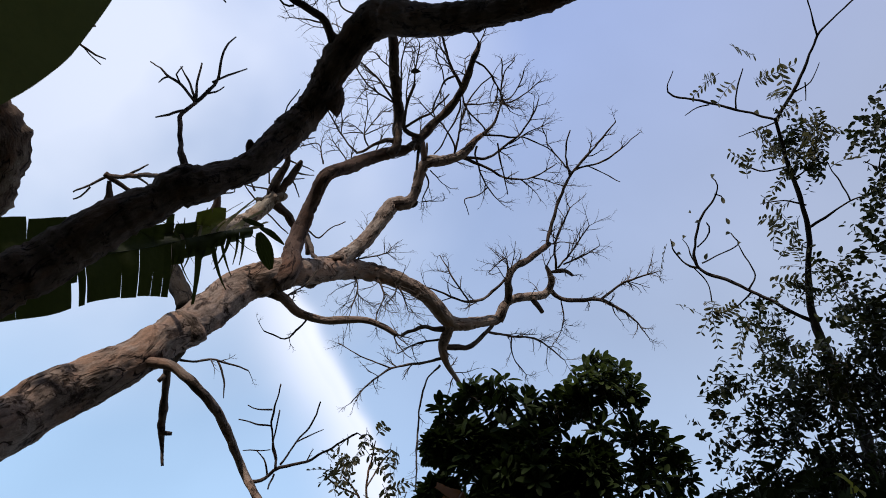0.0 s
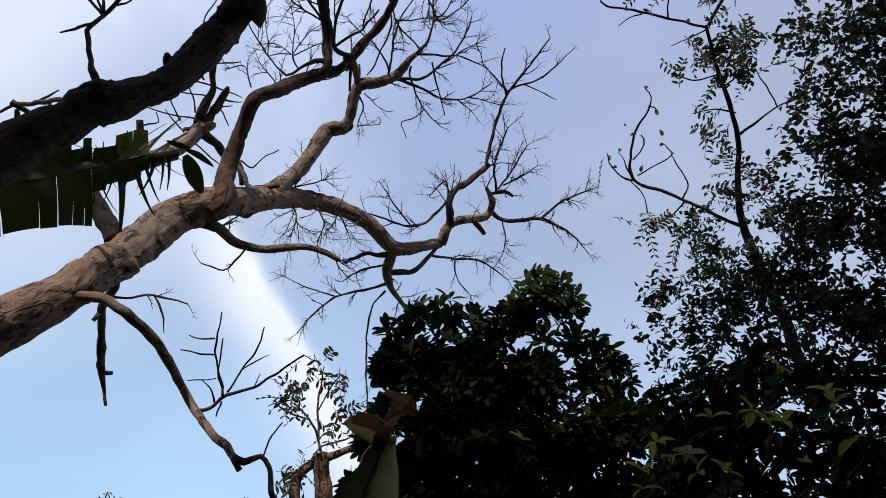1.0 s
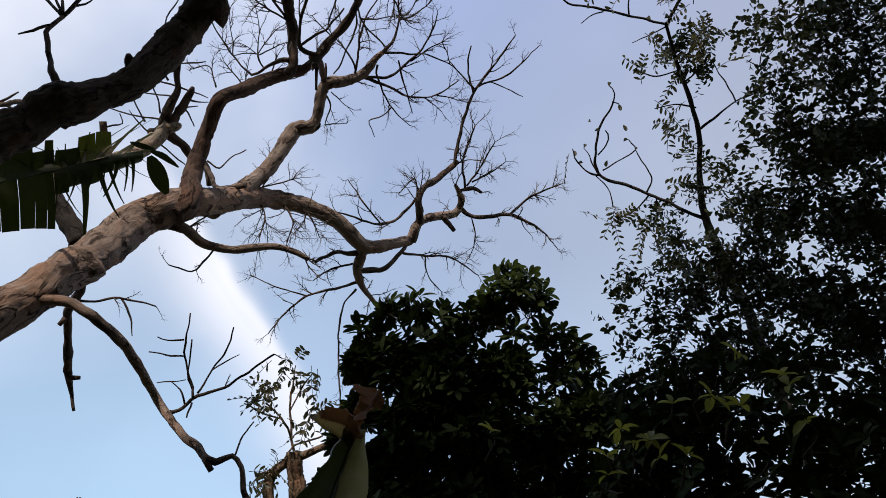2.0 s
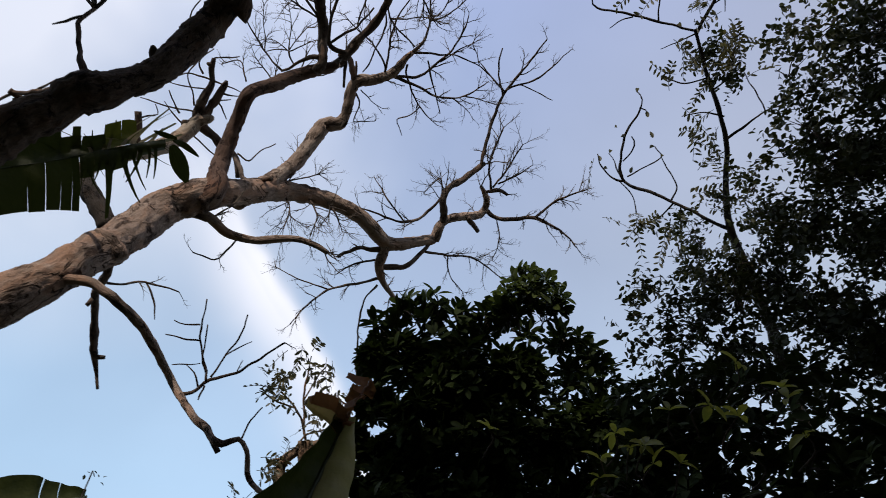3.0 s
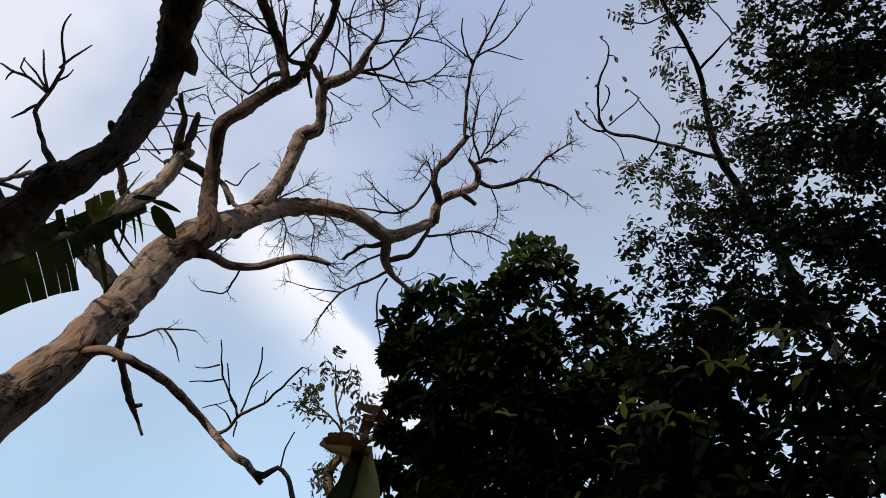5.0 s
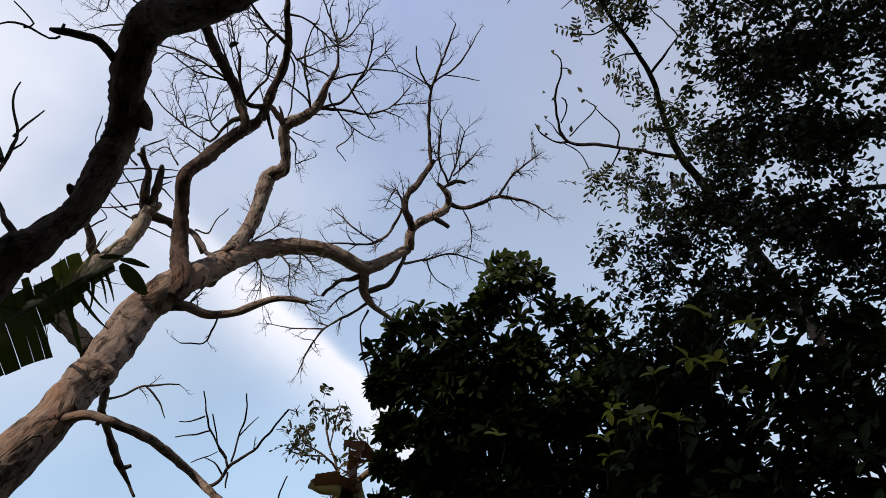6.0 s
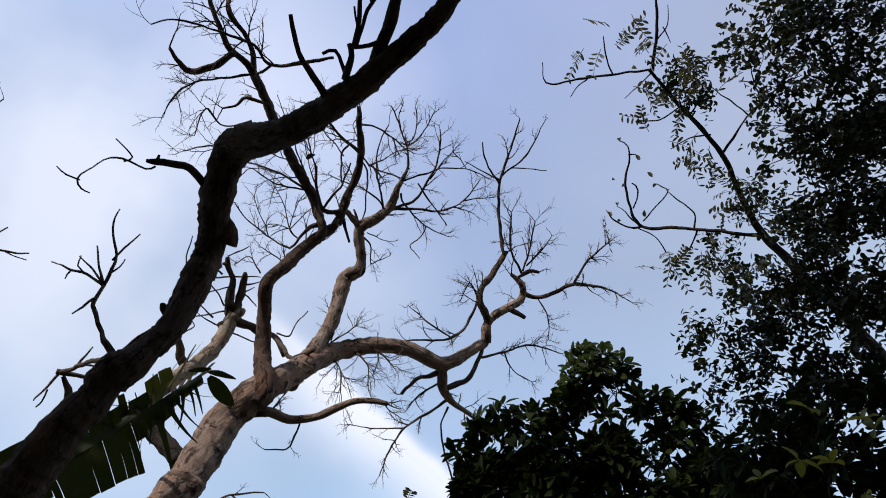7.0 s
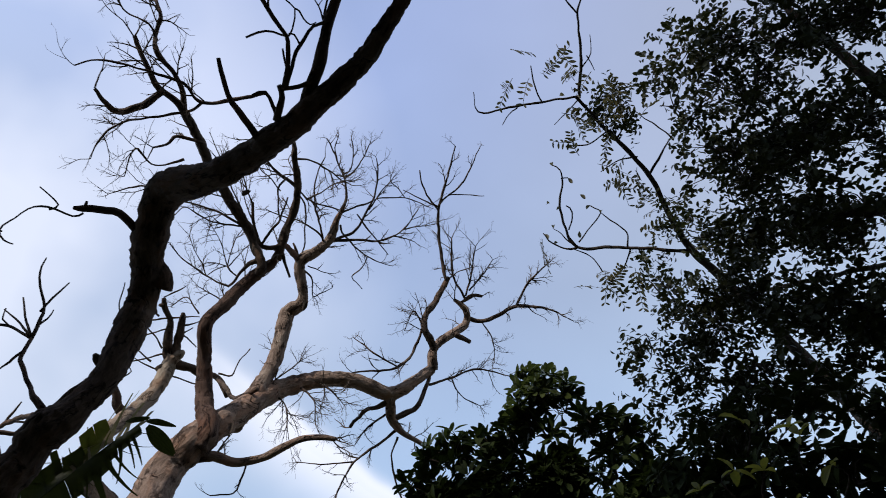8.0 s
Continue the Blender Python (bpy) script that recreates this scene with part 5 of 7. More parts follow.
limb(left_tree, "limb", left_tree_bark, [(-4.41, 2.46, 7.19, 0.052), (-4.33, 2.37, 7.28, 0.0493), (-4.29, 2.22, 7.37, 0.0515), (-4.21, 2.0, 7.5, 0.0509), (-4.02, 1.72, 7.7, 0.0351)])
limb(left_tree, "branch", left_tree_bark, [(-4.31, 2.26, 7.34, 0.0361), (-4.38, 2.32, 7.27, 0.0335), (-4.45, 2.4, 7.18, 0.0362)])
limb(left_tree, "branch", left_tree_bark, [(-4.35, 2.46, 7.24, 0.0235), (-4.29, 2.59, 7.23, 0.0159)])
limb(left_tree, "branch", left_tree_bark, [(-4.32, 2.47, 7.26, 0.0157), (-4.28, 2.55, 7.25, 0.0132), (-4.24, 2.65, 7.24, 0.0106), (-4.12, 2.77, 7.28, 0.0081), (-4.07, 2.82, 7.3, 0.0054)])
limb(left_tree, "branch", left_tree_bark, [(-4.28, 2.55, 7.26, 0.0106), (-4.2, 2.53, 7.32, 0.0079), (-4.11, 2.54, 7.39, 0.008)])
limb(left_tree, "branch", left_tree_bark, [(-4.2, 2.54, 7.32, 0.0079), (-4.19, 2.48, 7.35, 0.0053)])
limb(left_tree, "branch", left_tree_bark, [(-4.23, 2.66, 7.25, 0.008), (-4.18, 2.74, 7.25, 0.0054), (-4.11, 2.85, 7.26, 0.0054)])
limb(left_tree, "branch", left_tree_bark, [(-4.28, 2.24, 7.37, 0.0103), (-4.11, 2.33, 7.46, 0.0079)])
limb(left_tree, "branch", left_tree_bark, [(-4.33, 2.27, 7.36, 0.0104), (-4.21, 2.3, 7.43, 0.0079), (-4.1, 2.33, 7.5, 0.0053)])
limb(left_tree, "branch", left_tree_bark, [(-4.08, 1.7, 7.73, 0.0129), (-3.9, 1.67, 7.86, 0.0105), (-3.67, 1.61, 8.01, 0.0053)], 3, .15)

# ---- the slim tree with feathery leaves ----
feathery_tree = thing("feathery_tree", (3.8, 6.9, 0), "slim dark tree with sparse feathery leaves and crooked twigs", "tree")
limb(feathery_tree, "trunk", feathery_tree_bark, [(3.72, 7.03, -0.1, 0.087), (3.61, 6.8, 1.38, 0.064), (3.29, 6.18, 3.05, 0.056), (2.8, 5.19, 4.92, 0.051), (2.68, 4.95, 5.24, 0.048), (2.55, 4.76, 5.48, 0.0448), (2.47, 4.61, 5.69, 0.0382), (2.36, 4.43, 5.86, 0.0347), (2.29, 4.14, 6.09, 0.0258), (2.24, 3.81, 6.23, 0.0219), (2.13, 3.53, 6.35, 0.0198), (1.97, 3.23, 6.49, 0.0162), (1.81, 2.9, 6.58, 0.0141)])
limb(feathery_tree, "branch", feathery_tree_bark, [(1.88, 3.0, 6.71, 0.0145), (1.99, 2.75, 6.81, 0.0128), (2.05, 2.54, 6.9, 0.0111), (2.09, 2.38, 6.96, 0.0094), (2.16, 2.27, 6.98, 0.0078), (2.31, 2.06, 7.0, 0.0061)])
limb(feathery_tree, "branch", feathery_tree_bark, [(2.09, 2.38, 6.96, 0.0063), (2.04, 2.26, 7.03, 0.0063), (1.98, 2.13, 7.1, 0.0047)])
limb(feathery_tree, "branch", feathery_tree_bark, [(1.89, 2.99, 6.72, 0.0113), (1.57, 2.94, 6.79, 0.0098), (1.27, 2.89, 6.84, 0.0098), (1.06, 2.88, 6.89, 0.0083), (1.02, 2.82, 6.93, 0.005), (1.05, 2.7, 6.99, 0.0033)])
limb(feathery_tree, "branch", feathery_tree_bark, [(1.57, 2.94, 6.79, 0.0065), (1.56, 2.79, 6.88, 0.0065), (1.59, 2.65, 6.94, 0.0048)])
limb(feathery_tree, "branch", feathery_tree_bark, [(1.37, 2.93, 6.85, 0.0066), (1.28, 2.96, 6.85, 0.005), (1.19, 3.03, 6.84, 0.0033)])
limb(feathery_tree, "branch", feathery_tree_bark, [(1.98, 2.79, 6.8, 0.0064), (2.09, 2.69, 6.81, 0.0047), (2.13, 2.56, 6.86, 0.0031)])
limb(feathery_tree, "branch", feathery_tree_bark, [(2.05, 2.7, 6.82, 0.0048), (2.07, 2.83, 6.74, 0.0032)])
limb(feathery_tree, "branch", feathery_tree_bark, [(2.36, 4.43, 5.86, 0.0191), (2.0, 4.36, 6.05, 0.0158), (1.72, 4.32, 6.21, 0.016), (1.48, 4.29, 6.34, 0.0143), (1.43, 4.13, 6.48, 0.0125), (1.46, 3.94, 6.61, 0.0107), (1.56, 3.76, 6.69, 0.0088), (1.58, 3.66, 6.75, 0.007), (1.53, 3.61, 6.8, 0.0053)])
limb(feathery_tree, "branch", feathery_tree_bark, [(1.56, 3.73, 6.71, 0.007), (1.62, 3.74, 6.69, 0.0053)])
limb(feathery_tree, "branch", feathery_tree_bark, [(1.45, 4.15, 6.46, 0.0072), (1.54, 4.01, 6.53, 0.0071), (1.51, 3.95, 6.58, 0.0053)])
limb(feathery_tree, "branch", feathery_tree_bark, [(1.48, 4.29, 6.34, 0.0108), (1.37, 4.28, 6.38, 0.009), (1.27, 4.21, 6.46, 0.0072), (1.22, 4.13, 6.54, 0.0054)])
limb(feathery_tree, "branch", feathery_tree_bark, [(1.5, 4.25, 6.36, 0.009), (1.67, 4.13, 6.39, 0.0071), (1.77, 4.05, 6.41, 0.0053), (1.71, 3.99, 6.48, 0.0053)])
limb(feathery_tree, "branch", feathery_tree_bark, [(1.45, 4.27, 6.36, 0.0072), (1.37, 4.16, 6.47, 0.0054), (1.32, 4.1, 6.53, 0.0036)])
limb(feathery_tree, "branch", feathery_tree_bark, [(1.43, 4.29, 6.35, 0.0072), (1.55, 4.38, 6.24, 0.0054), (1.58, 4.49, 6.12, 0.0054)])
limb(feathery_tree, "branch", feathery_tree_bark, [(1.86, 4.35, 6.13, 0.0088), (1.91, 4.23, 6.21, 0.007), (1.82, 4.12, 6.33, 0.0053), (1.76, 4.05, 6.41, 0.0035)])
limb(feathery_tree, "branch", feathery_tree_bark, [(1.88, 4.35, 6.12, 0.0088), (1.79, 4.47, 6.06, 0.0071), (1.62, 4.56, 6.04, 0.0054)])
limb(feathery_tree, "branch", feathery_tree_bark, [(1.95, 4.36, 6.08, 0.007), (1.96, 4.49, 5.96, 0.0053)])
limb(feathery_tree, "branch", feathery_tree_bark, [(2.24, 3.75, 6.28, 0.0118), (2.36, 3.63, 6.3, 0.01), (2.49, 3.49, 6.31, 0.0082), (2.68, 3.35, 6.29, 0.008), (2.89, 3.13, 6.29, 0.0047)])
limb(feathery_tree, "branch", feathery_tree_bark, [(2.49, 3.49, 6.31, 0.0066), (2.38, 3.34, 6.47, 0.0049), (2.29, 3.24, 6.58, 0.0033)])
limb(feathery_tree, "branch", feathery_tree_bark, [(2.05, 3.36, 6.43, 0.0098), (2.13, 3.27, 6.45, 0.0081), (2.22, 3.13, 6.49, 0.0064)])
limb(feathery_tree, "branch", feathery_tree_bark, [(2.17, 3.55, 6.32, 0.0082), (2.02, 3.56, 6.39, 0.0067), (1.85, 3.62, 6.42, 0.005)])
limb(feathery_tree, "branch", feathery_tree_bark, [(1.99, 3.27, 6.46, 0.0081), (1.82, 3.34, 6.49, 0.0065), (1.64, 3.33, 6.57, 0.0049)])
limb(feathery_tree, "branch", feathery_tree_bark, [(1.84, 2.93, 6.59, 0.0063), (1.74, 3.0, 6.59, 0.0048), (1.58, 3.09, 6.6, 0.0032)])
limb(feathery_tree, "branch", feathery_tree_bark, [(2.55, 4.82, 5.41, 0.0155), (2.21, 4.78, 5.52, 0.0121), (2.01, 4.73, 5.69, 0.0088), (1.93, 4.61, 5.86, 0.0071)], 3, .2)
rng_f = np.random.default_rng(5)
for x, y, z, count, spread in [(1.32, 2.74, 6.87, 2, 0.02), (1.47, 2.78, 6.87, 1, 0.02), (1.54, 2.50, 6.99, 1, 0.01), (1.75, 2.70, 6.83, 2, 0.04), (1.87, 2.65, 6.87, 1, 0.02), (1.80, 2.80, 6.82, 2, 0.03), (1.95, 2.87, 6.73, 1, 0.01), (1.74, 3.05, 6.52, 2, 0.03), (1.85, 3.17, 6.53, 2, 0.04), (1.99, 3.08, 6.54, 3, 0.06), (2.13, 2.98, 6.58, 4, 0.07), (2.24, 3.05, 6.50, 4, 0.07), (2.14, 3.18, 6.47, 3, 0.06), (2.00, 3.25, 6.43, 2, 0.04), (1.66, 3.28, 6.56, 1, 0.02), (1.71, 3.31, 6.52, 1, 0.02), (1.92, 3.65, 6.34, 2, 0.04), (1.95, 3.73, 6.25, 3, 0.05), (2.06, 3.66, 6.26, 2, 0.04), (2.04, 3.58, 6.33, 1, 0.03), (2.07, 3.94, 6.16, 1, 0.02), (2.16, 4.14, 6.10, 3, 0.05), (2.28, 4.03, 6.15, 2, 0.05), (2.13, 4.09, 6.16, 1, 0.03), (1.45, 4.52, 6.08, 2, 0.03), (1.56, 4.58, 6.00, 2, 0.04), (1.69, 4.53, 6.01, 2, 0.03), (1.80, 4.56, 5.92, 2, 0.05), (1.16, 4.21, 6.45, 1, 0.01), (2.16, 4.23, 6.02, 2, 0.05)]:
    for _ in range(count):
        feather(feathery_tree, np.array((x, y, z)) + rng_f.normal(0, spread, 3), rng_f, feather_green, rng_f.uniform(0.20, 0.31))
for k, at in enumerate([(1.53, 3.62, 6.79), (1.62, 3.74, 6.69), (1.77, 4.06, 6.41), (1.23, 4.14, 6.54), (1.33, 4.11, 6.53), (1.39, 3.92, 6.67), (1.42, 3.98, 6.61), (1.67, 3.90, 6.59), (1.54, 4.18, 6.43), (1.72, 4.00, 6.50), (2.13, 4.05, 6.29), (2.10, 4.20, 6.19), (1.85, 3.09, 7.00), (1.28, 4.24, 6.46), (2.08, 4.22, 6.18), (2.05, 4.30, 6.12)]):
    dead_leaf(feathery_tree, at, 0.07, feather_green, 20 + k)
small_shape, small_faces = leaf_shape(0.050, 0.032, 0.2, 0.12, 3, 1.1)
slim_crown = Crown((2.3, 4.3, 5.5), 8)
slim_crown.sprays((2.12, 3.10, 6.68), 0.16, 120)
slim_crown.sprays((2.18, 3.28, 6.54), 0.13, 70)
slim_crown.sprays((1.98, 3.20, 6.68), 0.11, 60)
slim_crown.sprays((2.00, 4.53, 5.89), 0.13, 70)
slim_crown.sprays((2.20, 4.59, 5.72), 0.13, 80)
slim_crown.sprays((2.23, 4.16, 5.96), 0.08, 36)
slim_crown.sprays((2.10, 4.74, 5.62), 0.14, 70)
lay_leaves(feathery_tree, slim_crown.placed, small_shape, small_faces, fine_green)

# ---- the young tree with a cut trunk ----
young_tree = thing("young_tree", (-0.7, 5.6, 0), "small tree with a cut tan trunk and new feathery shoots", "tree")
limb(young_tree, "trunk", young_tree_bark, [(-0.81, 6.4, -0.1, 0.121), (-0.85, 6.29, 0.97, 0.089), (-0.97, 5.98, 2.14, 0.078), (-1.15, 5.5, 3.45, 0.0711), (-1.21, 5.34, 3.81, 0.0666), (-1.24, 5.25, 3.99, 0.0631), (-1.25, 5.17, 4.13, 0.0592)])
limb(young_tree, "limb", young_tree_bark, [(-1.34, 5.41, 3.59, 0.0504), (-1.43, 5.28, 3.83, 0.0427), (-1.41, 5.22, 3.96, 0.0388), (-1.32, 5.2, 4.05, 0.0349), (-1.11, 5.19, 4.14, 0.0287), (-0.89, 5.18, 4.23, 0.0245)])
limb(young_tree, "branch", young_tree_bark, [(-1.25, 5.18, 4.12, 0.011), (-1.29, 5.09, 4.26, 0.0088), (-1.37, 5.01, 4.36, 0.0089), (-1.48, 4.94, 4.43, 0.0066)])
limb(young_tree, "branch", young_tree_bark, [(-1.27, 5.12, 4.21, 0.011), (-1.29, 4.99, 4.43, 0.0089), (-1.27, 4.89, 4.58, 0.0067), (-1.25, 4.82, 4.69, 0.0045)])
limb(young_tree, "branch", young_tree_bark, [(-1.29, 5.01, 4.39, 0.0067), (-1.2, 4.93, 4.55, 0.0067), (-1.12, 4.88, 4.64, 0.0045)])
limb(young_tree, "branch", young_tree_bark, [(-1.35, 5.03, 4.34, 0.0066), (-1.5, 4.98, 4.36, 0.0066), (-1.63, 4.91, 4.42, 0.0044)])
limb(young_tree, "branch", young_tree_bark, [(-1.34, 5.19, 4.06, 0.0087), (-1.24, 5.15, 4.17, 0.0088), (-1.05, 5.15, 4.24, 0.0067), (-0.98, 5.06, 4.41, 0.0045)])
limb(young_tree, "branch", young_tree_bark, [(-1.38, 5.22, 3.98, 0.0087), (-1.48, 5.2, 3.98, 0.0065), (-1.56, 5.22, 3.9, 0.0043)])
rng_y = np.random.default_rng(6)
def young_feather_at(at):
    for _ in range(3):
        feather(young_tree, np.array(at) + rng_y.normal(0, 0.05, 3), rng_y, feather_green, rng_y.uniform(0.15, 0.24))
young_feather_at((-1.27, 4.79, 4.72))
young_feather_at((-1.23, 4.84, 4.67))
young_feather_at((-1.50, 4.88, 4.52))
young_feather_at((-1.54, 4.89, 4.48))
young_feather_at((-1.60, 4.94, 4.38))
young_feather_at((-1.12, 4.89, 4.62))
young_feather_at((-1.36, 4.88, 4.57))
young_feather_at((-1.14, 5.05, 4.38))
young_feather_at((-0.98, 5.04, 4.43))
young_feather_at((-1.20, 5.09, 4.29))
young_feather_at((-1.50, 5.21, 3.94))
young_feather_at((-1.56, 5.21, 3.92))
young_feather_at((-1.36, 5.20, 4.04))
young_feather_at((-1.47, 4.75, 4.47))
young_feather_at((-1.40, 5.10, 3.88))
young_feather_at((-1.65, 5.10, 3.69))
young_feather_at((-1.61, 5.14, 3.63))
young_feather_at((-1.70, 5.14, 3.56))

# ---- the broad-leaved tree ----
broadleaf_tree = thing("broadleaf_tree", (0.3, 5.0, 0), "dense dark green tree with large glossy leaves in whorls", "tree")
broad_shape, broad_faces = leaf_shape(0.130, 0.051, 0.16, 0.14, 5, 1.3)
broad_crown = Crown((0.3, 5.0, 4.0), 11, 1.9)
broad_crown.whorls((-0.69, 5.05, 3.96), 0.05, 18)
broad_crown.whorls((-0.72, 5.13, 3.65), 0.05, 24)
broad_crown.whorls((-0.77, 5.23, 3.36), 0.06, 24)
broad_crown.whorls((-0.86, 5.01, 4.09), 0.05, 10)
broad_crown.whorls((-0.92, 5.03, 3.78), 0.05, 14)
broad_crown.whorls((-0.94, 5.15, 3.49), 0.05, 18)
broad_crown.whorls((-1.02, 5.12, 3.24), 0.05, 16)
broad_crown.whorls((-0.29, 4.63, 5.07), 0.08, 26)
broad_crown.whorls((-0.48, 4.70, 5.14), 0.05, 16)
broad_crown.whorls((0.55, 4.45, 5.19), 0.09, 34)
broad_crown.whorls((0.36, 4.57, 5.09), 0.10, 30)
broad_crown.whorls((0.72, 4.61, 5.12), 0.07, 24)
broad_crown.whorls((0.47, 4.66, 4.96), 0.16, 36)
broad_crown.whorls((0.12, 4.71, 4.95), 0.12, 30)
broad_crown.whorls((-0.11, 4.67, 4.87), 0.16, 36)
broad_crown.whorls((0.88, 4.94, 4.98), 0.08, 20)
broad_crown.whorls((1.09, 5.06, 4.92), 0.08, 24)
broad_crown.whorls((1.24, 5.21, 4.81), 0.06, 18)
broad_crown.whorls((0.76, 5.07, 4.85), 0.12, 16)
broad_crown.whorls((0.93, 5.17, 4.63), 0.24, 16)
broad_crown.whorls((-0.67, 4.73, 4.93), 0.07, 20)
broad_crown.whorls((-0.75, 4.80, 4.66), 0.07, 22)
broad_crown.whorls((-0.48, 4.82, 4.66), 0.20, 44)
broad_crown.whorls((-0.04, 4.82, 4.48), 0.31, 70)
broad_crown.whorls((0.42, 4.85, 4.54), 0.20, 44)
broad_crown.whorls((-0.70, 4.91, 4.31), 0.10, 28)
broad_crown.whorls((-0.36, 4.93, 4.12), 0.27, 60)
broad_crown.whorls((0.15, 4.96, 4.02), 0.31, 70)
broad_crown.whorls((0.65, 5.07, 4.11), 0.28, 55)
broad_crown.whorls((1.13, 5.10, 4.26), 0.20, 40)
broad_crown.whorls((-0.48, 5.02, 3.72), 0.21, 44)
broad_crown.whorls((-0.08, 5.09, 3.57), 0.33, 60)
broad_crown.whorls((0.45, 5.14, 3.57), 0.34, 60)
broad_crown.whorls((0.98, 5.22, 3.67), 0.31, 50)
broad_crown.whorls((-0.41, 5.10, 3.27), 0.31, 40)
broad_crown.whorls((0.20, 5.12, 3.15), 0.34, 44)
broad_crown.whorls((0.80, 5.24, 3.16), 0.35, 44)
limb(broadleaf_tree, "trunk", dark_wood, [(0.3, 5.3, -0.1, 0.15), (0.32, 5.32, 1.2, 0.11), (0.28, 5.3, 2.4, 0.09), (0.3, 5.2, 3.4, 0.065), (0.4, 5.0, 4.3, 0.03)])
limb(broadleaf_tree, "limb", dark_wood, [(0.28, 5.3, 2.2, 0.06), (-0.1, 5.25, 3.0, 0.045), (-0.4, 5.1, 3.9, 0.03), (-0.4, 4.9, 4.4, 0.015)])
limb(broadleaf_tree, "limb", dark_wood, [(0.3, 5.25, 2.7, 0.06), (0.75, 5.3, 3.4, 0.045), (1.05, 5.3, 4.1, 0.03), (1.1, 5.2, 4.5, 0.015)])
stalks(broadleaf_tree, broad_crown, dark_wood, (0.3, 4.95, 3.8), 0.004, 2, 0.12)
# upper front leaves, laid later in the lighter, sunlit copy of the green
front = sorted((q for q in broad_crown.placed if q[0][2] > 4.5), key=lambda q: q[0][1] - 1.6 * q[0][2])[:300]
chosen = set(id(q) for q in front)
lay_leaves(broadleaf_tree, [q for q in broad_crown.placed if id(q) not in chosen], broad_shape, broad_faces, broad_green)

# ---- the shrub in front of it ----
shrub = thing("shrub", (1.5, 3.4, 0), "dark undergrowth shrub with a few fresh yellow-green shoots", "shrub")
shrub_shape, shrub_faces = leaf_shape(0.105, 0.048, 0.2, 0.2, 4, 1.2)
shrub_crown = Crown((1.4, 3.6, 2.4), 12)
shrub_crown.whorls((1.98, 3.30, 3.23), 0.13, 9)
shrub_crown.whorls((2.02, 3.26, 3.00), 0.11, 16)
shrub_crown.whorls((1.01, 3.83, 3.63), 0.18, 20)
shrub_crown.whorls((1.28, 3.59, 3.62), 0.18, 13)
shrub_crown.whorls((1.52, 3.37, 3.57), 0.17, 11)
shrub_crown.whorls((1.70, 3.26, 3.35), 0.18, 9)
shrub_crown.whorls((1.09, 3.64, 3.26), 0.21, 30)
shrub_crown.whorls((1.37, 3.42, 3.19), 0.20, 30)
shrub_crown.whorls((1.58, 3.27, 3.01), 0.18, 22)
shrub_crown.whorls((1.80, 3.14, 2.96), 0.17, 7)
shrub_crown.whorls((0.85, 3.80, 3.12), 0.21, 41)
shrub_crown.whorls((1.15, 3.65, 2.95), 0.23, 49)
shrub_crown.whorls((1.43, 3.45, 2.82), 0.21, 12)
shrub_crown.whorls((1.64, 3.25, 2.70), 0.19, 22)
shrub_crown.whorls((1.90, 3.03, 2.74), 0.20, 20)
shrub_crown.whorls((0.80, 3.84, 2.79), 0.26, 41)
shrub_crown.whorls((1.13, 3.66, 2.63), 0.26, 41)
shrub_crown.whorls((1.41, 3.45, 2.52), 0.24, 41)
shrub_crown.whorls((1.63, 3.22, 2.43), 0.22, 20)
shrub_crown.whorls((0.77, 3.85, 2.43), 0.29, 41)
shrub_crown.whorls((1.08, 3.66, 2.32), 0.26, 41)
shrub_crown.whorls((1.33, 3.45, 2.23), 0.24, 41)
shrub_crown.whorls((1.54, 3.23, 2.17), 0.22, 20)
shrub_crown.whorls((1.90, 3.03, 2.42), 0.23, 20)
shrub_crown.whorls((1.77, 3.07, 2.17), 0.21, 20)
shrub_crown.whorls((0.92, 4.18, 2.92), 0.16, 24)
shrub_crown.whorls((1.28, 4.11, 2.82), 0.16, 24)
shrub_crown.whorls((1.09, 3.92, 3.43), 0.16, 24)
shrub_crown.whorls((-0.46, 4.19, 3.10), 0.16, 24)
for foot, head in (((1.3, 3.45), (1.1, 3.5, 3.3)), ((1.5, 3.35), (1.45, 3.3, 3.3)), ((1.65, 3.3), (1.75, 3.05, 3.2))):
    limb(shrub, "stem", dark_wood, [(foot[0], foot[1] + 0.4, -0.1, 0.045), (foot[0] + 0.05, foot[1] + 0.44, 1.2, 0.035), (head[0], head[1] + 0.4, head[2] - 0.5, 0.015)])
stalks(shrub, shrub_crown, dark_wood, (1.45, 3.35, 2.6), 0.003, 4, 0.05)
near_shrub = sorted((q for q in shrub_crown.placed if q[0][2] > 2.2), key=lambda q: q[0][1])[:270]
chosen = set(id(q) for q in near_shrub)
lay_leaves(shrub, [q for q in shrub_crown.placed if id(q) not in chosen], shrub_shape, shrub_faces, shrub_green)
fresh_crown = Crown((1.4, 4.2, 2.0), 17)


def fresh_shoot(at, leaves):
    """A bright new shoot that stands out of the shrub."""
    rng, at = fresh_crown.rng, np.array(at)
    axis = np.array((0, -0.35, 0.8)) + rng.normal(0, 0.3, 3)
    spin = rng.uniform(0, 6.3)
    for i in range(leaves):
        m = turned(axis, spin + i * 2.4, rng, rng.uniform(-0.3, 1.0))
        fresh_crown.placed.append((at, m, rng.uniform(0.55, 1.0)))
    back = at + np.array((rng.uniform(-0.05, 0.05), 0.16, -0.08))
    limb(shrub, "shoot", dark_wood, [(*back, 0.005), (*((at + back) / 2 + rng.normal(0, 0.03, 3)), 0.004), (*at, 0.003)])


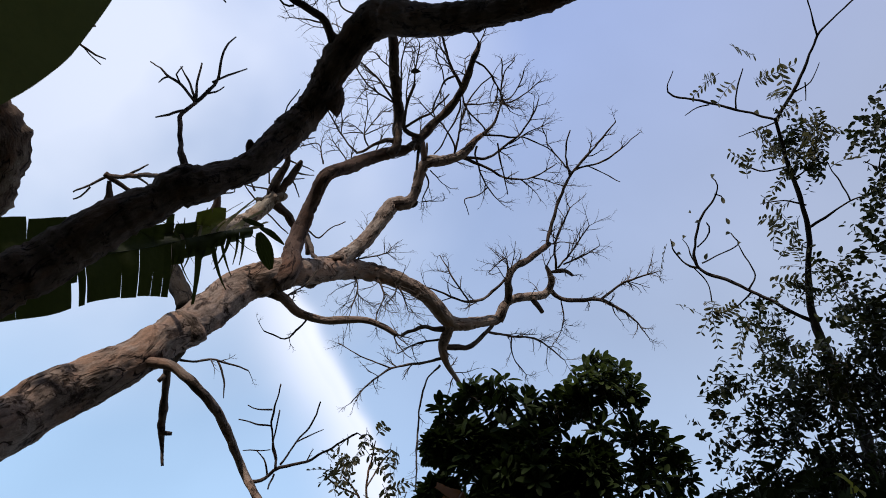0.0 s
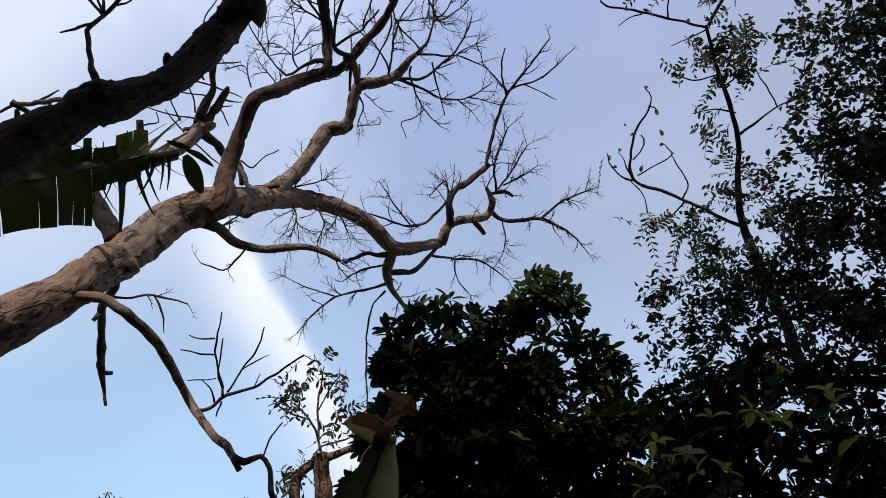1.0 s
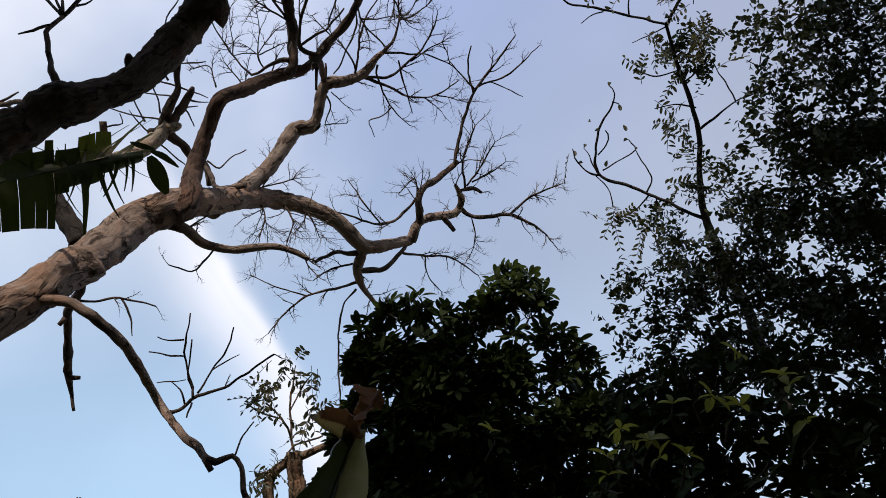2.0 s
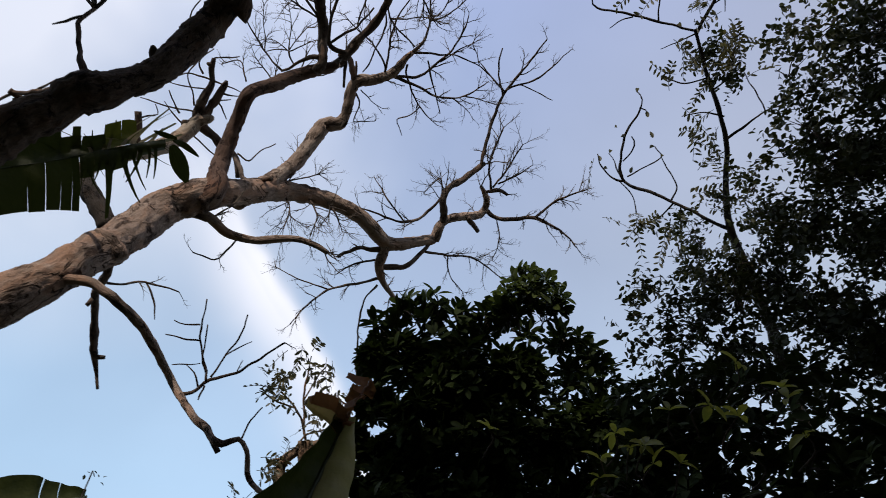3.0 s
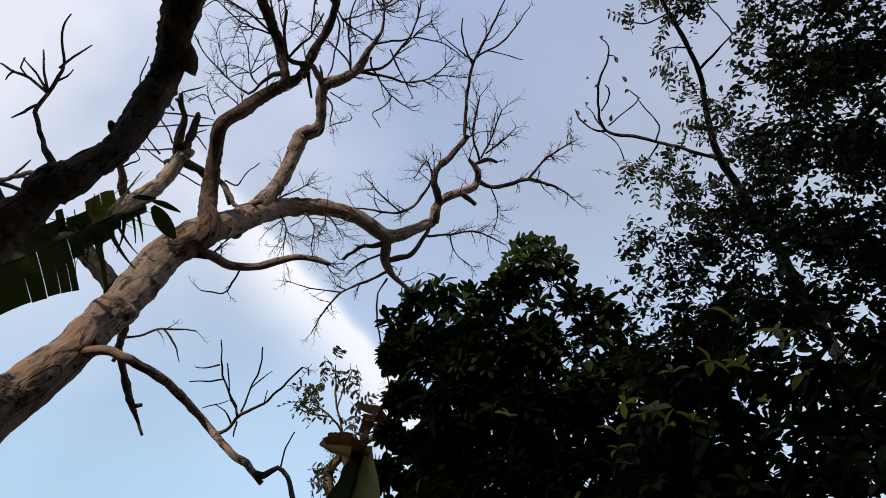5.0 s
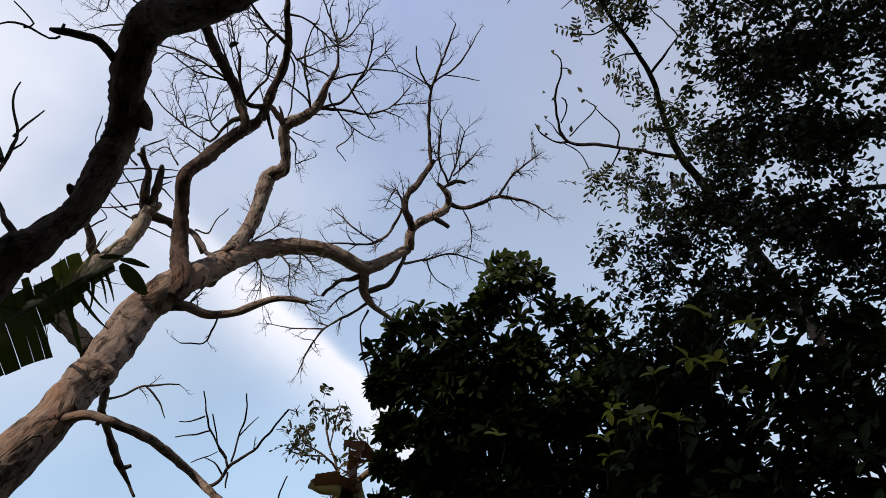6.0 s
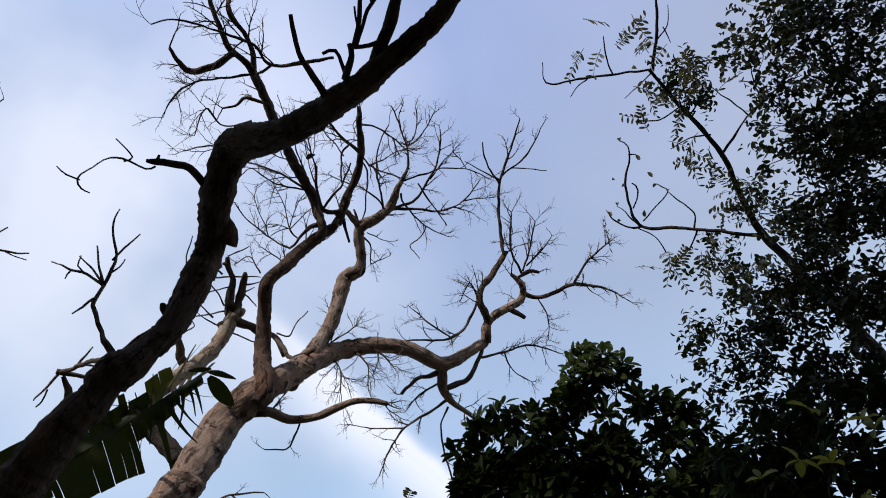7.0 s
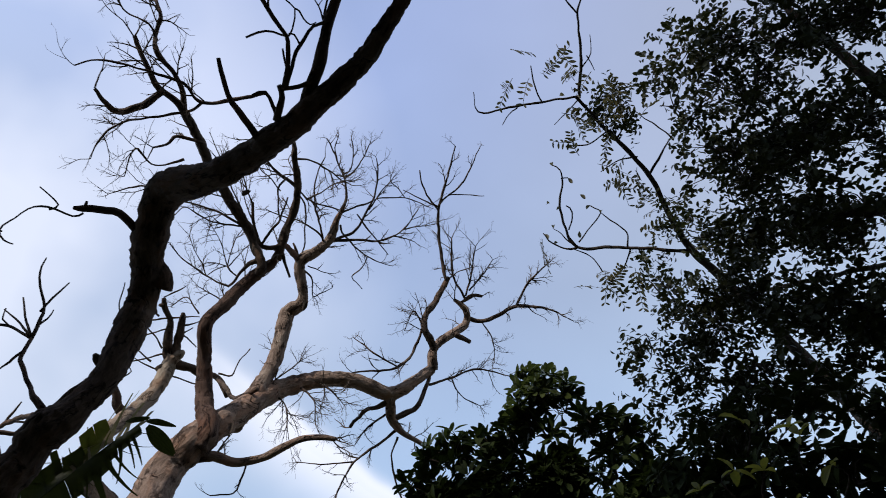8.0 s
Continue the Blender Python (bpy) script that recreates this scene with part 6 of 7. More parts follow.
for x, y, z, leaves in [(1.01, 2.89, 3.08, 5), (1.29, 2.76, 3.09, 4), (1.31, 2.78, 3.05, 4), (1.12, 2.88, 3.02, 4), (1.35, 2.83, 2.91, 3), (0.62, 3.04, 3.02, 5), (0.74, 3.04, 2.96, 6), (0.68, 3.06, 2.96, 3), (0.55, 3.10, 2.92, 4), (0.77, 3.07, 2.89, 3), (0.88, 3.04, 2.88, 4), (0.54, 3.13, 2.85, 3), (1.13, 2.76, 3.21, 3), (0.08, 3.39, 3.23, 5), (0.31, 3.24, 2.67, 5), (0.44, 3.24, 2.61, 3), (0.85, 2.94, 3.08, 3), (1.16, 2.94, 2.87, 2)]:
    fresh_shoot((x, y, z), leaves)
fresh_shape, fresh_faces = leaf_shape(0.100, 0.047, 0.3, 0.3, 4, 1.1)

# ---- the big fine-leaved tree ----
fine_tree = thing("fine_leaved_tree", (3.7, 3.6, 0), "tall dense dark tree with countless small leaves", "tree")
fine_crown = Crown((2.9, 3.2, 4.5), 13)
fine_crown.sprays((2.52, 3.61, 3.92), 0.14, 150)
fine_crown.sprays((2.72, 3.63, 3.77), 0.18, 190)
fine_crown.sprays((2.59, 3.78, 3.62), 0.18, 190)
fine_crown.sprays((2.74, 3.76, 3.50), 0.21, 220)
fine_crown.sprays((2.61, 3.96, 3.38), 0.18, 190)
fine_crown.sprays((2.67, 3.85, 3.18), 0.20, 200)
fine_crown.sprays((2.89, 3.51, 3.55), 0.24, 200)
fine_crown.sprays((2.82, 3.70, 3.18), 0.23, 200)
fine_crown.sprays((2.29, 4.04, 3.79), 0.12, 70)
fine_crown.sprays((2.39, 4.10, 3.60), 0.14, 90)
fine_crown.sprays((2.31, 4.18, 3.36), 0.12, 65)
fine_crown.sprays((2.24, 4.19, 3.54), 0.12, 50)
fine_crown.sprays((2.25, 4.32, 3.11), 0.12, 80)
fine_crown.sprays((2.30, 2.62, 6.12), 0.16, 46)
fine_crown.sprays((2.49, 2.48, 5.99), 0.25, 100)
fine_crown.sprays((2.71, 2.38, 5.75), 0.31, 426)
fine_crown.sprays((2.53, 2.69, 5.67), 0.28, 184)
fine_crown.sprays((2.29, 2.88, 5.93), 0.20, 50)
fine_crown.sprays((2.33, 2.96, 5.64), 0.21, 87)
fine_crown.sprays((2.64, 2.71, 5.38), 0.30, 402)
fine_crown.sprays((2.39, 3.04, 5.29), 0.27, 333)
fine_crown.sprays((2.50, 3.05, 5.06), 0.29, 503)
fine_crown.sprays((2.18, 3.21, 5.35), 0.20, 82)
fine_crown.sprays((2.00, 3.42, 5.25), 0.17, 58)
fine_crown.sprays((2.14, 3.48, 5.11), 0.24, 203)
fine_crown.sprays((2.29, 3.42, 4.85), 0.26, 431)
fine_crown.sprays((1.58, 3.71, 4.92), 0.11, 42)
fine_crown.sprays((1.46, 3.72, 5.09), 0.08, 20)
fine_crown.sprays((1.69, 3.78, 4.72), 0.14, 77)
fine_crown.sprays((1.94, 3.71, 4.73), 0.16, 148)
fine_crown.sprays((2.05, 3.67, 4.50), 0.25, 412)
fine_crown.sprays((1.72, 3.73, 4.41), 0.18, 175)
fine_crown.sprays((1.46, 3.82, 4.46), 0.17, 100)
fine_crown.sprays((1.27, 3.93, 4.63), 0.12, 54)
fine_crown.sprays((1.19, 3.99, 4.79), 0.08, 23)
fine_crown.sprays((1.27, 3.91, 4.33), 0.16, 85)
fine_crown.sprays((1.16, 4.02, 4.50), 0.07, 19)
fine_crown.sprays((1.46, 3.81, 4.16), 0.21, 148)
fine_crown.sprays((1.74, 3.77, 4.06), 0.27, 388)
fine_crown.sprays((1.16, 4.10, 4.25), 0.12, 38)
fine_crown.sprays((1.27, 3.99, 4.03), 0.22, 117)
fine_crown.sprays((1.48, 3.94, 3.83), 0.26, 372)
fine_crown.sprays((2.91, 2.34, 5.22), 0.34, 503)
fine_crown.sprays((2.72, 2.81, 4.88), 0.34, 629)
fine_crown.sprays((2.48, 3.25, 4.54), 0.34, 629)
fine_crown.sprays((2.20, 3.61, 4.15), 0.33, 629)
fine_crown.sprays((1.91, 3.95, 3.78), 0.32, 140)
fine_crown.sprays((2.79, 1.97, 5.77), 0.36, 355)
fine_crown.sprays((3.02, 1.82, 5.42), 0.36, 359)
fine_crown.sprays((3.10, 2.13, 4.93), 0.36, 359)
fine_crown.sprays((2.93, 2.63, 4.61), 0.37, 449)
fine_crown.sprays((2.67, 3.05, 4.24), 0.37, 449)
fine_crown.sprays((2.41, 3.49, 3.91), 0.37, 449)
fine_crown.sprays((3.14, 1.62, 5.13), 0.38, 359)
fine_crown.sprays((3.10, 1.37, 5.63), 0.42, 359)
fine_crown.sprays((3.32, 1.96, 4.80), 0.40, 359)
fine_crown.sprays((3.41, 1.18, 5.43), 0.41, 359)
fine_crown.sprays((3.07, 2.56, 4.33), 0.39, 449)
fine_crown.sprays((2.77, 3.14, 3.86), 0.39, 449)
fine_crown.sprays((3.59, 1.60, 4.67), 0.41, 359)
fine_crown.sprays((3.47, 2.28, 4.34), 0.43, 359)
fine_crown.sprays((3.12, 2.82, 3.84), 0.42, 449)
fine_crown.sprays((3.64, 1.22, 5.20), 0.43, 359)
limb(fine_tree, "trunk", dark_wood, [(3.7, 3.6, -0.1, 0.22), (3.65, 3.55, 1.5, 0.18), (3.6, 3.4, 3.0, 0.12), (3.5, 3.1, 4.5, 0.06), (3.3, 2.6, 5.6, 0.03), (3.2, 2.3, 6.1, 0.015)])
limb(fine_tree, "limb", dark_wood, [(3.6, 3.3, 3.6, 0.035), (3.1, 3.8, 4.4, 0.020), (2.6, 4.3, 5.0, 0.016), (2.3, 4.5, 5.3, 0.008)])
limb(fine_tree, "limb", dark_wood, [(3.5, 3.2, 4.0, 0.035), (3.0, 3.6, 4.8, 0.020), (2.6, 3.7, 5.3, 0.010)])
stalks(fine_tree, fine_crown, dark_wood, (2.8, 3.2, 4.6), 0.003, 4, 0.05)
near_fine = sorted((q for q in fine_crown.placed if q[0][0] < 3.0), key=lambda q: q[0][0])[:300]
chosen = set(id(q) for q in near_fine)
lay_leaves(fine_tree, [q for q in fine_crown.placed if id(q) not in chosen], small_shape, small_faces, fine_green)

# ---- the thin sapling ----
sapling = thing("sapling", (-2.33, 4.30, 0), "thin green sapling with a few small leaves", "sapling")
sapling_crown = Crown((-2.32, 4.28, 3.25), 14)
for q in [(-2.35, 4.22, 3.35), (-2.31, 4.23, 3.38), (-2.29, 4.25, 3.37), (-2.27, 4.28, 3.33), (-2.24, 4.28, 3.37), (-2.34, 4.22, 3.37)]:
    sapling_crown.placed.append((np.array(q), turned(np.array((0, 0, 1.0)), sapling_crown.rng.uniform(0, 6.3), sapling_crown.rng, -0.6), 0.62))
limb(sapling, "stem", feathery_tree_bark, [(sapling.location.x, sapling.location.y, -0.1, 0.014), (sapling.location.x + 0.03, sapling.location.y, 1.5, 0.010), (-2.34, 4.27, 3.24, 0.005), (-2.30, 4.25, 3.35, 0.003)])
lay_leaves(sapling, sapling_crown.placed, small_shape, small_faces, fine_green)


# ---- banana plants ----
def on(points, t):
    p = np.array(points, float)
    x = t * (len(p) - 1)
    i = min(int(x), len(p) - 2)
    return p[i] + (p[i + 1] - p[i]) * (x - i)


def evenly(points):
    """Twelve points to each stretch of a smooth line, so that two lines with as many points keep step."""
    p = np.array(points, float)
    p = np.vstack([2 * p[0] - p[1], p, 2 * p[-1] - p[-2]])
    out = []
    for a, b, c, d in zip(p, p[1:], p[2:], p[3:]):
        for t in np.arange(12) / 12:
            out.append(0.5 * (2 * b + (c - a) * t + (2 * a - 5 * b + 4 * c - d) * t * t + (3 * b - a - 3 * c + d) * t ** 3))
    return np.array(out + [p[-2]])


def blade(plant, rib, edge, cuts, rng, material, slit=0.5, bulge=0.02, ragged=0.04, gaps=(0.06, 0.16), sway=0.0, oval=False, name="leaf_strip", ripple=0.006):
    """One half of a torn banana leaf: strips from the rib to the edge; cuts: where along the leaf it is torn."""
    origin = np.array(plant.location)
    ribline, edgeline = evenly(rib), evenly(edge)
    for a, b in zip(cuts, cuts[1:]):
        verts, faces, rows, cols = [], [], 7, max(2, int((b - a) * 26))
        start, gap, long = rng.uniform(*slit) if isinstance(slit, tuple) else rng.uniform(0, slit), rng.uniform(*gaps), min(1.12, max(0.3, 1 + rng.normal(0, ragged)))
        lift, swing = rng.normal(0, bulge), rng.normal(0, sway)
        for i in range(rows + 1):
            v = i / rows * long
            pinch = gap * max(0, (i / rows - start) / max(1 - start, 0.05))
            if oval:
                pinch = 1 - 0.98 * math.sin(math.pi * (0.06 + 0.9 * i / rows)) ** 0.7
            for k in range(cols + 1):
                s = k / cols
                u = a + (b - a) * (0.5 + (s - 0.5) * (1 - pinch))
                p, q = on(ribline, u), on(edgeline, u)
                d = q - p
                n = np.cross(d, on(ribline, min(1, u + 0.03)) - p)
                n /= np.linalg.norm(n) + 1e-9
                verts.append(p + d * v + n * (0.03 * math.sin(math.pi * min(v, 1)) + lift * v * v + ripple * math.sin(40 * u)) + swing * v * v * (on(ribline, min(1, u + 0.05)) - on(ribline, u - 0.05 if u > 0.05 else u)) - origin)
        for i in range(rows):
            for k in range(cols):
                c = i * (cols + 1) + k
                faces.append((c, c + 1, c + cols + 2, c + cols + 1))
        part(name, verts, faces, material, plant)


def rib_of(plant, points, radius):
    origin = np.array(plant.location)
    n = len(points)
    line = curve_through([(*(np.array(p) - origin), radius * (1 - 0.75 * i / (n - 1))) for i, p in enumerate(points)], 0.05)
    v, f = tube(line, 8)
    part("midrib", v, f, rib_green, plant)


def stem_of(plant, points):
    origin = np.array(plant.location)
    v, f = tube(curve_through([(*(np.array(p[:3]) - origin), p[3]) for p in points], 0.06), 14, 0.08, 3.0)
    part("stem", v, f, stem_green, plant)


rng_b = np.random.default_rng(21)

torn_plant = thing("banana_plant", (-3.4, 0.9, 0), "banana plant with a torn dark green leaf hanging in strips", "banana plant", "banana plants")
RIB = [(-2.64, 2.14, 3.59), (-2.54, 2.20, 3.69), (-2.43, 2.25, 3.80), (-2.33, 2.30, 3.90), (-2.22, 2.35, 4.01), (-2.09, 2.39, 4.11), (-1.96, 2.42, 4.22), (-1.82, 2.45, 4.33), (-1.70, 2.48, 4.41), (-1.58, 2.52, 4.48)]
LOW = [(-2.58, 2.31, 3.44), (-2.49, 2.37, 3.54), (-2.39, 2.43, 3.64), (-2.30, 2.46, 3.75), (-2.20, 2.51, 3.85), (-2.09, 2.57, 3.93), (-1.96, 2.65, 4.02), (-1.82, 2.66, 4.15), (-1.70, 2.67, 4.26), (-1.58, 2.69, 4.35)]
HIGH = [(-2.70, 1.99, 3.78), (-2.60, 2.06, 3.89), (-2.49, 2.12, 3.99), (-2.39, 2.18, 4.08), (-2.26, 2.25, 4.18), (-2.12, 2.31, 4.28), (-1.98, 2.36, 4.37), (-1.85, 2.40, 4.47), (-1.73, 2.48, 4.50), (-1.61, 2.54, 4.55)]
rib_of(torn_plant, RIB[:8], 0.006)


def part_way(edge, rib, share):
    return [tuple(np.array(q) * share + np.array(r) * (1 - share)) for q, r in zip(edge, rib)]


# the lower half: broad pieces with slits, then long hanging shreds towards the tip
blade(torn_plant, RIB, LOW, [0, 0.117, 0.287], rng_b, banana_green, 0.9, 0.0, 0.0, gaps=(0.0, 0.01))
blade(torn_plant, RIB, part_way(LOW, RIB, 0.5), [0.287, 0.311], rng_b, banana_green, 1.0, 0.0, 0.0, gaps=(0.0, 0.01))
blade(torn_plant, RIB, LOW, [0.311, 0.336], rng_b, banana_green, (0.3, 0.4), 0.01, 0.02, gaps=(0.15, 0.3))
blade(torn_plant, RIB, LOW, [0.337, 0.454, 0.510], rng_b, banana_green, (0.35, 0.5), 0.004, 0.010, gaps=(0.015, 0.03))
blade(torn_plant, RIB, LOW, [0.511, 0.556, 0.590, 0.612], rng_b, banana_green, (0.35, 0.5), 0.004, 0.010, gaps=(0.03, 0.06))
for a, b, share in ((0.6163, 0.6231, 0.82), (0.6280, 0.6357, 0.92), (0.6416, 0.6464, 0.75), (0.6552, 0.6610, 0.5), (0.6701, 0.6817, 0.55), (0.6860, 0.7135, 1.13), (0.7178, 0.7273, 0.6), (0.7316, 0.7528, 1.02), (0.7570, 0.7634, 0.55),
                    (0.7666, 0.7783, 0.95), (0.7841, 0.7899, 0.5), (0.7946, 0.8121, 0.72), (0.8168, 0.8238, 0.6), (0.8284, 0.8424, 0.70), (0.8494, 0.8693, 0.86), (0.8739, 0.8809, 0.4)):
    blade(torn_plant, RIB, part_way(LOW, RIB, share), [a, b], rng_b, banana_green, (0.0, 0.25), 0.05, 0.06, gaps=(0.55, 0.95), sway=0.6)
blade(torn_plant, [(-1.70, 2.53, 4.40), (-1.63, 2.52, 4.45)], [(-1.62, 2.67, 4.26), (-1.54, 2.66, 4.31)], [0, 1], rng_b, banana_green, 0.2, 0.01, 0.0, oval=True, ripple=0.002)
blade(torn_plant, [(-1.67, 2.51, 4.43), (-1.65, 2.50, 4.46)], [(-1.52, 2.57, 4.36), (-1.50, 2.55, 4.38)], [0, 1], rng_b, banana_green, 0.2, 0.01, 0.0, oval=True, ripple=0.002)
blade(torn_plant, [(-1.64, 2.52, 4.45), (-1.64, 2.49, 4.47)], [(-1.73, 2.44, 4.41), (-1.73, 2.42, 4.43)], [0, 1], rng_b, banana_green, 0.2, 0.01, 0.0, oval=True, ripple=0.002)
for a, b, share in ((0.612, 0.655, 0.42), (0.655, 0.70, 0.36), (0.70, 0.745, 0.40), (0.745, 0.79, 0.30), (0.79, 0.84, 0.26), (0.84, 0.90, 0.22)):
    blade(torn_plant, RIB, part_way(LOW, RIB, share), [a, b], rng_b, banana_green, (0.3, 0.7), 0.01, 0.06, gaps=(0.02, 0.15))
# the upper half: whole towards the stem, ragged and bleached towards the tip
blade(torn_plant, RIB, HIGH, [0, 0.167, 0.371], rng_b, banana_green, (0.6, 0.9), 0.01, 0.03, gaps=(0.02, 0.05))
blade(torn_plant, RIB, part_way(HIGH, RIB, 0.62), [0.55, 0.615, 0.69], rng_b, banana_green, (0.5, 0.9), 0.01, 0.08, gaps=(0.02, 0.10))
blade(torn_plant, RIB, HIGH, [0.371, 0.478, 0.554], rng_b, banana_green, (0.5, 0.8), 0.01, 0.05, gaps=(0.02, 0.06))
blade(torn_plant, RIB, HIGH, [0.585, 0.612], rng_b, banana_green, (0.5, 0.8), 0.01, 0.05, gaps=(0.1, 0.2))
for a, b, share in ((0.5580, 0.5677, 0.75), (0.6163, 0.6260, 0.9), (0.6299, 0.6367, 0.7), (0.6416, 0.6523, 0.95), (0.6552, 0.6610, 0.6), (0.6649, 0.6775, 0.85)):
    blade(torn_plant, RIB, part_way(HIGH, RIB, share), [a, b], rng_b, banana_green, (0.0, 0.3), 0.04, 0.10, gaps=(0.5, 0.95), sway=0.6)
blade(torn_plant, RIB, HIGH, [0.682, 0.737, 0.789], rng_b, banana_olive, (0.6, 0.9), 0.01, 0.06, gaps=(0.02, 0.12))
for a, b, share in ((0.6435, 0.6552, 1.05), (0.6785, 0.6923, 1.12), (0.6966, 0.7072, 1.22), (0.7369, 0.7528, 1.18), (0.7634, 0.7853, 1.1), (0.7934, 0.8168, 0.9), (0.8214, 0.8518, 0.75), (0.8553, 0.8905, 0.8), (0.8973, 0.9380, 0.7)):
    blade(torn_plant, RIB, part_way(HIGH, RIB, share), [a, b], rng_b, banana_pale, (0.0, 0.3), 0.05, 0.12, gaps=(0.4, 0.9), sway=1.6)
stem_of(torn_plant, [(-3.4, 0.9, -0.1, 0.14), (-3.38, 0.95, 1.2, 0.12), (-3.3, 1.0, 2.4, 0.10), (*RIB[0][:2], RIB[0][2] - 0.25, 0.05), (*RIB[0], 0.03)])


folded_plant = thing("banana_plant", (-0.74, 2.51, 0), "banana plant with an upright dull leaf dried brown at its tip", "banana plant", "banana plants")
RIB = [(-0.67, 2.48, 2.13), (-0.64, 2.49, 2.30), (-0.60, 2.55, 2.49), (-0.56, 2.58, 2.66), (-0.51, 2.56, 2.80)]
LEFT = [(-0.85, 2.36, 2.14), (-0.78, 2.38, 2.35), (-0.68, 2.42, 2.48), (-0.60, 2.48, 2.64), (-0.54, 2.52, 2.79)]
RIGHT = [(-0.49, 2.58, 2.11), (-0.46, 2.59, 2.30), (-0.48, 2.60, 2.48), (-0.47, 2.61, 2.62), (-0.49, 2.58, 2.79)]
rib_of(folded_plant, RIB, 0.016)
blade(folded_plant, RIB, LEFT, [0, 1.0], rng_b, banana_green, 1.0, 0.0, 0.0, gaps=(0, 0.01))
blade(folded_plant, RIB, RIGHT, [0, 1.0], rng_b, banana_old, 1.0, 0.0, 0.0, gaps=(0, 0.01))
ARM = [(-0.51, 2.56, 2.77), (-0.55, 2.51, 2.79), (-0.60, 2.46, 2.79), (-0.64, 2.41, 2.78)]
ARM_LOW = [(-0.54, 2.58, 2.72), (-0.58, 2.51, 2.74), (-0.62, 2.46, 2.74), (-0.64, 2.42, 2.75)]
ARM_ROLL = [(-0.50, 2.51, 2.78), (-0.54, 2.45, 2.79), (-0.58, 2.41, 2.78), (-0.61, 2.38, 2.77)]
blade(folded_plant, ARM, ARM_LOW, [0, 1.0], rng_b, banana_tan, 1.0, 0.01, 0.0, gaps=(0, 0.01), name="curled_tip", ripple=0.001)
blade(folded_plant, ARM, ARM_ROLL, [0, 0.3, 1.0], rng_b, banana_dry, 1.0, 0.01, 0.05, gaps=(0, 0.04), name="curled_tip", ripple=0.001)
DRY = [(-0.52, 2.57, 2.75), (-0.50, 2.55, 2.80), (-0.48, 2.54, 2.86), (-0.44, 2.53, 2.94)]
DRY_EDGE = [(-0.55, 2.51, 2.76), (-0.53, 2.48, 2.82), (-0.52, 2.49, 2.89), (-0.46, 2.50, 2.95)]
DRY_LOW = [(-0.48, 2.54, 2.73), (-0.45, 2.54, 2.80), (-0.43, 2.54, 2.84), (-0.40, 2.53, 2.90)]
blade(folded_plant, DRY, part_way(DRY_EDGE, DRY, 0.75), [0, 0.08, 0.2, 0.27, 0.42, 0.5, 0.62, 0.75, 0.86, 1.0], rng_b, banana_dry, 0.4, 0.05, 0.30, gaps=(0.05, 0.4), sway=0.3, name="dry_strip")
blade(folded_plant, DRY, part_way(DRY_LOW, DRY, 0.8), [0, 0.12, 0.3, 0.4, 0.5, 0.62, 0.73, 0.85, 1.0], rng_b, banana_dry, 0.4, 0.05, 0.30, gaps=(0.05, 0.4), sway=0.3, name="dry_strip")
stem_of(folded_plant, [(*folded_plant.location[:2], -0.1, 0.11), (folded_plant.location.x, folded_plant.location.y, 1.2, 0.08), (RIB[0][0], RIB[0][1], RIB[0][2] - 0.15, 0.04), (*RIB[0], 0.022)])


low_plant = thing("banana_plant", (-2.91, 3.78, 0), "low banana plant with a broad notched green leaf", "banana plant", "banana plants")
RIB = [(-2.91, 3.79, 2.70), (-2.78, 3.95, 2.89), (-2.61, 4.11, 3.07), (-2.48, 4.27, 3.20), (-2.38, 4.40, 3.29)]
UPPER = [(-3.00, 3.77, 2.92), (-2.86, 3.93, 3.11), (-2.66, 4.11, 3.29), (-2.53, 4.30, 3.33), (-2.41, 4.42, 3.35)]
UNDER = [(-2.77, 3.84, 2.47), (-2.65, 4.00, 2.65), (-2.48, 4.16, 2.85), (-2.39, 4.26, 3.03), (-2.36, 4.38, 3.23)]
rib_of(low_plant, RIB, 0.02)
blade(low_plant, RIB, UPPER, [0, 0.635], rng_b, banana_green, 1.0, 0.0, 0.0, gaps=(0.0, 0.01))
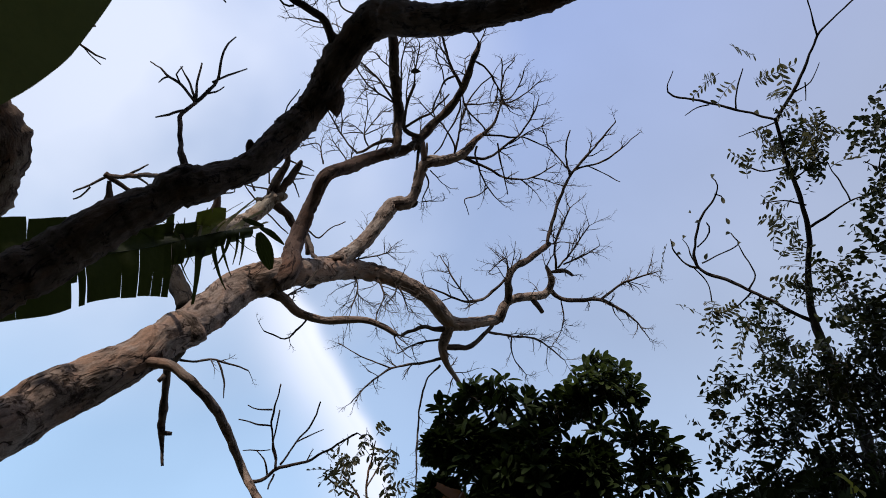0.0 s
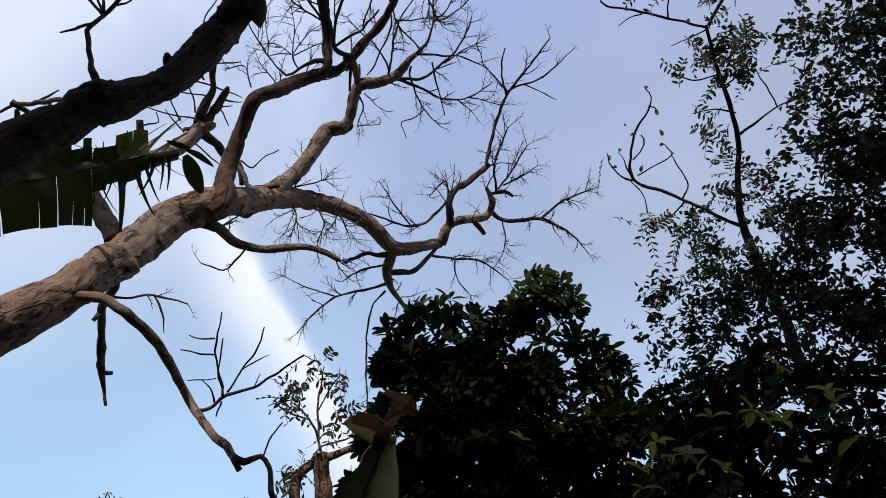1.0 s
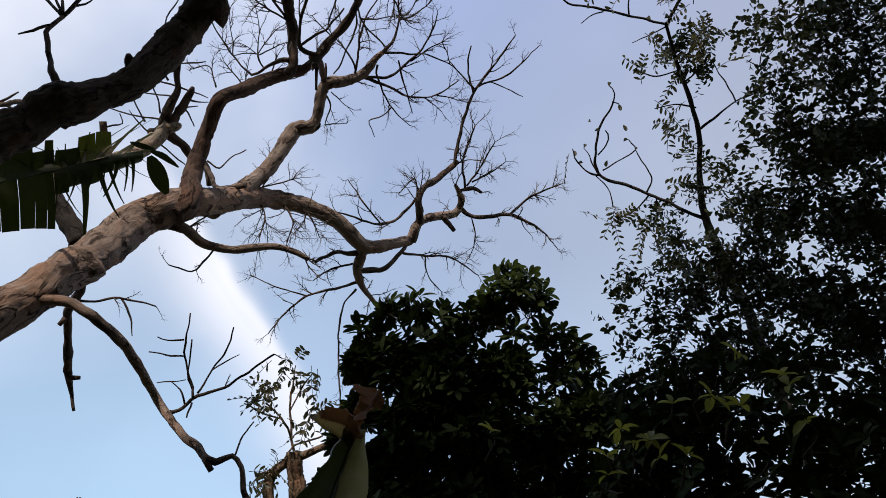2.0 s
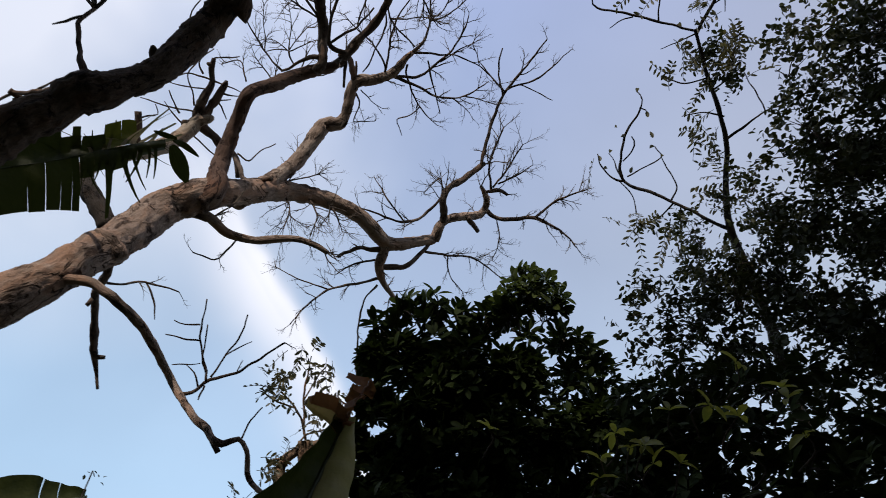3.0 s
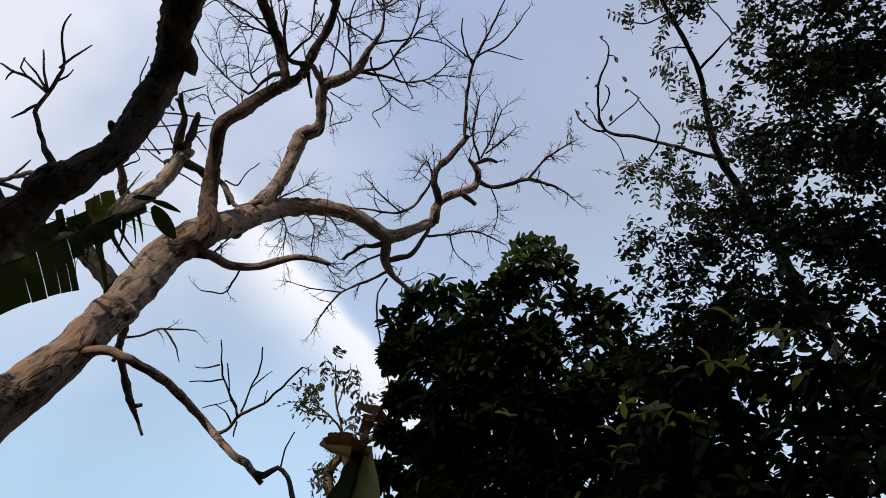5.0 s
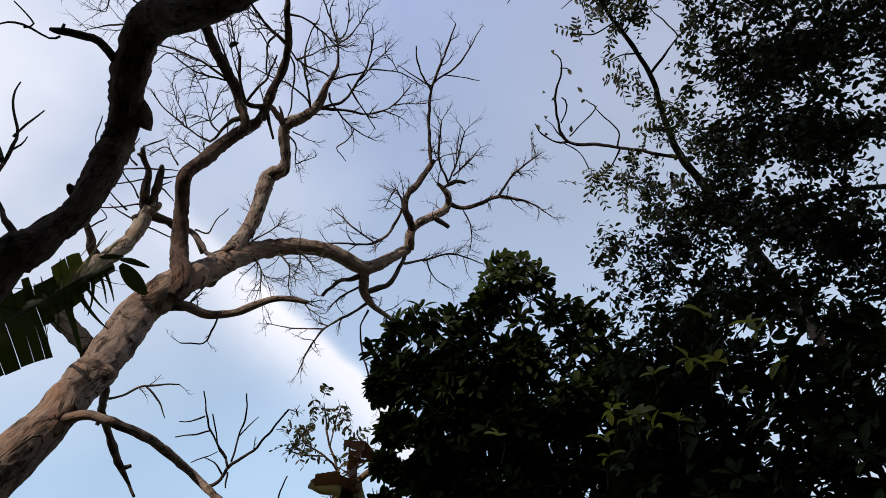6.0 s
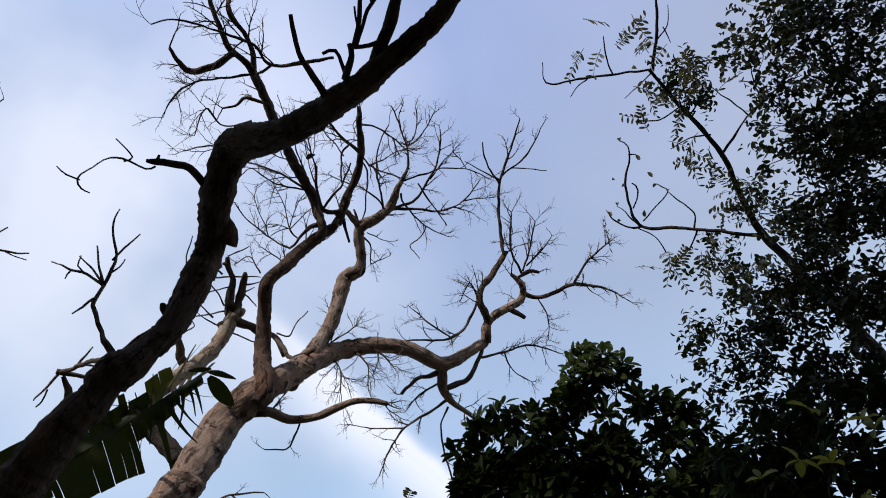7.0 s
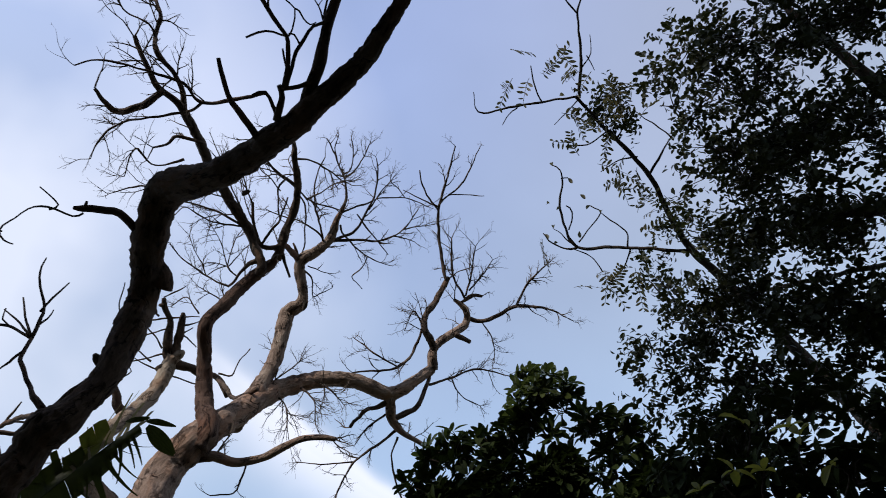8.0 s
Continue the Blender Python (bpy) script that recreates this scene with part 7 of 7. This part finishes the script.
blade(low_plant, RIB, UPPER, [0.64, 0.76], rng_b, banana_green, 0.5, 0.0, 0.02, gaps=(0.05, 0.1))
blade(low_plant, RIB, UPPER, [0.762, 1.0], rng_b, banana_green, 1.0, 0.0, 0.0, gaps=(0.0, 0.01))
blade(low_plant, RIB, UNDER, [0, 0.3, 0.6, 1.0], rng_b, banana_green, 0.9, 0.0, 0.02)
stem_of(low_plant, [(*low_plant.location[:2], -0.1, 0.12), (low_plant.location.x, low_plant.location.y, 1.0, 0.10), (RIB[0][0], RIB[0][1], RIB[0][2] - 0.3, 0.05), (*RIB[0], 0.028)])

near_plant = thing("banana_plant", (-2.3, -0.5, 0), "banana plant with a broad dark leaf arching overhead", "banana plant", "banana plants")
RIB = [(-2.11, 1.00, 2.60), (-1.84, 0.81, 2.74), (-1.60, 0.67, 2.84), (-1.39, 0.55, 2.92), (-1.21, 0.45, 3.00)]
EDGE = [(-2.00, 1.07, 2.52), (-1.69, 1.01, 2.64), (-1.43, 0.91, 2.80), (-1.26, 0.82, 2.87), (-1.12, 0.67, 2.99)]
FAR = [(-2.22, 0.88, 2.70), (-1.96, 0.65, 2.81), (-1.72, 0.51, 2.90), (-1.50, 0.42, 2.99), (-1.25, 0.38, 3.05)]
rib_of(near_plant, RIB, 0.02)
blade(near_plant, RIB, EDGE, [0, 0.3, 1.0], rng_b, banana_thin, 1.0, 0.0, 0.0)
blade(near_plant, RIB, FAR, [0, 0.4, 1.0], rng_b, banana_thin, 1.0, 0.0, 0.0)
stem_of(near_plant, [(-2.3, -0.5, -0.1, 0.13), (-2.28, -0.45, 1.0, 0.11), (RIB[0][0] - 0.1, RIB[0][1] - 0.1, RIB[0][2] - 0.35, 0.05), (*RIB[0], 0.028)])

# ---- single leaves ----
single_leaves(broadleaf_tree, front, broad_shape, broad_faces, broad_green_lit)
single_leaves(shrub, fresh_crown.placed, fresh_shape, fresh_faces, fresh_green)
single_leaves(shrub, near_shrub, shrub_shape, shrub_faces, shrub_single)
single_leaves(fine_tree, near_fine, small_shape, small_faces, fine_single)
